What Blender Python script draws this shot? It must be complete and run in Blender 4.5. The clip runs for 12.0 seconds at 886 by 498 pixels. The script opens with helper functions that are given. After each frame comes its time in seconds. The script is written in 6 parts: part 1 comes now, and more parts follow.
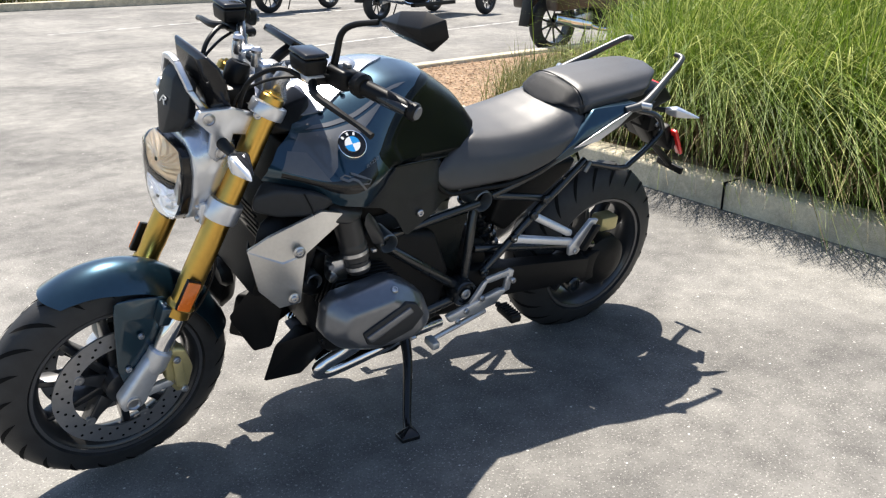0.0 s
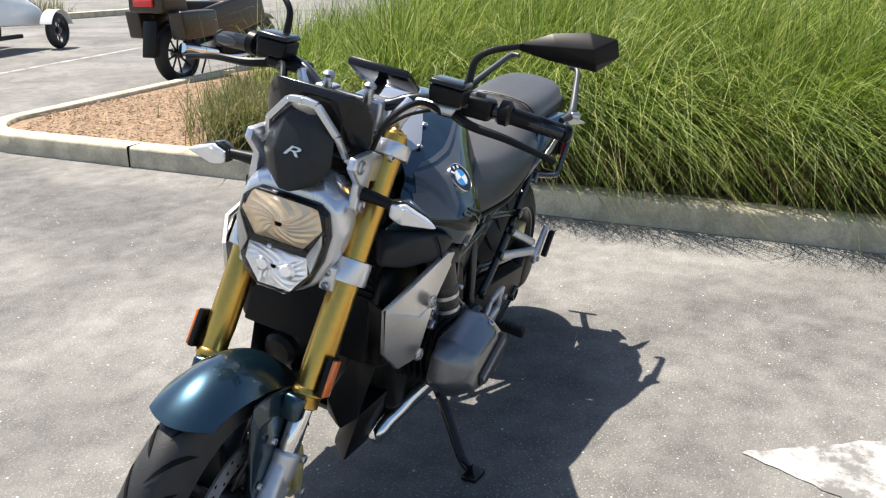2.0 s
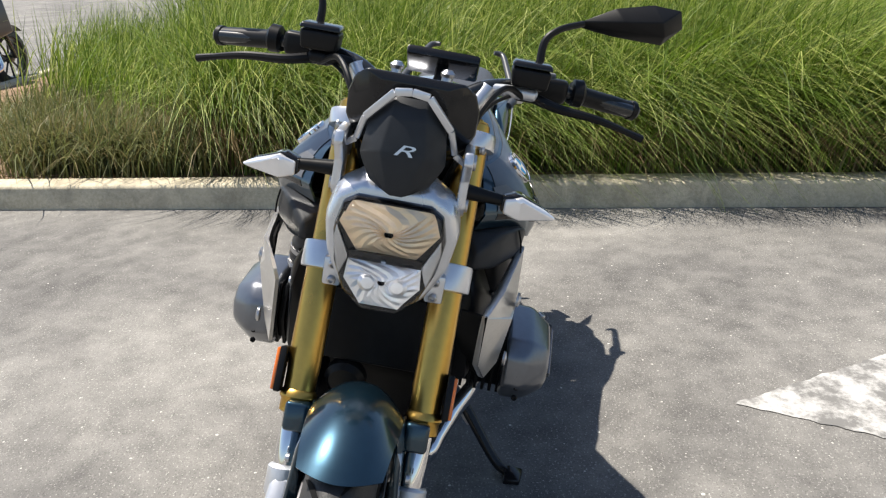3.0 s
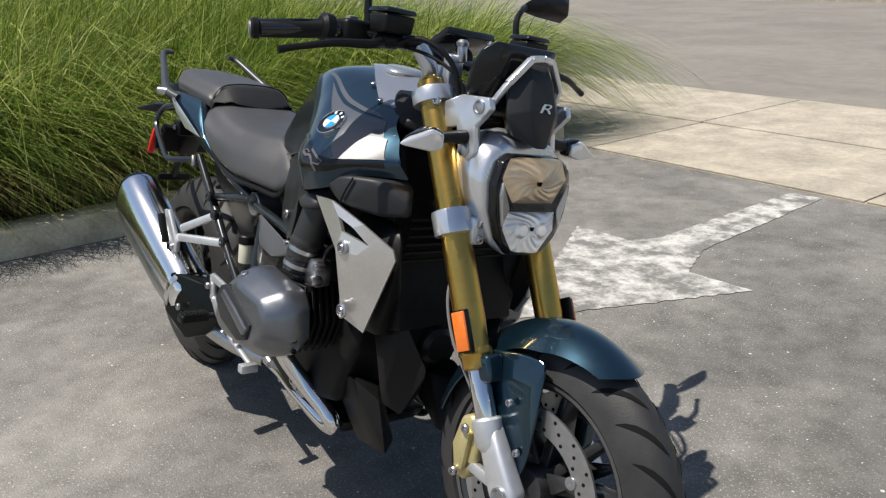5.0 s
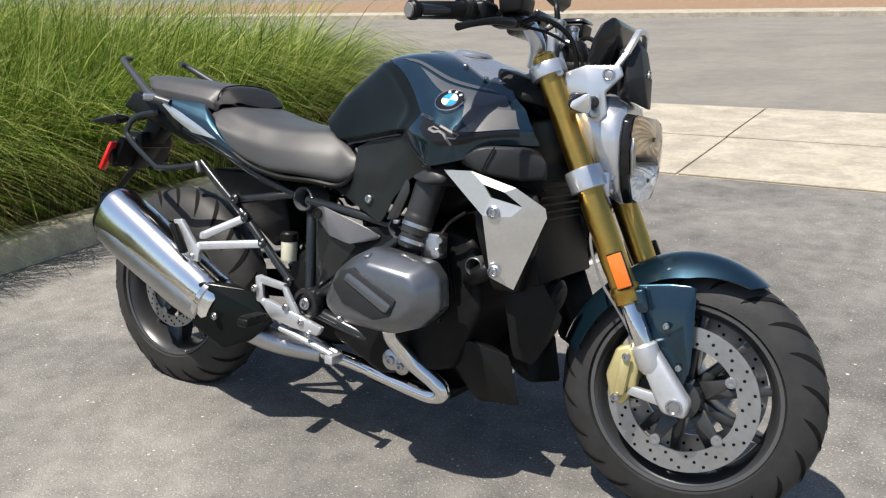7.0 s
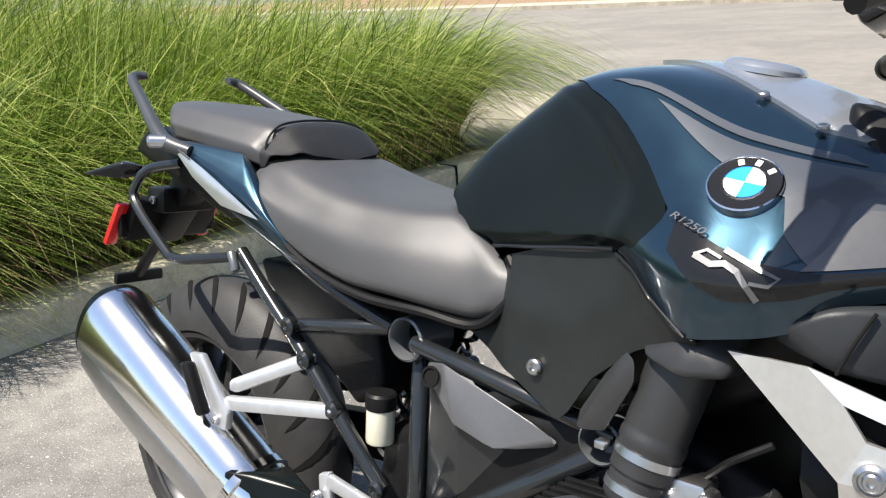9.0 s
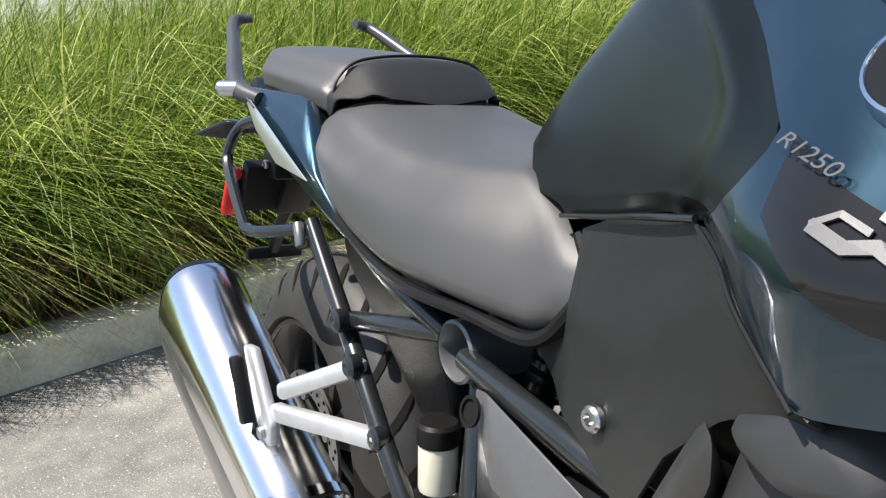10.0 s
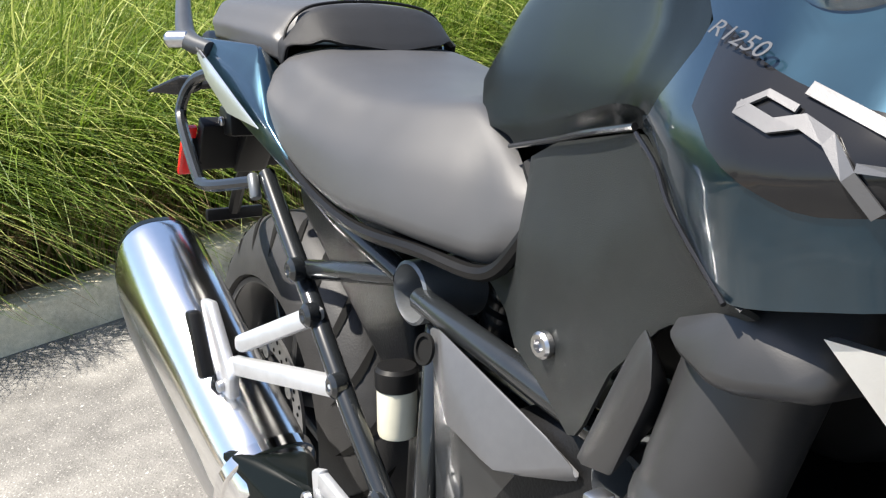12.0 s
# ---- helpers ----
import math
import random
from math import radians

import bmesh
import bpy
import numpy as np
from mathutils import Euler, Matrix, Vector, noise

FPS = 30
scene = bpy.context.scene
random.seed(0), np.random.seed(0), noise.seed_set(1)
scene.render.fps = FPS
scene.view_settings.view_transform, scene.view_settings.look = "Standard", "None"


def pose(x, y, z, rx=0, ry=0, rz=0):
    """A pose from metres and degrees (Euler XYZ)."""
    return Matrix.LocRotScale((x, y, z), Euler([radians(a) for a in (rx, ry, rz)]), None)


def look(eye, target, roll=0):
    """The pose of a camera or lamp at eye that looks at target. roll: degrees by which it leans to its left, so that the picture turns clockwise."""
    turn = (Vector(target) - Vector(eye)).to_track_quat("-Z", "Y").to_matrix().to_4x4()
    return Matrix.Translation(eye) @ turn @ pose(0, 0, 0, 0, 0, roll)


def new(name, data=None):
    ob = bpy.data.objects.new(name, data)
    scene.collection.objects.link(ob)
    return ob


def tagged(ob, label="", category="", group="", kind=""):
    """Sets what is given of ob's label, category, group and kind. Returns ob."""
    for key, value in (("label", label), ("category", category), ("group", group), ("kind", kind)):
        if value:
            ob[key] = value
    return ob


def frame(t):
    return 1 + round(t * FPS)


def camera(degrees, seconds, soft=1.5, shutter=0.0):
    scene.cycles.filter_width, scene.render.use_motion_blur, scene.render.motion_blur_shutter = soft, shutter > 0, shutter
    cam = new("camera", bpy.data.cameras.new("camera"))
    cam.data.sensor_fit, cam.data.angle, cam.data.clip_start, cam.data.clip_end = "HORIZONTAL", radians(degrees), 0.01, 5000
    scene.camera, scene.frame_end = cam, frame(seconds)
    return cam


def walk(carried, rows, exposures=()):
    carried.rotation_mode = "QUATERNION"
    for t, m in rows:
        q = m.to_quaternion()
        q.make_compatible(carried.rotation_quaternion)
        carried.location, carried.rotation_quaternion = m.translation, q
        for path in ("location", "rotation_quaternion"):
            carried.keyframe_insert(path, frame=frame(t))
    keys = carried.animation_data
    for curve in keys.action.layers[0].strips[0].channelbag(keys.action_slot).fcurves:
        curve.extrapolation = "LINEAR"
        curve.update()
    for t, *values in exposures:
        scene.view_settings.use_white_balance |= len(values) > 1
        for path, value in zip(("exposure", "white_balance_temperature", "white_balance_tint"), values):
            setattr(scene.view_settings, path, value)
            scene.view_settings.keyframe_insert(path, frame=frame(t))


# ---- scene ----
FOV = 56.0
cam = camera(FOV, 12.0, soft=1.25, shutter=0.0)
PATH = [
    (0.0, pose(1.901, 1.978, 1.254, 69.63, 0.29, 145.35)),
    (0.5, pose(2.123, 1.793, 1.251, 68.80, 1.04, 137.42)),
    (1.0, pose(2.264, 1.531, 1.230, 69.49, 1.57, 129.55)),
    (1.5, pose(2.421, 1.303, 1.235, 71.12, 1.22, 122.41)),
    (2.0, pose(2.602, 1.029, 1.252, 71.12, 0.37, 114.08)),
    (2.5, pose(2.642, 0.752, 1.216, 70.37, 1.57, 106.34)),
    (2.7, pose(2.659, 0.603, 1.222, 70.64, 1.75, 102.07)),
    (4.3, pose(2.593, -0.396, 1.231, 70.01, 1.64, 68.83)),
    (4.5, pose(2.551, -0.550, 1.207, 70.75, 1.28, 63.07)),
    (5.0, pose(2.479, -0.906, 1.203, 70.98, 1.41, 51.57)),
    (5.5, pose(2.328, -1.150, 1.144, 70.72, 2.10, 45.12)),
    (6.0, pose(2.160, -1.343, 1.168, 70.57, 2.13, 39.59)),
    (6.5, pose(2.052, -1.577, 1.180, 71.43, 1.81, 32.29)),
    (6.7, pose(2.014, -1.636, 1.158, 72.36, 1.66, 30.86)),
    (8.3, pose(1.509, -1.095, 1.146, 68.60, 3.90, 32.46)),
    (8.5, pose(1.412, -1.059, 1.136, 69.75, 2.79, 30.96)),
    (9.0, pose(1.293, -0.780, 1.098, 71.89, 3.56, 39.23)),
    (9.5, pose(1.234, -0.507, 1.065, 73.63, 5.12, 50.13)),
    (10.0, pose(1.205, -0.376, 0.953, 73.00, 7.67, 58.53)),
    (10.5, pose(1.224, -0.366, 0.900, 70.64, 7.62, 59.56)),
    (11.0, pose(1.228, -0.369, 0.899, 70.64, 7.15, 59.31)),
    (11.5, pose(1.227, -0.368, 0.910, 70.80, 7.75, 58.24)),
    (12.0, pose(1.213, -0.365, 0.919, 70.80, 8.30, 56.32)),
]
walk(cam, PATH, exposures=((0.0, 1.18), (2.5, 0.95), (4.5, 0.39), (5.5, 0.31), (6.0, 0.37), (6.5, 0.45), (8.5, 0.97), (9.5, 1.04), (10.0, 1.10), (10.5, 1.36), (12.0, 1.38)))

# ---- light ----
TO_SUN = Vector((-0.16, -0.41, 1.0)).normalized()
world = bpy.data.worlds.new("sky")
scene.world = world
world.use_nodes = True
wn = world.node_tree.nodes
sky = wn.new("ShaderNodeTexSky")
sky.sky_type = "NISHITA"
sky.sun_disc = False
sky.sun_elevation = math.asin(TO_SUN.z)
sky.sun_rotation = radians(201)
world.node_tree.links.new(sky.outputs[0], wn["Background"].inputs[0])
wn["Background"].inputs[1].default_value = 0.085
sun = new("sun", bpy.data.lights.new("sun", "SUN"))
sun.data.energy = 5.0
sun.data.angle = radians(0.53)
sun.data.color = (1.0, 0.93, 0.83)
sun.matrix_world = look(TO_SUN * 30, (0, 0, 0))


# ---- materials ----
def mat(name, color, rough=0.5, metal=0.0, vary=0.12, scale=30.0, bump=0.0, bump_scale=200.0, coat=0.0, color2=None, spec=0.5, wear=0.0, rvary=0.08):
    """A principled surface with two scales of colour change, roughness change and fine relief."""
    m = bpy.data.materials.new(name)
    m.use_nodes = True
    nt = m.node_tree
    b = nt.nodes["Principled BSDF"]
    L = nt.links.new
    tc = nt.nodes.new("ShaderNodeTexCoord")
    n1 = nt.nodes.new("ShaderNodeTexNoise")
    n1.inputs["Scale"].default_value = scale
    n1.inputs["Detail"].default_value = 6
    L(tc.outputs["Object"], n1.inputs["Vector"])
    n2 = nt.nodes.new("ShaderNodeTexNoise")
    n2.inputs["Scale"].default_value = scale / 9
    n2.inputs["Detail"].default_value = 3
    L(tc.outputs["Object"], n2.inputs["Vector"])
    add = nt.nodes.new("ShaderNodeMath")
    add.operation = "ADD"
    L(n1.outputs["Fac"], add.inputs[0])
    L(n2.outputs["Fac"], add.inputs[1])
    half = nt.nodes.new("ShaderNodeMath")
    half.operation = "MULTIPLY"
    half.inputs[1].default_value = 0.5
    L(add.outputs[0], half.inputs[0])
    ramp = nt.nodes.new("ShaderNodeValToRGB")
    c2 = color2 or tuple(c * (1 + vary) for c in color)
    c1 = tuple(c * (1 - vary) for c in color)
    ramp.color_ramp.elements[0].position = 0.34
    ramp.color_ramp.elements[1].position = 0.66
    ramp.color_ramp.elements[0].color = (*c1, 1)
    ramp.color_ramp.elements[1].color = (*c2, 1)
    L(half.outputs[0], ramp.inputs["Fac"])
    L(ramp.outputs["Color"], b.inputs["Base Color"])
    mr = nt.nodes.new("ShaderNodeMapRange")
    mr.inputs["To Min"].default_value = max(0.02, rough - rvary)
    mr.inputs["To Max"].default_value = min(1.0, rough + rvary)
    L(n2.outputs["Fac"], mr.inputs["Value"])
    L(mr.outputs[0], b.inputs["Roughness"])
    b.inputs["Metallic"].default_value = metal
    b.inputs["Specular IOR Level"].default_value = spec
    b.inputs["Coat Weight"].default_value = coat
    b.inputs["Coat Roughness"].default_value = 0.06
    if bump:
        n3 = nt.nodes.new("ShaderNodeTexNoise")
        n3.inputs["Scale"].default_value = bump_scale
        n3.inputs["Detail"].default_value = 4
        L(tc.outputs["Object"], n3.inputs["Vector"])
        bp = nt.nodes.new("ShaderNodeBump")
        bp.inputs["Strength"].default_value = bump
        bp.inputs["Distance"].default_value = 0.002
        L(n3.outputs["Fac"], bp.inputs["Height"])
        L(bp.outputs[0], b.inputs["Normal"])
    return m


M = {}
M["blue"] = mat("blue_metallic_paint", (0.013, 0.040, 0.064), 0.32, 0.82, 0.10, 60, coat=1.0)
M["slate"] = mat("slate_decal_and_highlight", (0.085, 0.092, 0.105), 0.42, 0.45, 0.06, 60, coat=0.6)
M["pad"] = mat("satin_black_paint", (0.005, 0.0068, 0.0066), 0.24, 0.0, 0.1, 40, coat=0.03, spec=0.12)
M["black"] = mat("black_plastic", (0.007, 0.007, 0.0073), 0.40, 0.0, 0.2, 60, bump=0.03, bump_scale=1500, spec=0.20)
M["gloss"] = mat("gloss_black", (0.010, 0.010, 0.011), 0.18, 0.0, 0.1, 40, coat=0.3, spec=0.22)
M["frame"] = mat("black_frame_paint", (0.014, 0.016, 0.018), 0.26, 0.1, 0.15, 50, coat=0.5, spec=0.4)
M["engine"] = mat("dark_engine_casting", (0.0075, 0.0075, 0.008), 0.48, 0.1, 0.3, 40, bump=0.25, bump_scale=350, spec=0.18)
M["seat"] = mat("grey_grained_leatherette", (0.052, 0.052, 0.054), 0.44, 0.0, 0.08, 25, bump=0.12, bump_scale=1500)
M["seat_dark"] = mat("black_leatherette", (0.020, 0.020, 0.021), 0.50, 0.0, 0.12, 25, bump=0.4, bump_scale=900, spec=0.22)
M["gold"] = mat("gold_anodised", (0.56, 0.35, 0.085), 0.30, 1.0, 0.06, 90)
M["gold_pale"] = mat("pale_gold_caliper", (0.55, 0.48, 0.24), 0.42, 0.6, 0.08, 60)
M["silver"] = mat("satin_silver_paint", (0.64, 0.66, 0.70), 0.30, 0.78, 0.05, 50, coat=0.4)
M["alu"] = mat("cast_aluminium", (0.62, 0.63, 0.65), 0.42, 0.75, 0.08, 70, bump=0.12, bump_scale=700)
M["brushed"] = mat("brushed_aluminium", (0.68, 0.665, 0.64), 0.36, 0.85, 0.06, 120, bump=0.04, bump_scale=900)
M["chrome"] = mat("chrome", (0.80, 0.80, 0.81), 0.07, 1.0, 0.03, 40, rvary=0.04)
M["satin"] = mat("satin_polished_steel", (0.94, 0.94, 0.94), 0.16, 1.0, 0.02, 90, rvary=0.05)
M["rubber"] = mat("dark_grey_rubber", (0.022, 0.022, 0.023), 0.40, 0.0, 0.12, 50, spec=0.5, bump=0.03, bump_scale=1200)
M["cap"] = mat("grey_cast_cap", (0.13, 0.13, 0.135), 0.42, 0.55, 0.06, 120, bump=0.08, bump_scale=1800)
M["topcover"] = mat("silver_grey_paint", (0.34, 0.36, 0.40), 0.26, 0.6, 0.05, 60, coat=0.6)
M["steel"] = mat("brushed_steel", (0.50, 0.50, 0.51), 0.32, 1.0, 0.08, 140, rvary=0.1)
M["disc"] = mat("ground_steel_disc", (0.42, 0.42, 0.43), 0.36, 0.9, 0.12, 60)
M["head"] = mat("grey_magnesium_cover", (0.17, 0.18, 0.20), 0.31, 0.8, 0.08, 60, coat=0.3)
M["head_dark"] = mat("dark_grey_cover", (0.03, 0.032, 0.035), 0.42, 0.2, 0.1, 60, bump=0.1, bump_scale=800, spec=0.20)
M["tyre"] = mat("tyre_rubber", (0.028, 0.028, 0.029), 0.55, 0.0, 0.25, 30, bump=0.2, bump_scale=300, spec=0.35)
M["groove"] = mat("tyre_groove", (0.006, 0.006, 0.006), 0.9, spec=0.18)
M["rim"] = mat("dark_grey_rim", (0.042, 0.043, 0.046), 0.35, 0.4, 0.1, 40, coat=0.3)
M["orange"] = mat("orange_reflector", (0.72, 0.16, 0.015), 0.25, 0.0, 0.12, 150, coat=0.6)
M["red"] = mat("red_reflector", (0.72, 0.02, 0.02), 0.22, 0.0, 0.1, 120, coat=0.6)
M["white"] = mat("white_enamel", (0.80, 0.80, 0.79), 0.25, 0.0, 0.03, 60)
M["azure"] = mat("blue_enamel", (0.02, 0.28, 0.68), 0.25, 0.0, 0.04, 60, coat=0.5)
M["plug"] = mat("grey_plastic", (0.16, 0.16, 0.165), 0.5, 0.0, 0.1, 60)
M["fluid"] = mat("pale_reservoir", (0.62, 0.60, 0.48), 0.3, 0.0, 0.1, 40)
M["reflector"] = mat("lamp_reflector", (0.88, 0.88, 0.89), 0.26, 0.65, 0.04, 40)
M["brown"] = mat("warm_reflector", (0.82, 0.63, 0.42), 0.30, 0.65, 0.10, 60)
M["panel"] = mat("grained_black_panel", (0.012, 0.0135, 0.0135), 0.37, 0.0, 0.15, 40, bump=0.30, bump_scale=1600, spec=0.42)
M["clear"] = bpy.data.materials.new("clear_lens")
M["clear"].use_nodes = True
cb = M["clear"].node_tree.nodes["Principled BSDF"]
cb.inputs["Base Color"].default_value = (0.96, 0.97, 0.98, 1)
cb.inputs["Roughness"].default_value = 0.03
cb.inputs["Transmission Weight"].default_value = 1.0
cb.inputs["IOR"].default_value = 1.25


def ground_mat(name, dark, light, speck, scale, rough=0.9, bump=0.5, bscale=160.0, stain=0.8, pits=0.3, flecks=0.0):
    """Worn mineral ground: large stains, mid mottling, fine aggregate and relief."""
    m = bpy.data.materials.new(name)
    m.use_nodes = True
    nt = m.node_tree
    L = nt.links.new
    b = nt.nodes["Principled BSDF"]
    tc = nt.nodes.new("ShaderNodeTexCoord")
    out = []
    for s, d in ((scale, 5), (scale * 16, 8), (scale * 260, 2)):
        n = nt.nodes.new("ShaderNodeTexNoise")
        n.inputs["Scale"].default_value = s
        n.inputs["Detail"].default_value = d
        n.inputs["Roughness"].default_value = 0.68
        L(tc.outputs["Object"], n.inputs["Vector"])
        out.append(n)
    r = nt.nodes.new("ShaderNodeValToRGB")
    r.color_ramp.elements[0].position, r.color_ramp.elements[1].position = 0.36, 0.64
    r.color_ramp.elements[0].color, r.color_ramp.elements[1].color = (*dark, 1), (*light, 1)
    mx = nt.nodes.new("ShaderNodeMixRGB")
    mx.inputs[0].default_value = 0.5
    L(out[0].outputs["Fac"], mx.inputs[1])
    L(out[1].outputs["Fac"], mx.inputs[2])
    L(mx.outputs[0], r.inputs["Fac"])
    r2 = nt.nodes.new("ShaderNodeValToRGB")
    r2.color_ramp.elements[0].position, r2.color_ramp.elements[1].position = 0.595, 0.655
    L(out[2].outputs["Fac"], r2.inputs["Fac"])
    m2 = nt.nodes.new("ShaderNodeMixRGB")
    L(r2.outputs["Color"], m2.inputs[0])
    L(r.outputs["Color"], m2.inputs[1])
    m2.inputs[2].default_value = (*speck, 1)
    # dark pits between the stones, and broad worn patches
    pit = nt.nodes.new("ShaderNodeTexVoronoi")
    pit.inputs["Scale"].default_value = scale * 230
    L(tc.outputs["Object"], pit.inputs["Vector"])
    r3 = nt.nodes.new("ShaderNodeValToRGB")
    r3.color_ramp.elements[0].position, r3.color_ramp.elements[1].position = 0.02, 0.34
    r3.color_ramp.elements[0].color = (1 - pits, 1 - pits, 1 - pits, 1)
    L(pit.outputs["Distance"], r3.inputs["Fac"])
    m3 = nt.nodes.new("ShaderNodeMixRGB")
    m3.blend_type = "MULTIPLY"
    m3.inputs[0].default_value = 1.0
    L(m2.outputs[0], m3.inputs[1])
    L(r3.outputs["Color"], m3.inputs[2])
    wide = nt.nodes.new("ShaderNodeTexNoise")
    wide.inputs["Scale"].default_value = scale * 1.7
    wide.inputs["Detail"].default_value = 9
    wide.inputs["Roughness"].default_value = 0.62
    wide.inputs["Distortion"].default_value = 0.6
    L(tc.outputs["Object"], wide.inputs["Vector"])
    r4 = nt.nodes.new("ShaderNodeValToRGB")
    r4.color_ramp.elements[0].position, r4.color_ramp.elements[1].position = 0.40, 0.58
    r4.color_ramp.elements[0].color = (stain, stain, stain * 1.01, 1)
    r4.color_ramp.elements[1].color = (1.08, 1.08, 1.07, 1)
    L(wide.outputs["Fac"], r4.inputs["Fac"])
    m4 = nt.nodes.new("ShaderNodeMixRGB")
    m4.blend_type = "MULTIPLY"
    m4.inputs[0].default_value = 1.0
    L(m3.outputs[0], m4.inputs[1])
    L(r4.outputs["Color"], m4.inputs[2])
    last = m4
    if flecks:
        # scattered pale stone chips, a few of them larger
        for cell, size in ((42.0, 0.17), (15.0, 0.085)):
            vo = nt.nodes.new("ShaderNodeTexVoronoi")
            vo.inputs["Scale"].default_value = cell
            L(tc.outputs["Object"], vo.inputs["Vector"])
            sep = nt.nodes.new("ShaderNodeSeparateColor")
            L(vo.outputs["Color"], sep.inputs[0])
            lim = nt.nodes.new("ShaderNodeMath")
            lim.operation = "MULTIPLY"
            L(sep.outputs[0], lim.inputs[0])
            lim.inputs[1].default_value = size
            less = nt.nodes.new("ShaderNodeMath")
            less.operation = "LESS_THAN"
            L(vo.outputs["Distance"], less.inputs[0])
            L(lim.outputs[0], less.inputs[1])
            rare = nt.nodes.new("ShaderNodeMath")
            rare.operation = "GREATER_THAN"
            L(sep.outputs[1], rare.inputs[0])
            rare.inputs[1].default_value = 1 - flecks
            both_f = nt.nodes.new("ShaderNodeMath")
            both_f.operation = "MULTIPLY"
            L(less.outputs[0], both_f.inputs[0])
            L(rare.outputs[0], both_f.inputs[1])
            m5 = nt.nodes.new("ShaderNodeMixRGB")
            L(both_f.outputs[0], m5.inputs[0])
            L(last.outputs[0], m5.inputs[1])
            m5.inputs[2].default_value = (0.52, 0.50, 0.46, 1)
            last = m5
    L(last.outputs[0], b.inputs["Base Color"])
    b.inputs["Roughness"].default_value = rough
    b.inputs["Specular IOR Level"].default_value = 0.25
    n3 = nt.nodes.new("ShaderNodeTexNoise")
    n3.inputs["Scale"].default_value = bscale
    n3.inputs["Detail"].default_value = 5
    L(tc.outputs["Object"], n3.inputs["Vector"])
    bp = nt.nodes.new("ShaderNodeBump")
    bp.inputs["Strength"].default_value = bump
    bp.inputs["Distance"].default_value = 0.004
    L(n3.outputs["Fac"], bp.inputs["Height"])
    L(bp.outputs[0], b.inputs["Normal"])
    return m


M["asphalt"] = ground_mat("worn_asphalt", (0.118, 0.114, 0.108), (0.245, 0.236, 0.220), (0.35, 0.34, 0.315), 0.5, bump=1.0, bscale=190, stain=0.74, pits=0.44, flecks=0.22)
M["road"] = ground_mat("road_asphalt", (0.165, 0.154, 0.138), (0.218, 0.204, 0.182), (0.235, 0.218, 0.194), 0.4, bump=0.2, stain=0.93, pits=0.08)
M["concrete"] = ground_mat("old_concrete", (0.285, 0.255, 0.205), (0.44, 0.40, 0.33), (0.42, 0.38, 0.31), 2.2, bump=0.35, stain=0.86, pits=0.10)
M["kerb"] = ground_mat("kerb_concrete", (0.44, 0.385, 0.275), (0.64, 0.57, 0.43), (0.33, 0.29, 0.21), 4.0, bump=0.5)
M["mulch"] = ground_mat("bark_mulch", (0.17, 0.105, 0.06), (0.33, 0.23, 0.15), (0.42, 0.32, 0.22), 6.0, bump=1.0, bscale=60)


# worn white road paint: flaked through by gaps of asphalt tone
def paint_mat():
    m = bpy.data.materials.new("worn_white_paint")
    m.use_nodes = True
    nt = m.node_tree
    L = nt.links.new
    b = nt.nodes["Principled BSDF"]
    tc = nt.nodes.new("ShaderNodeTexCoord")
    n = nt.nodes.new("ShaderNodeTexNoise")
    n.inputs["Scale"].default_value = 7
    n.inputs["Detail"].default_value = 12
    n.inputs["Roughness"].default_value = 0.75
    L(tc.outputs["Object"], n.inputs["Vector"])
    r = nt.nodes.new("ShaderNodeValToRGB")
    r.color_ramp.elements[0].position, r.color_ramp.elements[1].position = 0.43, 0.60
    r.color_ramp.elements[0].color = (0.15, 0.146, 0.138, 1)
    r.color_ramp.elements[1].color = (0.52, 0.51, 0.485, 1)
    L(n.outputs["Fac"], r.inputs["Fac"])
    L(r.outputs["Color"], b.inputs["Base Color"])
    b.inputs["Roughness"].default_value = 0.8
    bp = nt.nodes.new("ShaderNodeBump")
    bp.inputs["Strength"].default_value = 0.4
    bp.inputs["Distance"].default_value = 0.002
    L(n.outputs["Fac"], bp.inputs["Height"])
    L(bp.outputs[0], b.inputs["Normal"])
    return m


M["paint"] = paint_mat()


def blade_mat(name, c1, c2, c3):
    m = bpy.data.materials.new(name)
    m.use_nodes = True
    nt = m.node_tree
    L = nt.links.new
    b = nt.nodes["Principled BSDF"]
    g = nt.nodes.new("ShaderNodeNewGeometry")
    r = nt.nodes.new("ShaderNodeValToRGB")
    r.color_ramp.elements[0].color, r.color_ramp.elements[1].color = (*c1, 1), (*c3, 1)
    e = r.color_ramp.elements.new(0.6)
    e.color = (*c2, 1)
    L(g.outputs["Random Per Island"], r.inputs["Fac"])
    L(r.outputs["Color"], b.inputs["Base Color"])
    b.inputs["Roughness"].default_value = 0.5
    b.inputs["Specular IOR Level"].default_value = 0.3
    tr = nt.nodes.new("ShaderNodeBsdfTranslucent")
    L(r.outputs["Color"], tr.inputs["Color"])
    mx = nt.nodes.new("ShaderNodeMixShader")
    mx.inputs[0].default_value = 0.36
    L(b.outputs[0], mx.inputs[1])
    L(tr.outputs[0], mx.inputs[2])
    L(mx.outputs[0], nt.nodes["Material Output"].inputs[0])
    return m


M["grass"] = blade_mat("green_grass", (0.045, 0.085, 0.008), (0.17, 0.26, 0.026), (0.56, 0.58, 0.19))
M["dry"] = blade_mat("dry_grass", (0.10, 0.065, 0.032), (0.22, 0.15, 0.07), (0.34, 0.28, 0.13))
M["shrub"] = blade_mat("grey_green_leaf", (0.09, 0.11, 0.035), (0.17, 0.18, 0.06), (0.28, 0.22, 0.10))


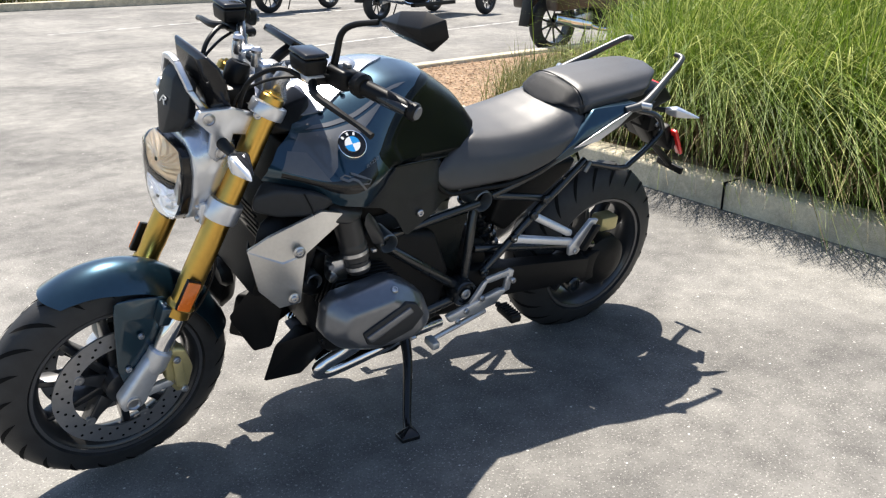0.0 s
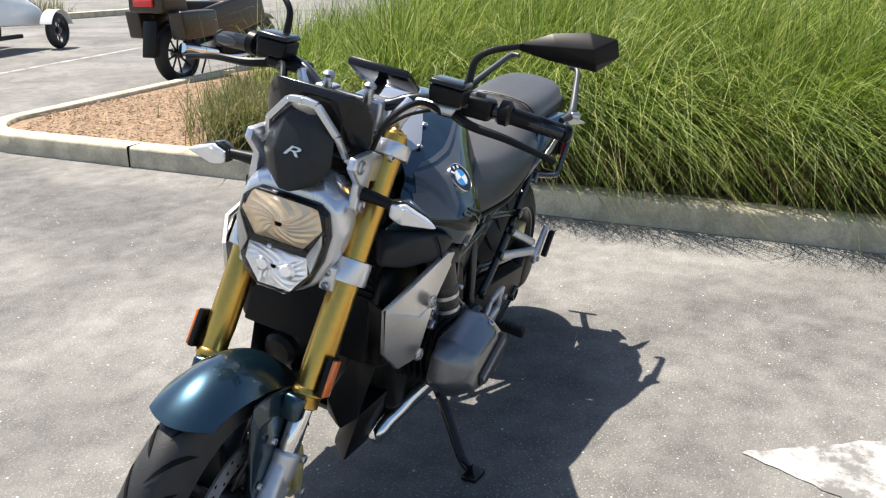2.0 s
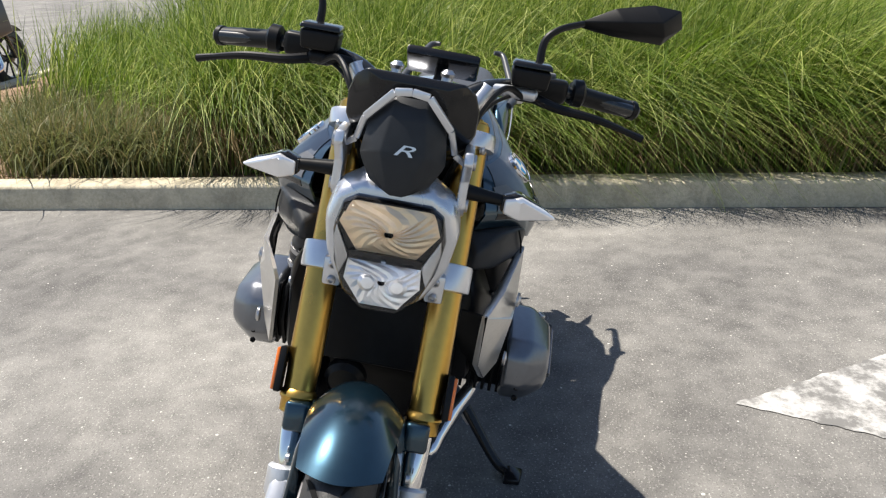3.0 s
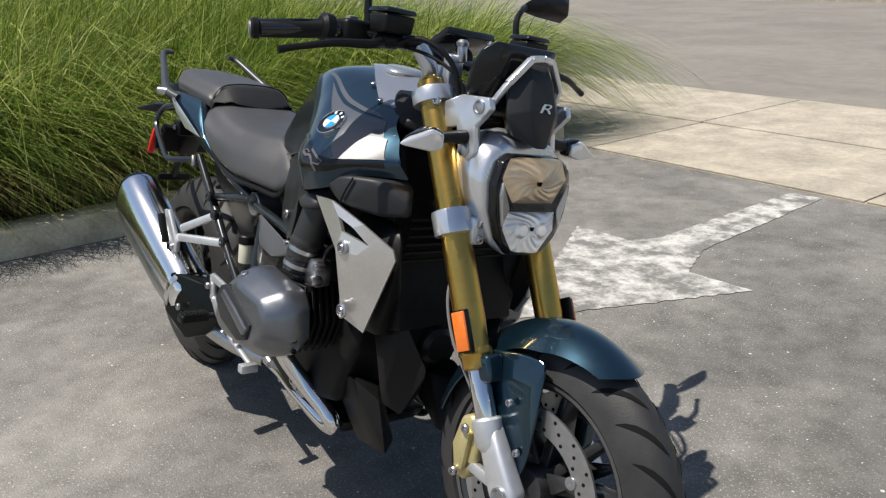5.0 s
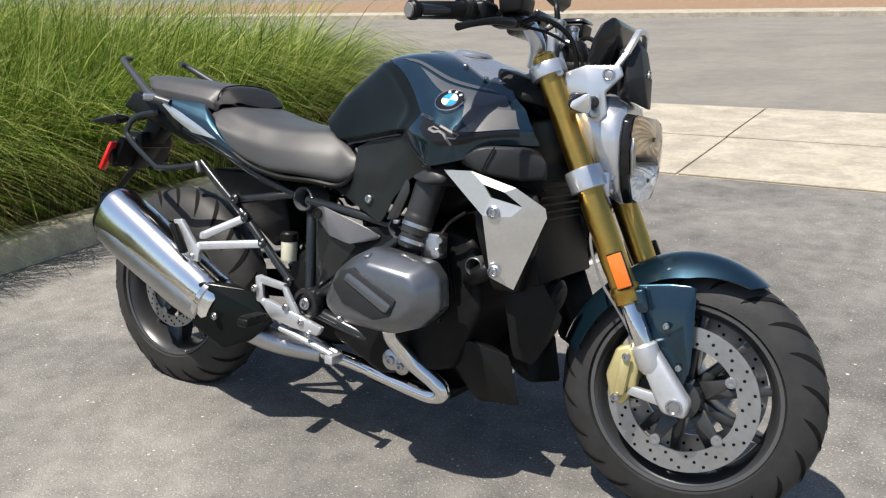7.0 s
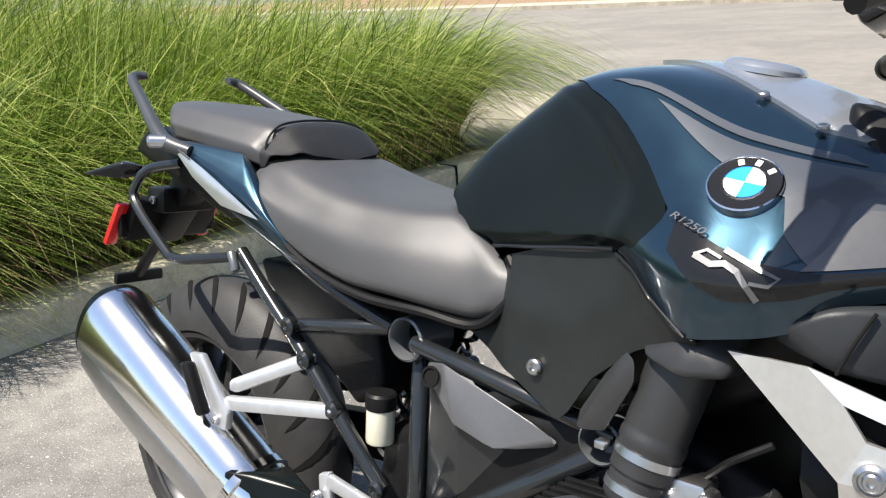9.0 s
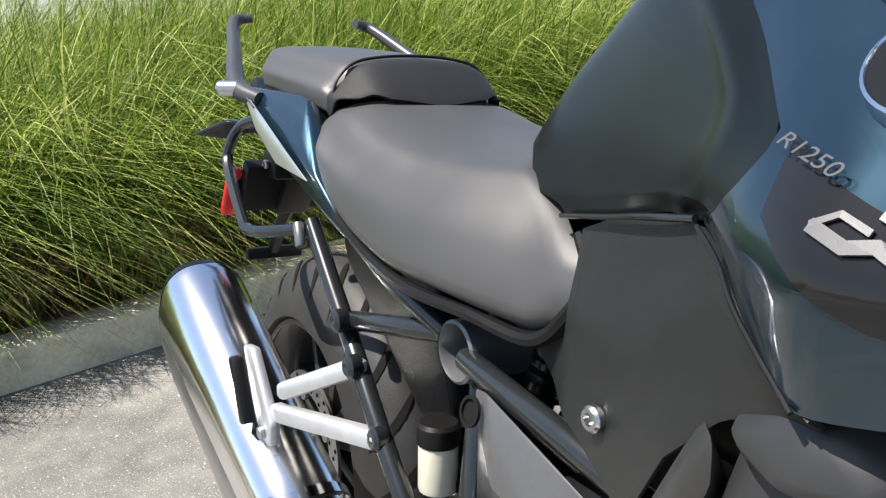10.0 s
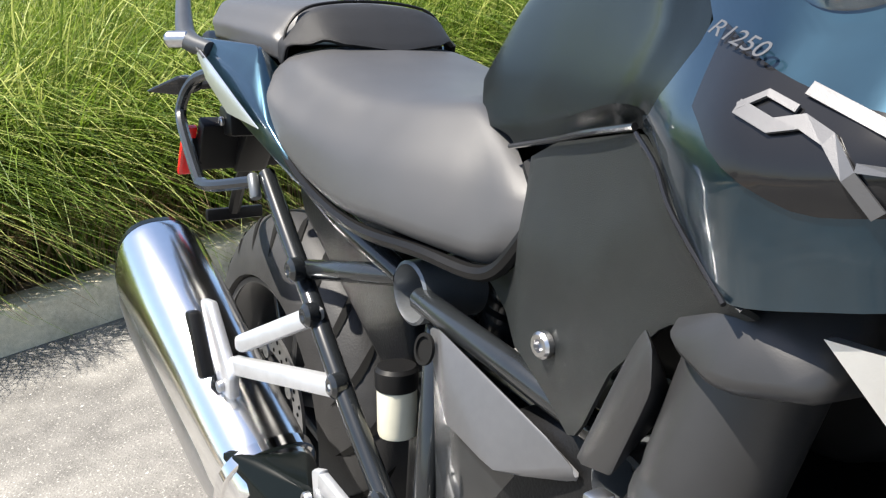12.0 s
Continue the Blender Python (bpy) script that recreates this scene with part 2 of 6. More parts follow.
# ---- mesh helpers ----
def mesh_of(name, verts, faces, material, smooth=True):
    me = bpy.data.meshes.new(name)
    me.from_pydata([tuple(v) for v in verts], [], faces)
    me.validate()
    if material:
        me.materials.append(material)
    if smooth:
        me.polygons.foreach_set("use_smooth", [True] * len(me.polygons))
    me.update()
    return me


def sharp(me, angle=35):
    bm = bmesh.new()
    bm.from_mesh(me)
    bmesh.ops.recalc_face_normals(bm, faces=bm.faces)
    for e in bm.edges:
        e.smooth = not (len(e.link_faces) == 2 and e.calc_face_angle(0) > radians(angle))
    bm.to_mesh(me)
    bm.free()


def part(name, shape, material, parent, label="", m=None, smooth=True, angle=35):
    """Links one shape (verts, faces) as one mesh under a thing or part."""
    verts, faces = shape
    if m is not None:
        verts = [m @ Vector(v) for v in verts]
    me = mesh_of(name, verts, faces, material, smooth)
    sharp(me, angle)
    ob = new(name, me)
    ob.parent = parent
    if label:
        tagged(ob, label)
    return ob


def join(*shapes):
    vs, fs = [], []
    for v, f in shapes:
        k = len(vs)
        vs += [tuple(p) for p in v]
        fs += [tuple(i + k for i in q) for q in f]
    return vs, fs


def moved(shape, m):
    return [m @ Vector(v) for v in shape[0]], shape[1]


def mirror(shape):
    return [(v[0], -v[1], v[2]) for v in shape[0]], [tuple(reversed(f)) for f in shape[1]]


def basis(axis):
    z = Vector(axis).normalized()
    x = z.orthogonal().normalized()
    return x, z.cross(x), z


def lathe(profile, center, axis, n=28, closed=False):
    """Turns (radius, height) points about an axis."""
    x, y, z = basis(axis)
    c = Vector(center)
    vs, fs = [], []
    for r, h in profile:
        for i in range(n):
            a = 2 * math.pi * i / n
            vs.append(c + z * h + (x * math.cos(a) + y * math.sin(a)) * r)
    k = len(profile)
    for j in range(k if closed else k - 1):
        for i in range(n):
            a, b = j * n, ((j + 1) % k) * n
            fs.append((a + i, a + (i + 1) % n, b + (i + 1) % n, b + i))
    if not closed:
        if profile[0][0] > 1e-6:
            fs.append(tuple(range(n))[::-1])
        if profile[-1][0] > 1e-6:
            fs.append(tuple(range((k - 1) * n, k * n)))
    return vs, fs


def rod(a, b, r, n=14, r2=None, bevel=0.15):
    """A capped round bar from a to b with softened ends."""
    a, b = Vector(a), Vector(b)
    d = (b - a).length
    r2 = r if r2 is None else r2
    e = min(r * bevel * 2, d * 0.2)
    return lathe([(r * (1 - bevel), 0), (r, e), (r2, d - e), (r2 * (1 - bevel), d)], a, b - a, n)


def catmull(pts, per=6):
    p = [Vector(q) for q in pts]
    p = [p[0] * 2 - p[1]] + p + [p[-1] * 2 - p[-2]]
    out = []
    for i in range(1, len(p) - 2):
        for k in range(per):
            t = k / per
            a, b, c, d = p[i - 1], p[i], p[i + 1], p[i + 2]
            out.append(0.5 * (2 * b + (c - a) * t + (2 * a - 5 * b + 4 * c - d) * t * t + (3 * b - a - 3 * c + d) * t ** 3))
    out.append(p[-2])
    return out


def pipe(pts, r, n=10, per=6, smooth=True):
    """A round tube swept along points; r may be a list, one a point."""
    path = catmull(pts, per) if smooth else [Vector(q) for q in pts]
    k = len(path)
    rs = [r] * k if not isinstance(r, (list, tuple)) else [float(np.interp(i / (k - 1), np.linspace(0, 1, len(r)), r)) for i in range(k)]
    vs, fs = [], []
    up = None
    for i, q in enumerate(path):
        t = (path[min(i + 1, k - 1)] - path[max(i - 1, 0)]).normalized()
        if up is None:
            up = t.orthogonal().normalized()
        up = (up - t * up.dot(t)).normalized()
        s = t.cross(up)
        for j in range(n):
            a = 2 * math.pi * j / n
            vs.append(q + (up * math.cos(a) + s * math.sin(a)) * rs[i])
    for i in range(k - 1):
        for j in range(n):
            fs.append((i * n + j, i * n + (j + 1) % n, (i + 1) * n + (j + 1) % n, (i + 1) * n + j))
    fs.append(tuple(range(n))[::-1])
    fs.append(tuple(range((k - 1) * n, k * n)))
    return vs, fs


def hull(pts, bevel=0.006, seg=2):
    """A convex body round points, with softened edges."""
    bm = bmesh.new()
    for p in pts:
        bm.verts.new(p)
    bmesh.ops.convex_hull(bm, input=bm.verts)
    bmesh.ops.delete(bm, geom=[v for v in bm.verts if not v.link_faces], context="VERTS")
    bmesh.ops.dissolve_limit(bm, angle_limit=radians(4), verts=bm.verts, edges=bm.edges)
    if bevel:
        bmesh.ops.bevel(bm, geom=bm.edges[:], offset=bevel, segments=seg, affect="EDGES", profile=0.5, clamp_overlap=True)
    return take(bm)


def take(bm):
    bm.verts.index_update()
    out = [v.co.copy() for v in bm.verts], [tuple(v.index for v in f.verts) for f in bm.faces]
    bm.free()
    return out


def plate(outline, depth, bevel=0.003, holes=()):
    """A panel: a ring of 3D points (near one plane) thickened along a vector."""
    bm = bmesh.new()
    f = bm.faces.new([bm.verts.new(p) for p in outline])
    g = bmesh.ops.extrude_face_region(bm, geom=[f])
    d = Vector(depth)
    for v in g["geom"]:
        if isinstance(v, bmesh.types.BMVert):
            v.co += d
    bmesh.ops.recalc_face_normals(bm, faces=bm.faces)
    if bevel:
        bmesh.ops.bevel(bm, geom=bm.edges[:], offset=bevel, segments=2, affect="EDGES", profile=0.5, clamp_overlap=True)
    return take(bm)


def xz(pts, y):
    return [(p[0], y if len(p) < 3 else p[2], p[1]) for p in pts]


def box(c, s, bevel=0.004, m=None):
    x, y, z = (v / 2 for v in s)
    sh = hull([(i * x, j * y, k * z) for i in (-1, 1) for j in (-1, 1) for k in (-1, 1)], bevel)
    t = Matrix.Translation(c) @ (m or Matrix())
    return moved(sh, t)


def grid(rows, thick=0.0):
    """A sheet of points, rows of equal length."""
    n = len(rows[0])
    vs = [p for r in rows for p in r]
    fs = [(i * n + j, i * n + j + 1, (i + 1) * n + j + 1, (i + 1) * n + j) for i in range(len(rows) - 1) for j in range(n - 1)]
    return vs, fs


def shell(shape, t):
    """Gives a sheet a thickness."""
    bm = bmesh.new()
    vs = [bm.verts.new(p) for p in shape[0]]
    for f in shape[1]:
        try:
            bm.faces.new([vs[i] for i in f])
        except ValueError:
            pass
    bmesh.ops.remove_doubles(bm, verts=bm.verts, dist=1e-5)
    bmesh.ops.recalc_face_normals(bm, faces=bm.faces)
    bmesh.ops.solidify(bm, geom=bm.faces[:], thickness=t)
    return take(bm)


def empty(name, m, label, category, group=""):
    ob = new(name)
    ob.matrix_world = m
    return tagged(ob, label, category, group)


# ---- ground ----
def flat(name, outline, z, material, label="", category="", kind="structure", thick=0.0, parent=None, bevel=0.0):
    sh = plate([(x, y, z) for x, y in outline], (0, 0, -thick), bevel) if thick else ([(x, y, z) for x, y in outline], [tuple(range(len(outline)))])
    if parent is not None:
        return part(name, sh, material, parent, label, smooth=False)
    return tagged(new(name, mesh_of(name, *sh, material, False)), label, category, "", kind)


flat("ground", [(-250, -250), (250, -250), (250, 250), (-250, 250)], 0.0, M["asphalt"], "worn grey sunlit asphalt of a parking lot", "ground")
flat("road", [(-250, 5.88), (250, 5.88), (250, 20.5), (-250, 20.5)], 0.004, M["road"], "smooth sun-bleached asphalt road beyond the pavement", "road")

# concrete pavement in slabs with open joints
pavement = tagged(new("pavement", mesh_of("pavement", *box((0, 4.55, -0.006), (60, 2.62, 0.02), 0), M["kerb"], False)), "cream concrete pavement with scored joints beside the lot", "pavement", "", "structure")
for i in range(-5, 6):
    for y0, y1 in ((3.24, 4.46), (4.47, 5.86)):
        x0 = 0.62 + 1.83 * i
        w = 0.006
        flat("slab", [(x0 + w, y0), (x0 + 1.83 - w, y0), (x0 + 1.83 - w, y1), (x0 + w, y1)], 0.016 if y1 < 5 else 0.022, M["concrete"], parent=pavement, thick=0.012, bevel=0.004)
far_walk = tagged(new("pavement_far", mesh_of("pavement_far", *box((0, 21.4, 0.06), (160, 1.8, 0.14), 0.01), M["concrete"], False)), "pale concrete kerb and pavement across the road", "pavement", "", "structure")
flat("verge", [(-90, 22.3), (90, 22.3), (90, 40), (-90, 40)], 0.02, M["mulch"], "bare tan ground past the far pavement", "ground")

# painted arrow and bay lines
def ragged(ring, step=0.022, amount=0.011):
    """The outline cut fine, its edge chipped unevenly."""
    out = []
    for (x0, y0), (x1, y1) in zip(ring, ring[1:] + ring[:1]):
        n = max(1, int(math.hypot(x1 - x0, y1 - y0) / step))
        for k in range(n):
            x, y = x0 + (x1 - x0) * k / n, y0 + (y1 - y0) * k / n
            d = noise.noise((x * 30, y * 30, 1.0)) + 0.6 * noise.noise((x * 90, y * 90, 4.0))
            e = noise.noise((x * 30, y * 30, 7.0)) + 0.6 * noise.noise((x * 90, y * 90, 9.0))
            out.append((x + amount * d, y + amount * e))
    return out


arrow = flat("arrow_marking", ragged([(0.50, 0.96), (0.90, 1.80), (0.62, 1.79), (0.50, 2.06), (0.43, 3.18), (0.26, 3.16), (0.27, 2.05), (0.20, 1.93), (-0.10, 1.92)]), 0.003, M["paint"], "worn white painted arrow on the asphalt", "road marking")
for x0, y0, x1, y1, w in ((-2.3, -7.68, -9.0, -9.34, 0.09), (-0.4, -11.3, -6.5, -12.8, 0.09), (1.5, -6.2, 1.9, -6.3, 0.02)):
    if w > 0.05:
        d = Vector((x1 - x0, y1 - y0)).normalized() * w / 2
        flat("bay_line", [(x0 - d.y, y0 + d.x), (x1 - d.y, y1 + d.x), (x1 + d.y, y1 - d.x), (x0 + d.y, y0 - d.x)], 0.003, M["paint"], "thin white painted bay line on asphalt", "road marking")

# planted island: rounded kerb, mulch bed
KX = -1.455


def kerb_path(off):
    """The island's outline, drawn in by off."""
    r = 0.75 - off
    cx, cy = KX - 0.75, -4.15
    pts = [(KX - off, 3.24)]
    pts += [(KX - off, y) for y in (1.5, 0.0, -1.5, -3.0)]
    for k in range(9):
        a = -math.pi / 2 * k / 8
        pts.append((cx + r * math.cos(a), cy + r * math.sin(a)))
    d = Vector((-9.0, -1.0))
    for t in (0.25, 0.5, 0.75, 1.0):
        pts.append((cx + d.x * t, -4.90 + off + d.y * t))
    return pts


def ribbon(a, b, za, zb, closed=False):
    n = len(a)
    vs = [(*p, za) for p in a] + [(*p, zb) for p in b]
    return vs, [(i, i + 1, n + i + 1, n + i) for i in range(n - 1)]


profile = [(0.0, -0.02), (0.004, 0.115), (0.010, 0.128), (0.024, 0.134), (0.15, 0.138), (0.16, 0.130), (0.163, 0.0)]
rings = [kerb_path(o) for o, z in profile]
kv = [(*p, z) for ring, (o, z) in zip(rings, profile) for p in ring]
kn = len(rings[0])
kf = [(j * kn + i, j * kn + i + 1, (j + 1) * kn + i + 1, (j + 1) * kn + i) for j in range(len(profile) - 1) for i in range(kn - 1)]
kerb = tagged(new("kerb", mesh_of("kerb", kv, kf, M["kerb"], True)), "weathered cream concrete kerb round the planted island", "kerb", "", "structure")
sharp(kerb.data, 50)
for y in (2.6, -0.47, -3.05):
    part("joint", box((KX - 0.06, y, 0.068), (0.135, 0.007, 0.142), 0.001), M["groove"], kerb)
bed_in = kerb_path(0.16)
bed = tagged(new("bed", mesh_of("bed", [(*p, 0.10) for p in bed_in] + [(-11.0, 3.24, 0.10)], [tuple(range(len(bed_in) + 1))], M["mulch"], False)), "brown bark mulch bed inside the kerb", "planting bed", "", "structure")

# loose bark chips on the open end of the bed
rng = np.random.default_rng(4)


def chips(count):
    vs, fs = [], []
    for i in range(count):
        x, y = rng.uniform(-5.5, -1.68), rng.uniform(-4.8, -2.3)
        if (x + 2.22) > 0 and y < -4.05 and (x + 2.22) ** 2 + (y + 4.05) ** 2 > 0.55 ** 2:
            continue
        a, l, w, t = rng.uniform(0, 6.28), rng.uniform(0.015, 0.05), rng.uniform(0.004, 0.012), rng.uniform(-0.3, 0.3)
        c, s = math.cos(a), math.sin(a)
        z = 0.104 + rng.uniform(0, 0.018)
        k = len(vs)
        for u, v, h in ((-1, -1, 0), (1, -1, 0), (1, 1, 0), (-1, 1, 0), (0, 0, 0.006)):
            vs.append((x + c * u * l / 2 - s * v * w / 2, y + s * u * l / 2 + c * v * w / 2, z + u * t * l / 2 + h))
        fs += [(k, k + 1, k + 4), (k + 1, k + 2, k + 4), (k + 2, k + 3, k + 4), (k + 3, k, k + 4)]
    return vs, fs


M["chip"] = blade_mat("bark_chip", (0.20, 0.12, 0.07), (0.40, 0.28, 0.18), (0.55, 0.44, 0.32))
tagged(new("bark_chips", mesh_of("bark_chips", *chips(5200), M["chip"], False)), "loose tan bark chips on the bed", "mulch", "", "stuff")


def blades(bases, heights, lean, width, seg=6, droop=1.0, wind=(0.0, 0.35), spread=0.55):
    """Arching ribbons: each rises from its base and bends over outward and downwind."""
    n = len(bases)
    ang = rng.uniform(0, 2 * math.pi, n)
    out = np.stack([np.cos(ang), np.sin(ang)], 1) * rng.uniform(0.15, 1.0, n)[:, None] * spread
    out = out + lean + np.array(wind) * rng.uniform(0.3, 1.2, n)[:, None]
    mag = np.sqrt((out ** 2).sum(1))
    mag2 = np.minimum(mag, 1.02)
    out = out * (mag2 / mag)[:, None]
    mag = mag2
    h = heights * rng.uniform(0.62, 1.10, n)
    t = np.linspace(0, 1, seg + 1)
    bend = rng.uniform(0.65, 1.35, n) * droop
    room = (KX + 0.26 - bases[:, 0]) / (h * bend)
    out[:, 0] = np.minimum(out[:, 0], room)
    reach = (t ** 1.6)[None, :] * (h * bend)[:, None]
    px = bases[:, 0, None] + out[:, 0, None] * reach
    py = bases[:, 1, None] + out[:, 1, None] * reach
    pz = bases[:, 2, None] + h[:, None] * (t[None, :] - 0.66 * (mag * bend)[:, None] * (t ** 3)[None, :])
    side = np.stack([-np.sin(ang), np.cos(ang)], 1)
    jit = rng.uniform(0.7, 1.3, n)
    wd = width * jit[:, None] * (1 - t ** 2.2)[None, :] * 0.5 + 0.0004
    a = np.stack([px - side[:, 0, None] * wd, py - side[:, 1, None] * wd, pz], 2)
    b = np.stack([px + side[:, 0, None] * wd, py + side[:, 1, None] * wd, pz], 2)
    v = np.stack([a, b], 2).reshape(-1, 3)
    k = np.arange(n)[:, None] * (seg + 1) * 2 + np.arange(seg)[None, :] * 2
    f = np.stack([k, k + 1, k + 3, k + 2], 2).reshape(-1, 4)
    return v, f


def np_mesh(name, v, f, material):
    me = bpy.data.meshes.new(name)
    me.vertices.add(len(v))
    me.vertices.foreach_set("co", v.astype(np.float32).ravel())
    me.loops.add(f.size)
    me.loops.foreach_set("vertex_index", f.astype(np.int32).ravel())
    me.polygons.add(len(f))
    me.polygons.foreach_set("loop_start", np.arange(0, f.size, 4, dtype=np.int32))
    me.polygons.foreach_set("loop_total", np.full(len(f), 4, dtype=np.int32))
    me.update(calc_edges=True)
    me.materials.append(material)
    me.polygons.foreach_set("use_smooth", [True] * len(f))
    return me


# clump centres of tall grass: dense rows behind the kerb
centres = []
for row, x in enumerate((-1.98, -2.45, -3.05, -3.75, -4.6, -5.6)):
    y = -1.30 - 0.32 * row
    while y < 3.12 - 0.05 * row:
        centres.append((x + rng.uniform(-0.12, 0.12), y + rng.uniform(-0.1, 0.1), row))
        y += 0.46
centres = np.array(centres)


def grass_bases(per, rad):
    p = []
    for x, y, row in centres:
        k = int(per * (1.0 if row < 3 else 0.55))
        r = rad * np.sqrt(rng.uniform(0, 1, k))
        a = rng.uniform(0, 2 * math.pi, k)
        p.append(np.stack([x + r * np.cos(a), y + r * np.sin(a), np.full(k, 0.1)], 1))
    return np.concatenate(p)


b0 = grass_bases(820, 0.26)
bn = np.array([noise.noise((float(x) * 1.1, float(y) * 1.1, 3.0)) for x, y, z in b0])
bm_ = np.array([noise.noise((float(x) * 1.3, float(y) * 1.3, 9.0)) for x, y, z in b0])
lean0 = np.stack([0.10 + 0.28 * bn, 0.50 * bm_ + 0.10 + 0.50 * np.clip((b0[:, 1] - 1.6) / 1.4, 0, 1)], 1)
clump_h = np.interp(b0[:, 0], (-4.6, -3.0, -2.2), (1.75, 1.52, 1.26)) * (1 + 0.22 * bn)
v, f = blades(b0, clump_h, lean0, 0.0062, 8, droop=1.15, wind=(0.02, 0.46), spread=0.9)
tagged(new("tall_grass", np_mesh("tall_grass", v, f, M["grass"])), "tall bright green ornamental grass arching over the kerb", "grass", "", "stuff")
b1 = grass_bases(420, 0.3)
b1 = b1[b1[:, 0] > -2.8]
v, f = blades(b1, np.full(len(b1), 0.62), np.tile([0.30, 0.0], (len(b1), 1)), 0.006, 5, droop=1.25)
tagged(new("dry_grass", np_mesh("dry_grass", v, f, M["dry"])), "dry straw-coloured thatch at the foot of the grass", "grass", "", "stuff")
# yellow-green bush grass at the open end and a low grey-green shrub in front of it
b2 = np.concatenate([np.stack([x + 0.45 * rng.normal(size=700) * 0.6, y + 0.45 * rng.normal(size=700) * 0.6, np.full(700, 0.1)], 1) for x, y in ((-2.75, -1.55), (-3.1, -2.0), (-3.3, -2.35), (-3.7, -2.8), (-4.3, -3.2), (-3.5, -1.9), (-4.9, -3.6), (-4.3, -2.5))])
v, f = blades(b2, np.full(len(b2), 0.95), np.zeros((len(b2), 2)), 0.008, 5)
tagged(new("feather_grass", np_mesh("feather_grass", v, f, M["grass"])), "yellow-green feathery grass clumps at the end of the bed", "grass", "", "stuff")
b3 = np.concatenate([np.stack([x + rng.normal(size=1100) * s, y + rng.normal(size=1100) * s, np.full(1100, 0.1)], 1) for x, y, s in ((-1.98, -1.62, 0.13), (-1.96, -2.05, 0.13), (-2.0, -2.48, 0.13), (-2.4, -1.8, 0.18), (-2.45, -2.35, 0.18), (-2.5, -2.85, 0.16), (-2.95, -2.7, 0.2), (-3.2, -3.2, 0.2))])
b3 = b3[b3[:, 0] < KX - 0.17]
v, f = blades(b3, np.full(len(b3), 0.46), np.zeros((len(b3), 2)), 0.0065, 4, wind=(0, 0.1), spread=1.0)
tagged(new("low_shrub", np_mesh("low_shrub", v, f, M["shrub"])), "low grey-green wispy shrub with brown stems behind the kerb", "shrub", "", "stuff")


# ---- the motorcycle ----
M["tube_grey"] = mat("grey_frame_paint", (0.15, 0.16, 0.17), 0.34, 0.5, 0.1, 60, coat=0.3)
M["rail"] = mat("grey_powder_coat", (0.045, 0.048, 0.052), 0.38, 0.1, 0.1, 60, bump=0.05, bump_scale=900)
BIKE = Matrix(((0.99985, 0.00318, -0.01727, 0), (0.0, 0.98348, 0.18102, 0), (0.01756, -0.18100, 0.98333, 0), (0, 0, 0, 1)))
bike = empty("motorcycle", BIKE, "dark blue roadster motorcycle with gold forks on its side stand", "motorcycle")
HEAD = Vector((1.26, 0.0, 0.83))
STEER_AXIS = Vector((-0.416, 0, 0.909))
FS = Matrix.Translation(HEAD + Vector((0, 0.010, 0))) @ Matrix.Rotation(radians(3.4), 4, STEER_AXIS) @ Matrix.Translation(-HEAD)


def both(name, shape, material, parent=None, label="", m=None, **k):
    """A part for each side: the given one stands on the right (y < 0)."""
    r = part(name, shape, material, parent or bike, label, m, **k)
    l = part(name, mirror(shape), material, parent or bike, label, m, **k)
    return r, l


def bolt(at, axis, r=0.009, h=0.006):
    return lathe([(r, 0), (r, h * 0.7), (r * 0.8, h), (r * 0.5, h), (r * 0.45, h * 0.4), (0, h * 0.4)], at, axis, 12)


# wheels
def tyre_shape(c, r, w, rim):
    prof = []
    for k in range(-10, 11):
        u = k / 10
        prof.append((r - (r - rim) * (abs(u) ** 2.6) * 0.97, u * w / 2 * (1 - 0.06 * max(0, abs(u) - 0.8) * 5)))
    prof += [(rim - 0.004, w * 0.36), (rim - 0.004, -w * 0.36)]
    return lathe(prof, c, (0, 1, 0), 72, closed=True)


def tread(c, r, w, rim, count, slant):
    """Slanting sipes, sunk dark strips that follow the crown."""
    out = []
    for i in range(count):
        for s in (-1, 1):
            a0 = 2 * math.pi * (i + (0.5 if s > 0 else 0)) / count
            vs, fs = [], []
            for k in range(7):
                q = k / 6
                u = s * (0.12 + 0.72 * q)
                rr = r - (r - rim) * (abs(u) ** 2.6) * 0.97 + 0.0026
                a = a0 + slant * q
                d = 0.0078 / r * (1 - abs(2 * q - 1) ** 3) + 0.001
                for e in (-d, d):
                    vs.append((c[0] + rr * math.cos(a + e), c[1] + u * w / 2, c[2] + rr * math.sin(a + e)))
            fs = [(2 * k, 2 * k + 1, 2 * k + 3, 2 * k + 2) for k in range(6)]
            out.append((vs, fs))
    return join(*out)


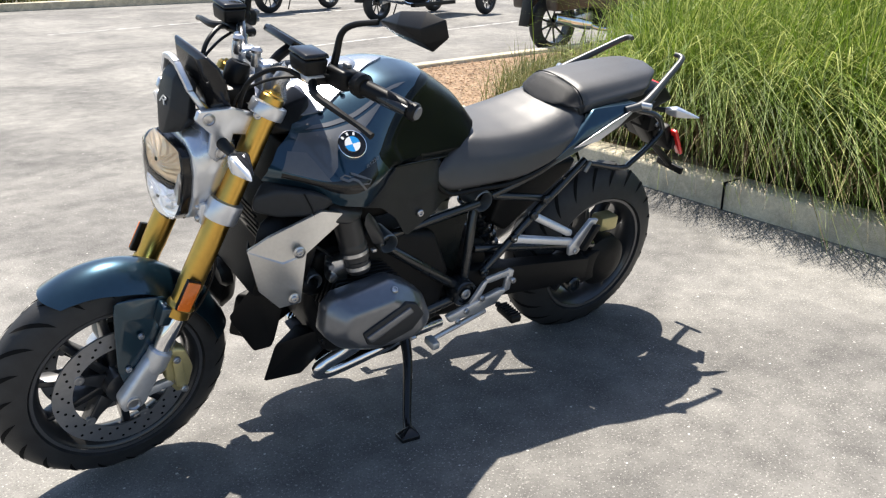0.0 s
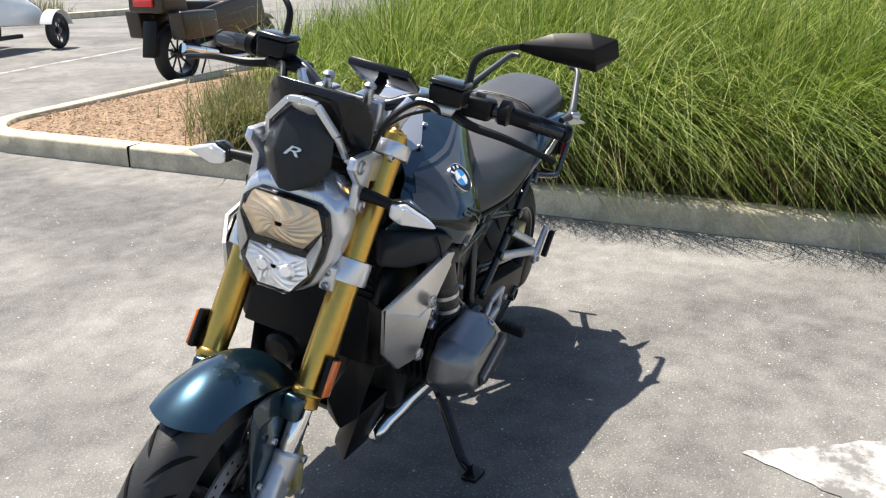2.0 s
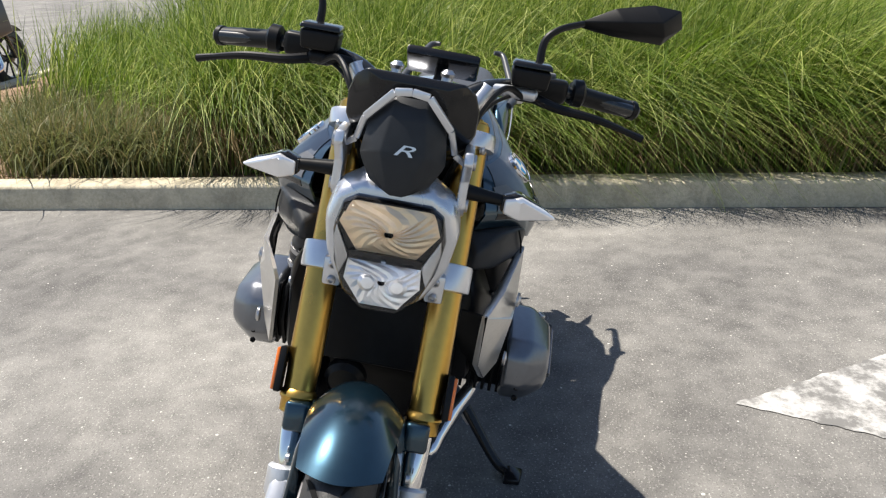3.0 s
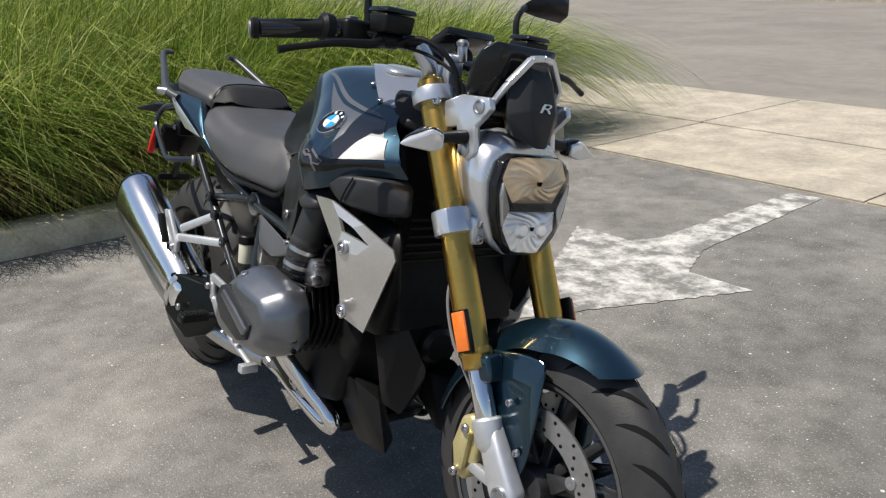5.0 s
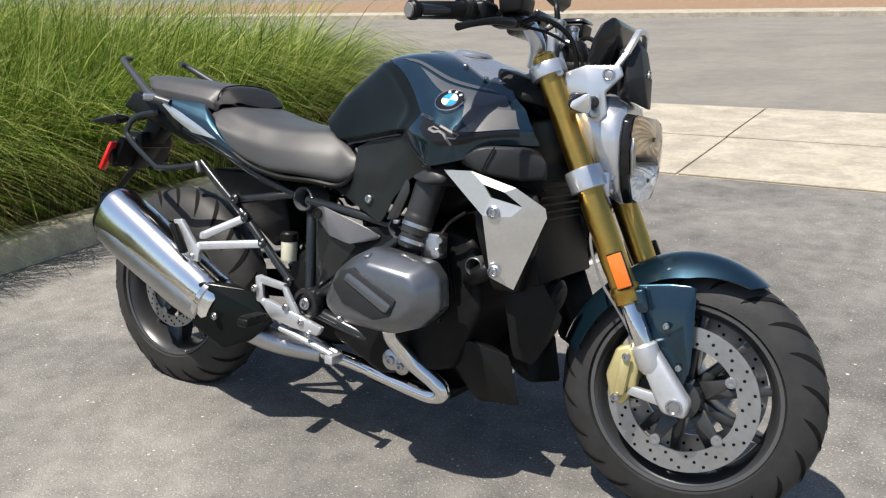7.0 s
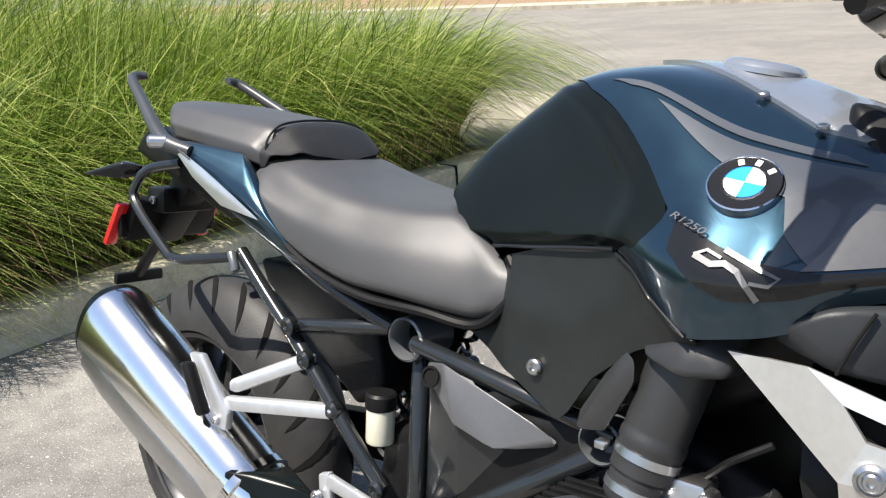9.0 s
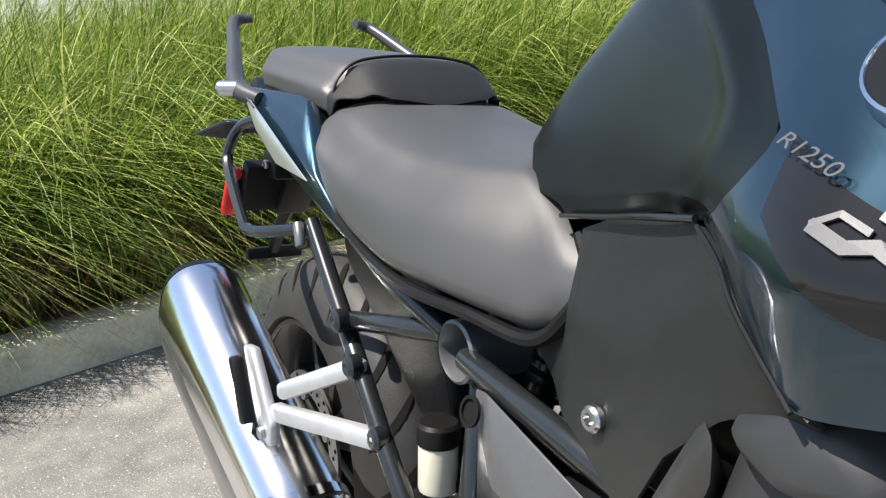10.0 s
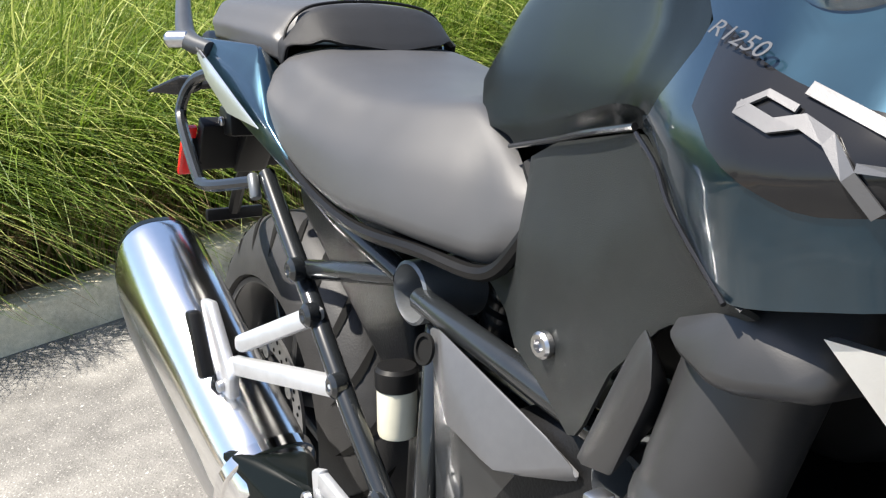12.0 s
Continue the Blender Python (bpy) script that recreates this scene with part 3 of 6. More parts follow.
def wheel(name, c, r, w, rim_r, m, spokes, disc_r, disc_sides, label, slant):
    c = Vector(c)
    hub = part(name, lathe([(0.018, -0.075), (0.04, -0.07), (0.042, -0.03), (0.034, 0), (0.042, 0.03), (0.04, 0.07), (0.018, 0.075)], c, (0, 1, 0), 28), M["rim"], bike, label, m)
    part("tyre", tyre_shape(c, r, w, rim_r), M["tyre"], hub, "black road tyre with slanting grooves", m, angle=60)
    part("tread_pattern", tread(c, r, w, rim_r, 22, slant), M["groove"], hub, "", m)
    rw = w * 0.40
    part("rim", lathe([(rim_r + 0.004, -rw), (rim_r + 0.006, -rw * 0.8), (rim_r - 0.014, -rw * 0.72), (rim_r - 0.026, -rw * 0.2), (rim_r - 0.026, rw * 0.2), (rim_r - 0.014, rw * 0.72), (rim_r + 0.006, rw * 0.8), (rim_r + 0.004, rw), (rim_r - 0.008, rw), (rim_r - 0.02, rw * 0.84), (rim_r - 0.032, rw * 0.3), (rim_r - 0.032, -rw * 0.3), (rim_r - 0.02, -rw * 0.84), (rim_r - 0.008, -rw)], c, (0, 1, 0), 64, closed=True), M["rim"], hub, "dark grey cast rim with a bright lip", m)
    part("rim_lip", join(*[lathe([(rim_r - 0.010, s * rw * 1.0), (rim_r - 0.004, s * rw * 1.02), (rim_r - 0.003, s * rw * 1.07), (rim_r - 0.011, s * rw * 1.05)], c, (0, 1, 0), 64, closed=True) for s in (-1, 1)]), M["lip"], hub, "thin rim edge", m)
    for i in range(spokes):
        a = 2 * math.pi * i / spokes + 0.2
        d = Vector((math.cos(a), 0, math.sin(a)))
        p = Vector((-d.z, 0, d.x))
        pts = []
        for q, h, y in ((0.032, 0.017, 0.034), (rim_r - 0.026, 0.0105, 0.020)):
            for e, s in ((-1, -1), (1, -1), (1, 1), (-1, 1)):
                pts.append(c + d * q + p * e * h * (1 if spokes < 8 else 0.72) + Vector((0, s * y, 0)))
        part("spoke", hull(pts, 0.005, 2), M["rim"], hub, "", m)
    for s in disc_sides:
        y = s * 0.062
        ring = [(disc_r * 0.72, -0.0025), (disc_r, -0.0025), (disc_r, 0.0025), (disc_r * 0.72, 0.0025)]
        disc = part("brake_disc", lathe(ring, c + Vector((0, y, 0)), (0, 1, 0), 64, closed=True), M["disc"], hub, "drilled ground-steel brake disc", m)
        holes = []
        for i in range(54):
            a = 2 * math.pi * i / 54
            rr = disc_r * (0.78, 0.86, 0.94)[i % 3]
            for e in (-1, 1):
                holes.append(lathe([(0.0036, 0), (0.0036, 0.0004)], c + Vector((rr * math.cos(a), y + e * 0.0027, rr * math.sin(a))), (0, e, 0), 8))
        tagged(part("disc_drilling", join(*holes), M["groove"], disc, "", m), kind="stuff")
        for i in range(5):
            a = 2 * math.pi * i / 5 + 0.5
            d = Vector((math.cos(a), 0, math.sin(a)))
            b = c + d * disc_r * 0.69 + Vector((0, y, 0))
            part("disc_button", lathe([(0.0115, -0.005), (0.0125, 0), (0.0115, 0.005), (0.006, 0.006), (0, 0.004)], b, (0, s, 0), 14), M["disc"], disc, "", m)
            part("disc_arm", hull([c + d * q + Vector((-d.z, 0, d.x)) * e * w + Vector((0, y * k + f * 0.004, 0)) for q, w, k in ((0.045, 0.020, 0.80), (disc_r * 0.69, 0.008, 1.0)) for e in (-1, 1) for f in (-1, 1)], 0.003), M["rim"], hub, "", m)
    return hub


M["lip"] = mat("satin_rim_edge", (0.12, 0.12, 0.125), 0.35, 0.6, 0.1, 60)
FC = (1.550, 0.0, 0.262)
RC = (0.022, 0.0, 0.285)
fw = wheel("front_wheel", FC, 0.280, 0.118, 0.205, FS, 10, 0.158, (-1, 1), "front wheel with dark cast spokes and twin discs", 0.30)
rw_ = wheel("rear_wheel", RC, 0.303, 0.170, 0.205, None, 10, 0.118, (-1,), "rear wheel with dark cast spokes and a wide tyre", -0.26)

# fork
FD = Vector((0.416, 0, -0.909))
FT = Vector((1.203, -0.110, 0.962))


def along(d, y=-0.110):
    p = FT + FD * d
    return Vector((p.x, y, p.z))


for side in (-1, 1):
    def fy(shape):
        return shape if side < 0 else mirror(shape)
    leg = part("fork_leg", fy(lathe([(0.0, -0.002), (0.020, -0.002), (0.0255, 0.004), (0.0275, 0.03), (0.0275, 0.26), (0.029, 0.27), (0.029, 0.47), (0.0275, 0.49), (0.0275, 0.515), (0.0315, 0.52), (0.0325, 0.528), (0.0285, 0.534), (0.0285, 0.553), (0.024, 0.556)], FT, FD, 32)), M["gold"], bike, "gold anodised upside-down fork tube", FS)
    part("fork_cap", fy(lathe([(0.0, -0.008), (0.012, -0.008), (0.014, -0.004), (0.022, -0.002), (0.022, 0.003)], FT, FD, 20)), M["gold"], leg, "", FS)
    part("slider", fy(rod(along(0.55), along(0.665), 0.0205, 24)), M["chrome"], leg, "polished inner fork tube", FS)
    foot = part("fork_foot", fy(join(lathe([(0.024, 0), (0.028, 0.004), (0.028, 0.045), (0.02, 0.06)], along(0.645), FD, 24),
                hull([along(0.66) + Vector((dx, dy, dz)) for dx, dz in ((-0.02, 0.0), (0.024, 0.01)) for dy in (-0.016, 0.018)] + [Vector((FC[0] + dx, -0.110 + dy, FC[2] + dz)) for dx, dz in ((-0.026, -0.02), (0.022, -0.024), (0.030, 0.01), (-0.01, 0.03)) for dy in (-0.024, 0.016)], 0.009, 3),
                hull([Vector((FC[0] + dx, -0.110 + dy, FC[2] + dz)) for dx, dz in ((-0.01, 0.012), (-0.01, -0.014), (-0.115, 0.025), (-0.115, 0.005)) for dy in (-0.008, 0.008)], 0.004),
                hull([along(0.67) + Vector((dx, dy, dz)) for dx, dz in ((-0.01, 0.015), (-0.01, -0.01)) for dy in (-0.008, 0.008)] + [Vector((1.462, -0.110 + dy, dz)) for dz in (0.345, 0.365) for dy in (-0.008, 0.008)], 0.004))), M["alu"], leg, "cast silver fork foot with caliper arms", FS)
    part("axle_bolt", fy(lathe([(0.017, 0), (0.017, 0.005), (0.014, 0.006), (0.011, 0.001), (0, 0.001)], (FC[0], -0.134, FC[2]), (0, -1, 0), 18)), M["steel"], leg, "hollow axle bolt", FS)
    cal = part("brake_caliper", fy(join(hull([(1.412 + dx, y, z) for (dx, z) in ((0.0, 0.245), (0.028, 0.238), (0.052, 0.28), (0.058, 0.345), (0.03, 0.372), (0.004, 0.36), (-0.014, 0.30)) for y in (-0.118, -0.082)], 0.008, 3),
               hull([(1.418 + dx, y, z) for (dx, z) in ((0.002, 0.262), (0.026, 0.262), (0.036, 0.34), (0.012, 0.345)) for y in (-0.130, -0.115)], 0.006),
               hull([(1.412 + dx, y, z) for (dx, z) in ((0.0, 0.25), (0.05, 0.28), (0.05, 0.345), (0.01, 0.355)) for y in (-0.050, -0.028)], 0.006))), M["gold_pale"], bike, "pale gold four-piston brake caliper", FS)
    for z, x in ((0.258, 1.428), (0.348, 1.444)):
        part("caliper_bolt", fy(bolt((x, -0.130, z), (0, -1, 0), 0.009, 0.008)), M["steel"], cal, "", FS)
    part("banjo_fitting", fy(join(rod((1.448, -0.105, 0.365), (1.444, -0.108, 0.395), 0.007, 10), lathe([(0.009, 0), (0.009, 0.01)], (1.446, -0.107, 0.378), (0, 0, 1), 8))), M["steel"], cal, "", FS)
    part("brake_hose", fy(pipe([(1.444, -0.108, 0.39), (1.415, -0.12, 0.44), (1.375, -0.128, 0.50), (1.345, -0.125, 0.58), (1.345, -0.10, 0.66), (1.33, -0.06, 0.76)], 0.0032, 8)), M["plug"] if side < 0 else M["black"], bike, "thin curved brake hose", FS)
    refl = part("reflector_holder", fy(moved(box((0, 0, 0), (0.034, 0.012, 0.078), 0.003), Matrix.Translation((1.418, -0.145, 0.528)) @ Matrix.Rotation(radians(24.5), 4, "Y").inverted())), M["black"], leg, "", FS)
    part("reflector", fy(moved(box((0, 0, 0), (0.031, 0.006, 0.072), 0.002), Matrix.Translation((1.419, -0.153, 0.528)) @ Matrix.Rotation(radians(24.5), 4, "Y").inverted())), M["orange"], refl, "orange rectangular side reflector", FS)

# triple clamps
UC = part("upper_clamp", join(*[lathe([(0.030, 0.018), (0.039, 0.020), (0.040, 0.024), (0.040, 0.044), (0.039, 0.048), (0.030, 0.050)], (FT.x, s * 0.110, FT.z), FD, 28) for s in (-1, 1)],
          hull([(1.195 + dx, y, 0.955 + dz) for dx, y, dz in ((0.0, -0.09, -0.03), (0.03, -0.09, -0.042), (-0.035, -0.03, 0.0), (-0.03, 0.03, 0.0), (0.035, 0, -0.03), (0.0, 0.09, -0.03), (0.03, 0.09, -0.042), (-0.03, 0, 0.018), (0.03, 0, 0.0))], 0.006)), M["silver"], bike, "silver upper fork clamp", FS)
for s in (-1, 1):
    part("clamp_bolt", bolt((FT.x + 0.045, s * 0.125, FT.z - 0.035), (0.3, s, 0.1), 0.009, 0.008), M["steel"], UC, "", FS)
LC = part("lower_clamp", join(*[lathe([(0.030, 0.255), (0.039, 0.257), (0.040, 0.262), (0.040, 0.298), (0.039, 0.303), (0.030, 0.305)], (FT.x, s * 0.110, FT.z), FD, 28) for s in (-1, 1)],
          hull([(1.318 + dx, y, 0.708 + dz) for y in (-0.1, 0.1) for dx, dz in ((-0.03, 0.02), (0.02, 0.02), (-0.03, -0.015), (0.02, -0.02))], 0.006)), M["silver"], bike, "silver lower fork clamp", FS)
for s in (-1, 1):
    part("clamp_lug", hull([(1.345 + dx, s * (0.085 + dy), 0.70 + dz) for dx in (0, 0.024) for dy in (-0.012, 0.02) for dz in (-0.026, 0.026)], 0.005), M["silver"], LC, "", FS)
    for dz in (-0.014, 0.014):
        part("clamp_bolt", bolt((1.368, s * 0.088, 0.70 + dz), (1, 0, -0.3), 0.008, 0.007), M["steel"], LC, "", FS)

# front mudguard: crowned arc with side stays
def guard():
    rows = []
    for i in range(29):
        a = radians(60 + 104 * i / 28)
        q = i / 28
        w = 0.076 * (0.84 + 0.16 * math.sin(min(1, q * 2.6) * math.pi / 2))
        row = []
        for k in range(-7, 8):
            u = k / 7
            r = 0.292 - (0.016 + 0.034 * min(1, q * 3.4)) * abs(u) ** 2.2 + (0.016 * math.sin(math.pi * min(1, q * 1.6)))
            b = a + radians(5) * (1 - q) ** 4 * u * u
            row.append((FC[0] + r * math.cos(b), u * w, FC[2] + r * math.sin(b)))
        rows.append(row)
    return shell(grid(rows), 0.003)


mg = part("front_mudguard", guard(), M["blue"], bike, "dark blue metallic front mudguard", FS, angle=70)
side_stay = hull([(1.505, -0.076, 0.505), (1.415, -0.082, 0.49), (1.44, -0.088, 0.455), (1.475, -0.094, 0.34), (1.520, -0.098, 0.292), (1.555, -0.098, 0.287), (1.570, -0.096, 0.335), (1.545, -0.086, 0.46), (1.565, -0.074, 0.505), (1.50, -0.070, 0.30), (1.55, -0.070, 0.30), (1.48, -0.066, 0.50), (1.53, -0.066, 0.505)], 0.007, 3)
both("mudguard_stay", side_stay, M["blue"], mg, "", FS)
for z, x in ((0.418, 1.512), (0.335, 1.545)):
    both("stay_bolt", bolt((x, -0.0975, z), (0, -1, 0), 0.0075, 0.007), M["steel"], mg, "", FS)
both("fork_cuff", hull([(1.43 + dx, -0.112 + dy, 0.475 + dz) for dx, dz in ((-0.03, 0.0), (0.035, 0.02), (0.05, -0.03), (-0.005, -0.04)) for dy in (-0.012, 0.03)], 0.008, 3), M["blue"], mg, "", FS)

# headlight
shell_pts = [(1.382, sg * y, z) for sg in (-1, 1) for y, z in ((0.098, 0.842), (0.110, 0.796), (0.102, 0.742), (0.074, 0.682), (0.032, 0.652), (0.060, 0.868))]
shell_pts += [(1.345, sg * y, z) for sg in (-1, 1) for y, z in ((0.100, 0.862), (0.117, 0.812), (0.108, 0.752), (0.074, 0.690))]
shell_pts += [(1.280, sg * y, z) for sg in (-1, 1) for y, z in ((0.094, 0.850), (0.094, 0.790), (0.045, 0.705), (0.05, 0.880))]
shell_pts += [(1.340, y, 0.894) for y in (-0.05, 0.05)]
lamp = part("headlight", hull(shell_pts, 0.010, 3), M["silver"], bike, "silver headlight shell with a clear faceted lens", FS)
rim_pts = [(-0.082, 0.834), (-0.060, 0.848), (0.060, 0.848), (0.082, 0.834), (0.092, 0.792), (0.085, 0.740), (0.064, 0.690), (0.030, 0.661), (-0.030, 0.661), (-0.064, 0.690), (-0.085, 0.740), (-0.092, 0.792)]
part("lamp_bezel", hull([(1.380, y * 1.03, 0.765 + (z - 0.765) * 1.03) for y, z in rim_pts] + [(1.400, y, z) for y, z in rim_pts], 0.004), M["gloss"], lamp, "black lens surround", FS)
up = [(-0.066, 0.840), (0.066, 0.840), (0.078, 0.804), (0.048, 0.762), (-0.048, 0.762), (-0.078, 0.804)]
lo = [(-0.058, 0.746), (0.058, 0.746), (0.060, 0.712), (0.030, 0.673), (-0.030, 0.673), (-0.060, 0.712)]


def bowl(ring, cx, cz, depth, x0):
    """A fluted reflector: the ring cut fine, its steps set in and out."""
    fine = []
    for (y0, z0), (y1, z1) in zip(ring, ring[1:] + ring[:1]):
        fine += [(y0 + (y1 - y0) * k / 5, z0 + (z1 - z0) * k / 5) for k in range(5)]
    rows = []
    for r_i, q in enumerate((1.0, 0.84, 0.66, 0.48, 0.30, 0.10)):
        rows.append([(x0 - depth * (1 - q ** 2) + (0.0009 if (k + r_i) % 2 else -0.0009) * (q < 1), cx + (y - cx) * q, cz + (z - cz) * q) for k, (y, z) in enumerate(fine + fine[:1])])
    return grid(rows)


part("main_reflector", bowl(up, 0, 0.797, -0.012, 1.400), M["brown"], lamp, "warm-toned upper reflector", FS, smooth=False)
part("low_reflector", bowl(lo, 0, 0.715, -0.010, 1.400), M["reflector"], lamp, "bright lower reflector", FS, smooth=False)
part("reflector_bar", hull([(1.402 + dx, y, z) for dx in (0, 0.008) for y, z in ((-0.06, 0.762), (-0.05, 0.750), (0.05, 0.750), (0.06, 0.762))], 0.002), M["gloss"], lamp, "", FS)
for y in (-0.022, 0.026):
    part("bulb_shade", lathe([(0.014, 0), (0.016, 0.006), (0.010, 0.012), (0, 0.013)], (1.401, y, 0.712), (1, 0, 0), 16), M["reflector"], lamp, "", FS)
for s in (-1, 1):
    part("side_reflector", hull([(1.401 + dx, s * y, z) for dx in (0, 0.008) for y, z in ((0.082, 0.800), (0.085, 0.774), (0.070, 0.715), (0.058, 0.752))], 0.003), M["steel"], lamp, "", FS)
lens_rows = []
for q, x in ((1.0, 1.402), (0.97, 1.416), (0.86, 1.428), (0.5, 1.437), (0.05, 1.440)):
    lens_rows.append([(x, y * q, 0.762 + (z - 0.762) * q) for y, z in rim_pts + rim_pts[:1]])
lens = part("lamp_lens", grid(lens_rows), M["clear"], lamp, "clear plastic lens", FS, angle=50)
lens.visible_shadow = False

# fly screen above the headlight
front_pts = [(1.345, 0.080, 1.046), (1.330, 0.100, 1.030), (1.352, 0.055, 1.034), (1.318, 0.110, 1.000), (1.312, 0.110, 0.962), (1.300, 0.098, 0.935), (1.345, 0.060, 0.985), (1.330, 0.060, 0.930), (1.292, 0.070, 0.905)]
scr = part("fly_screen", hull([(x - d, s * y, z) for x, y, z in front_pts for s in (-1, 1) for d in (0, 0.008)], 0.003, 2), M["gloss"], bike, "small gloss black fly screen", FS)
edge = [(1.387, 0.0, 1.026), (1.386, 0.028, 1.022), (1.376, 0.070, 0.974), (1.352, 0.082, 0.932), (1.336, 0.102, 0.916)]
for s_ in (-1, 1):
    for (x0, y0, z0), (x1, y1, z1) in zip(edge[:-1], edge[1:]):
        a, b = Vector((x0, s_ * y0, z0)), Vector((x1, s_ * y1, z1))
        d = (b - a).normalized().cross(Vector((1, 0, 0))) * 0.006
        part("screen_frame", hull([p + d * e + Vector((dx, 0, 0)) for p in (a, b) for e in (-1, 1) for dx in (-0.010, 0.003)], 0.002), M["silver"], scr, "silver strip framing the black shield", FS)
part("shield", hull([(x, sg * y, z) for sg in (-1, 1) for x, y, z in ((1.372, 0.026, 1.016), (1.370, 0.064, 0.970), (1.380, 0.072, 0.918), (1.392, 0.028, 0.985), (1.404, 0.036, 0.930), (1.412, 0.012, 0.862), (1.386, 0.050, 0.878), (1.350, 0.05, 0.98), (1.350, 0.04, 0.89))], 0.003), M["head_dark"], scr, "matt black faceted shield", FS)


def text_part(name, body, size, m, material, parent, label="", extrude=0.0012, shear=0.0):
    cu = bpy.data.curves.new(name, "FONT")
    cu.body, cu.size, cu.extrude, cu.align_x, cu.align_y, cu.shear = body, size, extrude, "CENTER", "CENTER", shear
    tmp = bpy.data.objects.new(name, cu)
    scene.collection.objects.link(tmp)
    bpy.context.view_layer.update()
    me = bpy.data.meshes.new_from_object(tmp.evaluated_get(bpy.context.evaluated_depsgraph_get()))
    bpy.data.objects.remove(tmp)
    me.transform(m)
    me.materials.clear()
    me.materials.append(material)
    ob = new(name, me)
    ob.parent = parent
    if label:
        tagged(ob, label)
    return ob


def facing(at, normal, up):
    """Frame whose z looks along normal and y near up, at a place."""
    z = Vector(normal).normalized()
    x = Vector(up).cross(z).normalized()
    y = z.cross(x)
    return Matrix.Translation(at) @ Matrix((x, y, z)).transposed().to_4x4()


text_part("shield_letter", "R", 0.025, FS @ facing((1.4055, 0.0, 0.936), (1, 0, 0.18), (0, 0, 1)) @ Matrix.Diagonal((2.3, 1, 1, 1)), M["silver"], scr, "small silver letter", shear=0.35)

for s in (-1, 1):
    br = part("lamp_bracket", plate([(x, s * 0.098, z) for x, z in ((1.245, 0.925), (1.30, 0.945), (1.372, 0.945), (1.380, 0.925), (1.345, 0.890), (1.352, 0.845), (1.335, 0.825), (1.308, 0.840), (1.296, 0.885), (1.262, 0.878))], (0, s * 0.016, 0), 0.004), M["silver"], bike, "silver forged headlight bracket", FS)
    for x, z in ((1.352, 0.926), (1.326, 0.846)):
        part("bracket_bolt", lathe([(0.0135, 0), (0.0135, 0.004), (0.011, 0.005), (0.009, 0.002), (0.006, 0.003), (0, 0.003)], (x, s * 0.114, z), (0, s, 0), 16), M["steel"], br, "", FS)
    stalk = part("turn_signal", pipe([(1.322, s * 0.112, 0.868), (1.322, s * 0.15, 0.866), (1.322, s * 0.176, 0.864)], [0.014, 0.011, 0.010], 12), M["black"], bike, "front indicator on a black stalk with clear lens", FS)
    part("signal_body", hull([(1.322 + dx, s * y, 0.862 + dz) for y, dx, dz in ((0.172, -0.012, 0.012), (0.172, 0.012, 0.012), (0.172, -0.012, -0.014), (0.172, 0.012, -0.014), (0.20, -0.020, 0.021), (0.20, 0.018, 0.021), (0.20, -0.018, -0.022), (0.20, 0.014, -0.022), (0.262, -0.004, -0.004), (0.262, 0.004, -0.012))], 0.006, 3), M["gloss"], stalk, "", FS)
    sl = part("signal_lens", hull([(1.330 + dx, s * y, 0.860 + dz) for y, dx, dz in ((0.178, -0.016, 0.012), (0.178, 0.010, 0.010), (0.178, -0.012, -0.014), (0.178, 0.010, -0.014), (0.205, -0.016, 0.022), (0.205, 0.016, 0.018), (0.205, 0.012, -0.022), (0.270, -0.004, -0.008), (0.270, 0.0, -0.014))], 0.005, 3), M["reflector"], stalk, "clear silver indicator lens", FS)

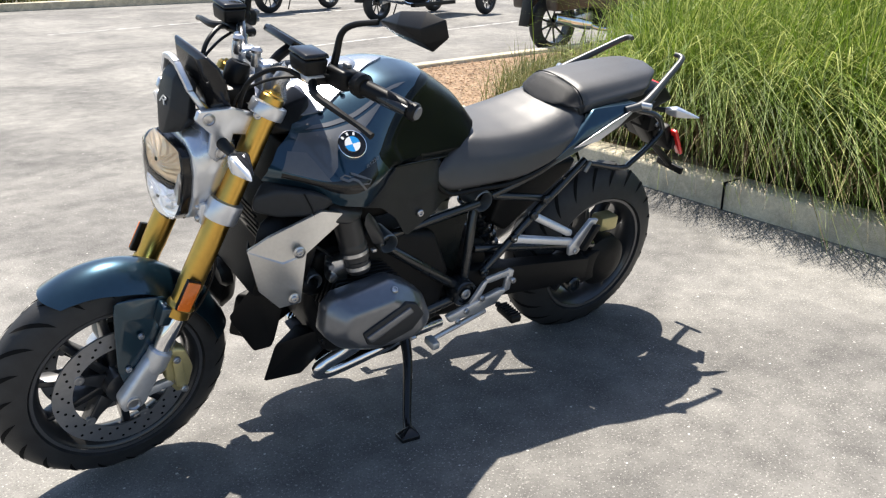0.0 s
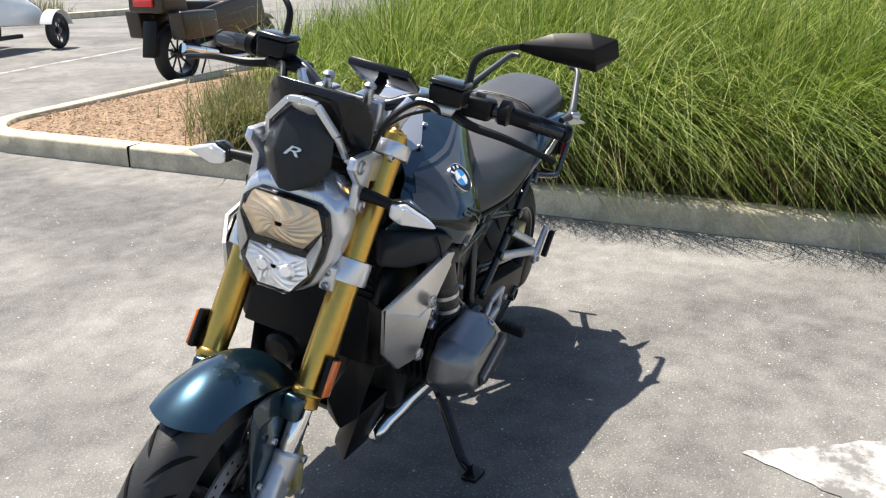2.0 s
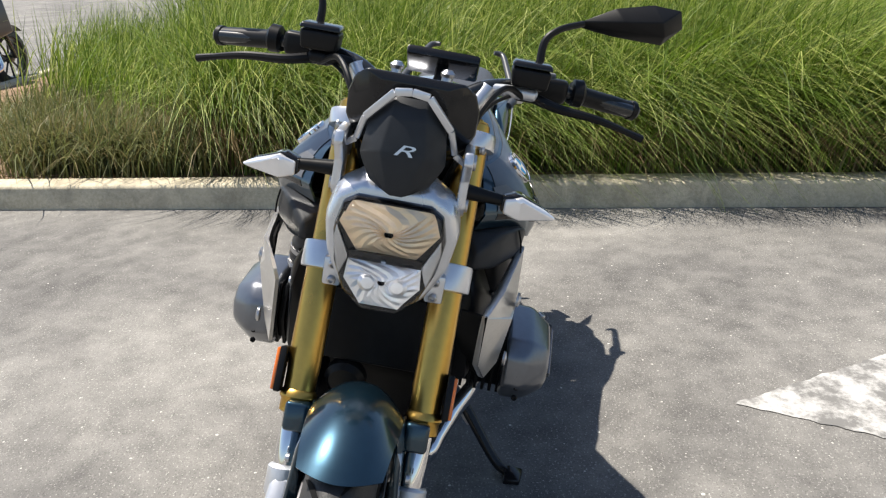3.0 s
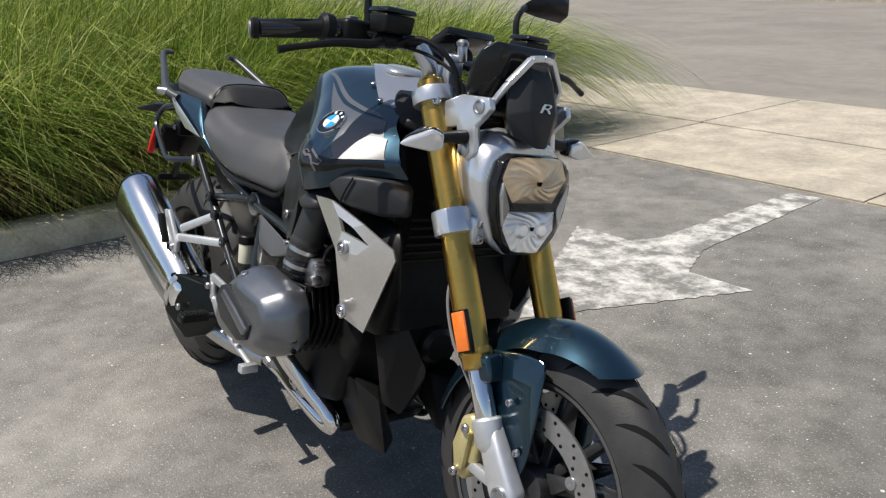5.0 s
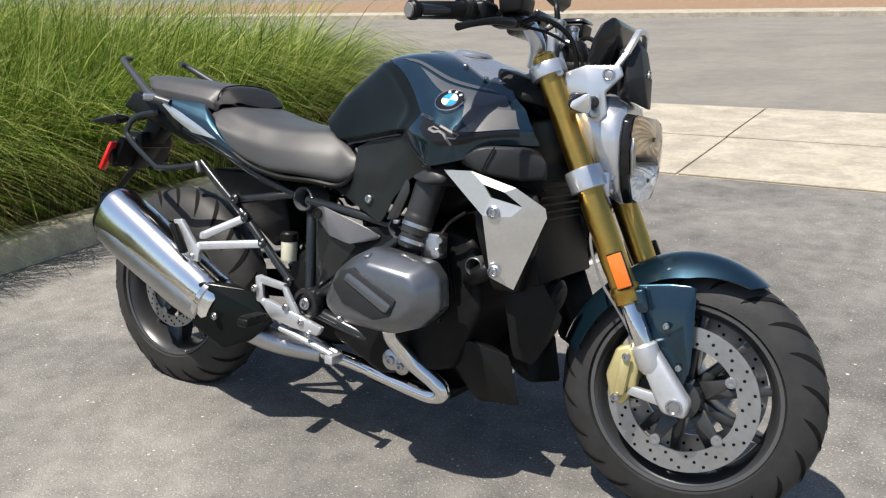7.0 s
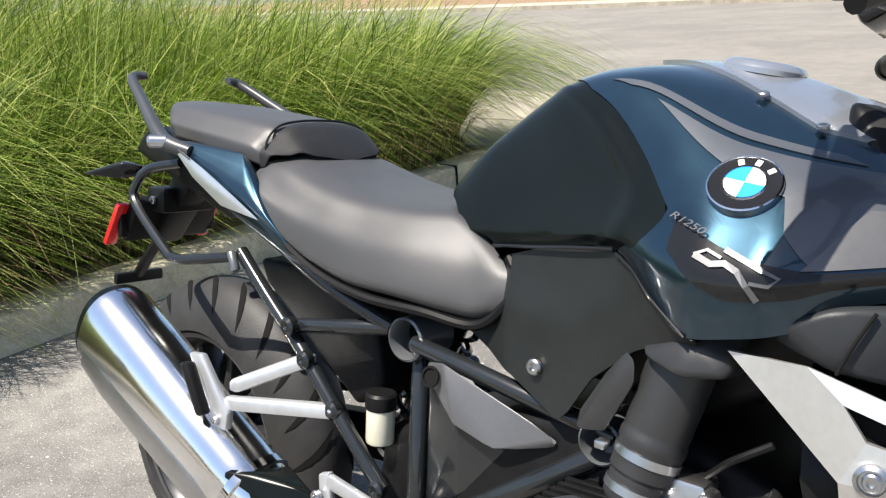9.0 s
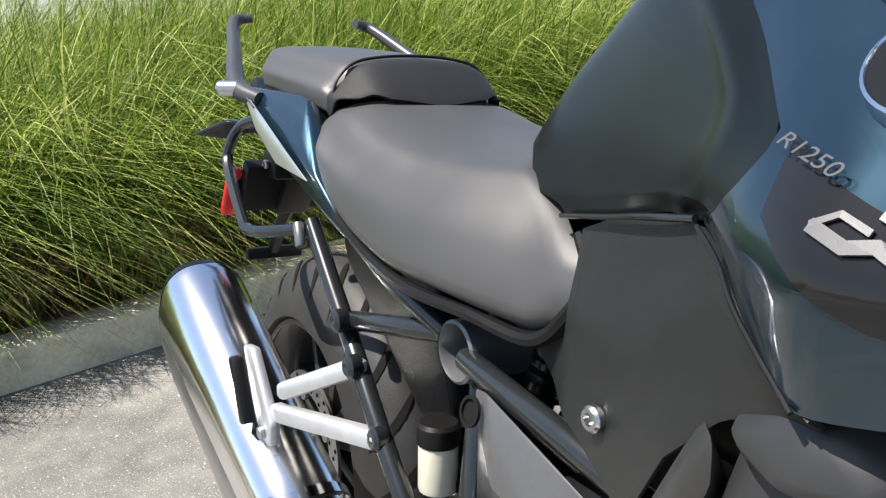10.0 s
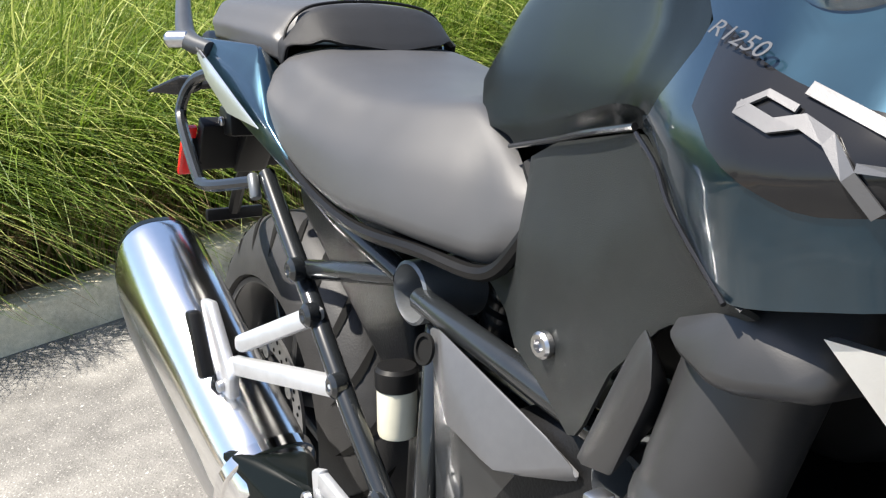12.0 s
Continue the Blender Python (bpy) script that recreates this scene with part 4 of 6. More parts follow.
# handlebar and controls
bar = part("handlebar", pipe([(1.060, -0.400, 1.015), (1.115, -0.24, 1.035), (1.165, -0.13, 1.030), (1.185, -0.07, 1.005), (1.187, 0, 1.0), (1.185, 0.07, 1.005), (1.165, 0.13, 1.030), (1.115, 0.24, 1.035), (1.060, 0.400, 1.015)], 0.012, 12), M["frame"], bike, "wide black tapered handlebar", FS)
for s in (-1, 1):
    part("bar_riser", join(hull([(1.19 + dx, s * 0.055 + dy, z) for z in (0.955, 1.018) for dx in (-0.024, 0.024) for dy in (-0.02, 0.02)], 0.008, 3), pipe([(1.175, s * 0.085, 0.94), (1.185, s * 0.10, 0.985), (1.17, s * 0.12, 1.025)], 0.017, 12)), M["silver"], bar, "silver bar riser", FS)
    a, b = Vector((1.043, s * 0.412, 1.013)), Vector((1.103, s * 0.27, 1.034))
    part("grip", lathe([(0.0155, 0), (0.019, 0.004), (0.019, 0.014), (0.0165, 0.016), (0.0175, 0.06), (0.0175, 0.12), (0.021, 0.135), (0.021, 0.15)], a, b - a, 22), M["black"], bar, "ribbed black rubber grip", FS)
    part("bar_end", lathe([(0.006, -0.003), (0.013, -0.003), (0.0155, 0.002), (0.0155, 0.006)], a, b - a, 18), M["plug"], bar, "", FS)
    sw = part("switch_block", join(hull([(1.112 + dx, s * (0.235 + dy), 1.034 + dz) for dx, dy, dz in ((-0.026, 0.035, 0.02), (0.02, 0.03, 0.022), (-0.03, 0.03, -0.022), (0.018, 0.032, -0.022), (-0.024, -0.035, 0.02), (0.026, -0.03, 0.022), (-0.026, -0.03, -0.02), (0.024, -0.03, -0.022))], 0.009, 3), lathe([(0.017, 0), (0.025, 0.003), (0.026, 0.02), (0.018, 0.026)], (1.100, s * 0.275, 1.034), (-0.1, s, 0), 20)), M["black"], bar, "black switch block with buttons", FS)
    for dx, dz in ((-0.034, 0.008), (-0.034, -0.010), (-0.012, 0.024)):
        part("button", box((1.112 + dx, s * 0.232, 1.034 + dz), (0.012, 0.020, 0.010), 0.003), M["plug"], sw, "", FS)
    part("lever", join(pipe([(1.165, s * 0.205, 1.020), (1.185, s * 0.25, 1.012), (1.180, s * 0.32, 1.005), (1.160, s * 0.38, 0.990), (1.150, s * 0.415, 0.980)], [0.010, 0.009, 0.0075, 0.006, 0.0075], 10), hull([(1.15 + dx, s * (0.19 + dy), 1.020 + dz) for dx in (-0.03, 0.022) for dy in (-0.022, 0.022) for dz in (-0.010, 0.010)], 0.007)), M["black"], bar, "black forged lever", FS)
    part("lever_bracket", hull([(1.158 + dx, s * (0.165 + dy), 1.026 + dz) for dx in (-0.03, 0.022) for dy in (-0.045, 0.045) for dz in (-0.012, 0.010)], 0.009, 3), M["alu"] if s > 0 else M["black"], bar, "", FS)
    res = part("fluid_reservoir", hull([(1.168 + dx, s * (0.190 + dy), 1.038 + dz) for dz, k in ((0.0, 0.9), (0.034, 1.0)) for dx in (-0.028 * k, 0.028 * k) for dy in (-0.036 * k, 0.036 * k)], 0.006, 3), M["black"], bar, "square black fluid reservoir", FS)
    part("reservoir_lid", hull([(1.168 + dx, s * (0.190 + dy), 1.074 + dz) for dz, k in ((0.0, 1.0), (0.010, 0.88)) for dx in (-0.030 * k, 0.030 * k) for dy in (-0.038 * k, 0.038 * k)], 0.004, 2), M["gloss"], res, "", FS)
    mir = part("mirror_stem", join(pipe([(1.118, s * 0.205, 1.04), (1.112, s * 0.206, 1.075), (1.104, s * 0.208, 1.118), (1.092, s * 0.232, 1.142), (1.062, s * 0.275, 1.158)], [0.009, 0.008, 0.007, 0.0065, 0.006], 10), lathe([(0.012, 0), (0.013, 0.01), (0.009, 0.02)], (1.118, s * 0.205, 1.035), (0, 0, 1), 14)), M["black"], bike, "black mirror on a bent stem", FS)
    part("mirror_head", hull([(1.055, s * 0.268, 1.160), (1.047, s * 0.270, 1.148), (1.050, s * 0.330, 1.196), (1.046, s * 0.335, 1.143), (1.040, s * 0.40, 1.214), (1.034, s * 0.455, 1.212), (1.030, s * 0.466, 1.180), (1.036, s * 0.430, 1.142), (1.070, s * 0.350, 1.175), (1.066, s * 0.42, 1.186), (1.060, s * 0.33, 1.155), (1.06, s * 0.43, 1.16)], 0.009, 3), M["black"], mir, "angular black mirror shell", FS)
    part("mirror_glass", plate([(1.0330 + 0.0, s * y, z) for y, z in ((0.290, 1.160), (0.335, 1.186), (0.40, 1.204), (0.450, 1.202), (0.456, 1.182), (0.425, 1.153), (0.34, 1.153))], (-0.004, 0, 0), 0.001), M["chrome"], mir, "mirror glass", FS)
    part("control_cable", pipe([(1.165, s * 0.19, 1.015), (1.21, s * 0.15, 1.035), (1.262, s * 0.115, 1.00), (1.275, s * 0.095, 0.93), (1.25, s * 0.07, 0.85)], 0.0055, 10), M["black"], bike, "looping black control cable", FS)
    part("thin_cable", pipe([(1.16, s * 0.17, 1.02), (1.225, s * 0.13, 1.005), (1.28, s * 0.10, 0.965), (1.29, s * 0.085, 0.90)], 0.0035, 8), M["black"], bike, "", FS)
tilt = Matrix.Translation((1.118, 0.030, 1.046)) @ Matrix.Rotation(radians(-30), 4, "Y")
dash = part("instrument_display", moved(box((0, 0, 0), (0.088, 0.135, 0.018), 0.006), tilt), M["gloss"], bike, "dark flat instrument display", FS)
part("display_glass", moved(box((0, 0, 0.0095), (0.072, 0.118, 0.002), 0.0005), tilt), M["pad"], dash, "", FS)
part("display_mount", pipe([(1.16, 0.02, 1.0), (1.15, 0.03, 1.02), (1.125, 0.03, 1.036)], 0.012, 10), M["black"], dash, "", FS)
part("ignition_barrel", join(lathe([(0.026, 0), (0.028, 0.01), (0.028, 0.04), (0.022, 0.05), (0.008, 0.05), (0.008, 0.045), (0, 0.045)], (1.245, 0.0, 0.955), (-0.35, 0, 1), 24), box((1.245, 0.0, 0.94), (0.07, 0.09, 0.04), 0.01)), M["black"], bike, "black ignition lock and wiring cover", FS)
both("riser_knob", join(rod((1.215, -0.045, 1.005), (1.212, -0.045, 1.04), 0.010, 12), lathe([(0.012, 0), (0.013, 0.006), (0.007, 0.012)], (1.212, -0.045, 1.036), (0, 0, 1), 14)), M["steel"], bar, "", FS)

# ---- tank, as one curved body cut into paint, decals and pads ----
def curve(xs, ys, x):
    """A smooth line through points, held level past its ends."""
    x = min(max(x, xs[0]), xs[-1])
    i = min(max(int(np.searchsorted(xs, x, side="right")) - 1, 0), len(xs) - 2)
    h = xs[i + 1] - xs[i]

    def slope(k):
        if k == 0:
            return (ys[1] - ys[0]) / (xs[1] - xs[0])
        if k == len(xs) - 1:
            return (ys[-1] - ys[-2]) / (xs[-1] - xs[-2])
        a, b = (ys[k] - ys[k - 1]) / (xs[k] - xs[k - 1]), (ys[k + 1] - ys[k]) / (xs[k + 1] - xs[k])
        return 0.0 if a * b <= 0 else 2 * a * b / (a + b)
    t = (x - xs[i]) / h
    return (2 * t ** 3 - 3 * t * t + 1) * ys[i] + (t ** 3 - 2 * t * t + t) * h * slope(i) + (3 * t * t - 2 * t ** 3) * ys[i + 1] + (t ** 3 - t * t) * h * slope(i + 1)


TX = [0.570, 0.605, 0.645, 0.690, 0.735, 0.785, 0.840, 0.900, 0.960, 1.020, 1.100, 1.180, 1.270]
TZ = [0.790, 0.840, 0.885, 0.918, 0.946, 0.970, 0.981, 0.983, 0.978, 0.966, 0.940, 0.916, 0.885]
WX = [0.570, 0.640, 0.700, 0.735, 0.800, 0.916, 0.990, 1.035, 1.075, 1.120, 1.180, 1.220, 1.270]
TW = [0.072, 0.098, 0.118, 0.130, 0.155, 0.202, 0.246, 0.262, 0.262, 0.246, 0.205, 0.168, 0.125]
QX = [0.570, 0.700, 0.800, 0.916, 1.000, 1.050, 1.120, 1.200, 1.270]
TQ = [0.762, 0.778, 0.790, 0.806, 0.796, 0.792, 0.798, 0.808, 0.812]
BX = [0.570, 0.700, 0.800, 0.896, 0.920, 0.950, 0.975, 1.020, 1.067, 1.110, 1.140, 1.180, 1.270]
TB = [0.740, 0.752, 0.765, 0.782, 0.782, 0.768, 0.750, 0.722, 0.730, 0.742, 0.764, 0.774, 0.776]


def tank(x, s, off=0.0):
    """The tank's right flank at length x; s runs from the ridge (0) to the lower edge (1)."""
    zt, w, q, b = curve(TX, TZ, x), curve(WX, TW, x), curve(QX, TQ, x), curve(BX, TB, x)
    h = zt - q
    f = min(1.0, max(0.0, (x - 0.86) / 0.18))
    f = f * f * (3 - 2 * f)
    ctrl = [(-0.2 * w, zt - 0.01 * h), (0.0, zt), ((0.42 - 0.04 * f) * w, zt - (0.05 + 0.10 * f) * h), ((0.66 - 0.03 * f) * w, zt - (0.17 + 0.20 * f) * h), ((0.84 - 0.03 * f) * w, zt - (0.50 + 0.10 * f) * h), (1.0 * w, q), (1.0 * w, q - 0.5 * (q - b)), (0.965 * w, b), (0.93 * w, b - 0.04)]
    k = [0.0, 0.24, 0.42, 0.60, 0.80, 0.90, 1.0]
    i = min(5, max(0, int(np.searchsorted(k, s, side="right")) - 1))
    t = (s - k[i]) / (k[i + 1] - k[i])
    a, bb, c, d = (Vector(v) for v in ctrl[i:i + 4])
    r = 0.5 * (2 * bb + (c - a) * t + (2 * a - 5 * bb + 4 * c - d) * t * t + (3 * bb - a - 3 * c + d) * t ** 3)
    o = Vector((r.x, (r.y - 0.80) * 1.2)).normalized() * off
    return Vector((x, -max(0.0, r.x + o.x), r.y + o.y))


def patch(x0, x1, s0, s1, off=0.0, nu=24, nv=18):
    """A sheet of the tank between two front-rear edges (functions of s) and two levels."""
    rows = []
    for j in range(nv + 1):
        s = s0 + (s1 - s0) * j / nv
        a, b = x0(s), x1(s)
        rows.append([tank(a + (b - a) * i / nu, s, off) for i in range(nu + 1)])
    return grid(rows)


def lin(*pts):
    xs, ys = zip(*pts)
    return lambda s: float(np.interp(s, xs, ys))


pad_edge = lin((0, 0.752), (0.24, 0.782), (0.42, 0.828), (0.60, 0.925), (0.705, 0.986), (0.80, 0.960), (0.90, 0.935), (1.0, 0.922))
rear_edge = lin((0, 0.575), (0.24, 0.580), (0.6, 0.602), (0.8, 0.64), (0.92, 0.69), (1.0, 0.708))
front_edge = lin((0, 1.12), (0.24, 1.135), (0.42, 1.165), (0.6, 1.200), (0.8, 1.226), (1.0, 1.236))
t_r = patch(pad_edge, front_edge, 0, 1, 0.0, 40, 40)
tank_ob = part("fuel_tank", shell(join(t_r, mirror(t_r)), 0.004), M["blue"], bike, "dark blue metallic fuel tank with grey side graphics", angle=50)


def pad_sheet():
    """The recessed knee pad: dished, with a raised fold along its front edge."""
    rows = []
    for j in range(33):
        s = j / 32
        a, b = rear_edge(s), pad_edge(s)
        row = []
        for i in range(31):
            u = i / 30
            dish = math.sin(math.pi * min(1.0, u / 0.86)) * math.sin(math.pi * min(1, max(0, (s - 0.12) / 0.88))) * 0.010
            lip = 0.004 * max(0.0, 1 - abs(u - 0.88) / 0.06)
            row.append(tank(a + (b - a) * u, s, -0.002 - dish + lip * min(1, s * 2)))
        rows.append(row)
    return grid(rows)


pad_r = pad_sheet()
part("knee_pad", shell(join(pad_r, mirror(pad_r)), 0.004), M["pad"], tank_ob, "satin black knee recess round the tank's rear", angle=50)
# grey graphics: a wedge below the shoulder line and the broad front field; a thin line over it paints the ridge's
# highlight
both("side_graphic", shell(patch(lin((0.44, 0.925), (0.52, 1.00), (0.60, 1.085), (0.70, 1.095), (0.80, 1.125)), lin((0.44, 1.150), (0.80, 1.205)), 0.44, 0.80, 0.0016, 26, 22), 0.0010), M["slate"], tank_ob, "slate grey side graphic", angle=50)
dark_rows = []
for x in np.linspace(0.996, 1.205, 22):
    hi, lo_s = float(np.interp(x, (0.996, 1.12, 1.21), (0.700, 0.805, 0.82))), float(np.interp(x, (0.996, 1.06, 1.21), (0.790, 0.885, 0.90)))
    dark_rows.append([tank(float(x), hi + (lo_s - hi) * k / 8, 0.0012) for k in range(9)])
both("dark_graphic", shell(grid(dark_rows), 0.0010), M["gloss"], tank_ob, "gloss black band behind the model letter", angle=50)
# highlight along the shoulder crease, painted as a slate line
both("ridge_highlight", shell(patch(lin((0.385, 0.855), (0.415, 0.885)), lin((0.385, 1.115), (0.415, 1.135)), 0.385, 0.415, 0.0016, 20, 3), 0.0010), M["slate"], tank_ob, "", angle=50)
both("front_graphic", shell(patch(lin((0.62, 1.150), (0.80, 1.115)), lin((0.62, 1.185), (0.80, 1.205)), 0.62, 0.80, 0.0030, 10, 10), 0.0008), M["cap"], tank_ob, "pale grey block in the side graphic", angle=50)
# cover's rear strip: sky reflection on the blue paint, put in as silver-grey
top_r = patch(lin((0, 0.862), (0.06, 0.885), (0.16, 0.965), (0.30, 1.085)), lin((0, 1.13), (0.30, 1.145)), 0, 0.30, 0.005, 18, 12)
part("tank_top_cover", shell(join(top_r, mirror(top_r)), 0.006), M["topcover"], tank_ob, "silver-grey tank top cover, its rear strip coloured as sky reflected in blue paint", angle=50)
part("filler_cap", lathe([(0, 0.008), (0.034, 0.008), (0.042, 0.005), (0.046, 0.0), (0.046, -0.006)], (0.985, 0, 0.977), (0.16, 0, 1), 32), M["topcover"], tank_ob, "round filler cap")
nose = hull([(1.10, y, z) for y in (-0.10, 0.10) for z in (0.915, 0.942)] + [(1.225, y * 0.9, z) for y in (-0.10, 0.10) for z in (0.855, 0.900)] + [(1.15, y, 0.87) for y in (-0.14, 0.14)], 0.014, 3)
part("tank_nose", nose, M["black"], tank_ob, "black nose cover in front of the tank")
for x, s in ((1.020, 0.24), (1.087, 0.30)):
    p = tank(x, s, 0.005)
    both("tank_screw", bolt(p, (0.1, -0.35, 1), 0.006, 0.003), M["steel"], tank_ob)


# round enamel badge: black ring, quartered field
def tank_at(x, z, off=0.0):
    """The flank's point at length x and height z."""
    lo_, hi_ = 0.30, 0.99
    for _ in range(30):
        mid = (lo_ + hi_) / 2
        lo_, hi_ = (mid, hi_) if tank(x, mid).z > z else (lo_, mid)
    return tank(x, lo_, off)


def flank_normal(x, z, r=0.025):
    n = (tank_at(x + r, z) - tank_at(x - r, z)).cross(tank_at(x, z + r) - tank_at(x, z - r)).normalized()
    return -n if n.y > 0 else n


EP = tank_at(1.049, 0.860)
EN = flank_normal(1.049, 0.860)
EU = (Vector((1, 0, -0.30)) - EN * Vector((1, 0, -0.30)).dot(EN)).normalized()
EP = EP + EN * 0.0015
V = EN.cross(EU)
for s in (-1, 1):
    def fb(sh):
        return sh if s < 0 else mirror(sh)
    badge = part("badge", fb(lathe([(0, 0.003), (0.024, 0.003), (0.0310, 0.0035), (0.0325, 0.002), (0.0333, -0.010)], EP, EN, 40)), M["gloss"], tank_ob, "round badge with blue and white quarters")
    part("badge_ring", fb(lathe([(0.0310, 0.003), (0.0320, 0.0048), (0.0335, 0.0040), (0.0339, -0.006), (0.0310, 0.0)], EP, EN, 40, closed=True)), M["chrome"], badge, "thin chrome ring")
    part("badge_circle", fb(lathe([(0.0182, 0.003), (0.0190, 0.0050), (0.0198, 0.003)], EP, EN, 32, closed=True)), M["chrome"], badge)
    for k in range(4):
        vs = [EP + EN * 0.0042]
        for j in range(9):
            a = math.pi / 2 * k + math.pi / 2 * j / 8 + 0.1
            vs.append(EP + EN * 0.0042 + (EU * math.cos(a) + V * math.sin(a)) * 0.0182)
        part("badge_quarter", fb(plate(vs, EN * 0.0008, 0)), M["azure"] if k % 2 else M["white"], badge, "", smooth=False)
    for k in (-1, 0, 1):
        a = math.pi / 2 + k * 0.62
        d = (EU * math.cos(a) + V * math.sin(a)) * (1 if V.z > 0 else -1)
        e = d.cross(EN)
        part("badge_mark", fb(hull([EP + EN * h + d * (0.0255 + q) + e * w for h in (0.003, 0.0044) for q in (-0.0036, 0.0036) for w in (-0.0028, 0.0028)], 0.0006, 1)), M["white"], badge)

# stylised silver letter and the model figures beneath the badge
LETTER = [[(1.027, 0.801), (1.044, 0.795), (1.056, 0.797), (1.068, 0.792), (1.078, 0.781), (1.087, 0.769)],
          [(1.027, 0.801), (1.038, 0.806), (1.052, 0.801)],
          [(1.053, 0.808), (1.089, 0.795)],
          [(1.089, 0.795), (1.102, 0.790), (1.095, 0.783), (1.080, 0.784)]]
for s in (-1, 1):
    for q, stroke in enumerate(LETTER):
        st_pts = [Vector(p) if s < 0 else Vector((2.124 - p[0], p[1] + 0.004)) for p in stroke]
        a_, b_ = [], []
        for k, c in enumerate(st_pts):
            d = (st_pts[min(k + 1, len(st_pts) - 1)] - st_pts[max(k - 1, 0)]).normalized()
            o = Vector((-d.y, d.x)) * (0.0026, 0.0013, 0.0022, 0.0015)[q]
            a_.append(tank_at(c.x + o.x, c.y + o.y, 0.0036))
            b_.append(tank_at(c.x - o.x, c.y - o.y, 0.0036))
        sh = shell(grid([a_, b_]), 0.0012)
        part("tank_letter", sh if s < 0 else mirror(sh), M["cap"], tank_ob, "silver model letter stroke", smooth=False)
    x0, z0 = 1.012, 0.8235
    sp, sn = tank_at(x0, z0), flank_normal(x0, z0, 0.016)
    along_v = (tank_at(1.042, 0.811) - tank_at(0.998, 0.825)).normalized()
    up_v = sn.cross(along_v)
    if up_v.z < 0:
        up_v = -up_v
    if s > 0:
        sp, sn, up_v = (Vector((q.x, -q.y, q.z)) for q in (sp, sn, up_v))
    text_part("model_number", "R1250", 0.0100, facing(sp + sn * 0.0045, sn, up_v) @ Matrix.Diagonal((1.75, 1, 1, 1)), M["cap"], tank_ob, "grey model figures", 0.0001, shear=0.25)

both("tank_wing", hull([(1.085, -0.225, 0.730), (1.105, -0.248, 0.752), (1.145, -0.240, 0.772), (1.215, -0.205, 0.772), (1.262, -0.162, 0.742), (1.268, -0.158, 0.708), (1.215, -0.198, 0.700), (1.150, -0.240, 0.712), (1.10, -0.15, 0.74), (1.22, -0.12, 0.77), (1.22, -0.12, 0.70)], 0.008, 3), M["head_dark"], bike, "dark grey wing below the tank")
both("wing_seam", pipe([(1.150, -0.243, 0.715), (1.160, -0.239, 0.742), (1.172, -0.231, 0.769)], 0.0018, 6), M["groove"], bike)


def panel_point(x, q):
    """Side panel under the tank: x along, q from the lower edge (0) to the upper (1)."""
    top = float(np.interp(x, (0.60, 0.66, 0.708, 0.80, 0.92, 0.95, 0.975, 1.030), (0.660, 0.690, 0.735, 0.764, 0.781, 0.767, 0.749, 0.722)))
    low = float(np.interp(x, (0.60, 0.682, 0.771, 0.852, 0.868, 0.90, 0.96, 1.030), (0.645, 0.633, 0.606, 0.575, 0.592, 0.640, 0.690, 0.716)))
    z = low + (top - low) * q
    w = curve(WX, TW, x)
    ytop = 0.965 * w - 0.002 - 0.03 * max(0.0, 1 - max(0.0, x - 0.70) / 0.05)
    ylow = float(np.interp(x, (0.60, 0.66, 0.72, 0.76, 0.82, 0.90, 1.03), (0.095, 0.105, 0.127, 0.150, 0.164, 0.190, 0.240)))
    y = ylow + (ytop - ylow) * q ** 1.4
    y += 0.006 * max(0.0, 1 - abs(q - 0.55) * 4) * min(1.0, max(0.0, (x - 0.72) / 0.06)) * max(0.0, 1 - (x - 0.86) / 0.1 if x > 0.86 else 1)
    return (x, -y, z)


both("side_panel", shell(grid([[panel_point(0.60 + 0.430 * i / 40, q / 14) for q in range(15)] for i in range(41)]), 0.0025), M["panel"], bike, "black textured side panel under the tank", angle=28)
both("panel_screw", bolt((0.812, -0.166, 0.628), (0, -1, 0), 0.010, 0.007), M["steel"], bike, "screw in the side panel")
both("panel_trim", pipe([(0.712, -0.122, 0.753), (0.80, -0.156, 0.766), (0.86, -0.179, 0.776), (0.918, -0.200, 0.784)], 0.0022, 8), M["gloss"], bike)
# gloss bead added to stand for a thin highlight along the panel's edge
both("edge_highlight_bead", pipe([(0.922, -0.203, 0.781), (0.950, -0.218, 0.768), (0.975, -0.233, 0.750), (1.022, -0.253, 0.722)], 0.0014, 6), M["gloss"], bike)


# ---- seats ----
def cushion(st, rear, front, nu=36, nv=30, roll=0.010):
    """A padded seat: stations give the crown, the shoulder and the lower edge; its ends are lines of v."""
    xs, zt, wc, zc, wb, zb = ([row[k] for row in st] for k in range(6))
    rows = []
    for j in range(nv + 1):
        v = j / nv
        row = []
        for i in range(nu + 1):
            u = i / nu
            x = rear(v) + (front(v) - rear(v)) * u
            t, c, h, b, l = (curve(xs, a, x) for a in (zt, wc, zc, wb, zb))
            ys = [0.0, 0.55 * c, 0.86 * c, c + 0.1 * (b - c), c + 0.62 * (b - c) + 0.006, b, b - 0.010]
            zs = [t, t - 0.10 * (t - h), t - 0.42 * (t - h), h - 0.06 * (h - l), h - 0.48 * (h - l), l + 0.10 * (h - l), l]
            kn = [0.0, 0.22, 0.38, 0.50, 0.74, 0.94, 1.0]
            y, z = curve(kn, ys, v), curve(kn, zs, v)
            e = max(0.0, 1 - min(u, 1 - u) / 0.07) ** 2
            row.append((x, -max(0.0, y - e * roll * 0.8 * v), z - e * roll * (1 - 0.6 * v)))
        rows.append(row)
    half = grid(rows)
    return shell(join(half, mirror(half)), 0.006)


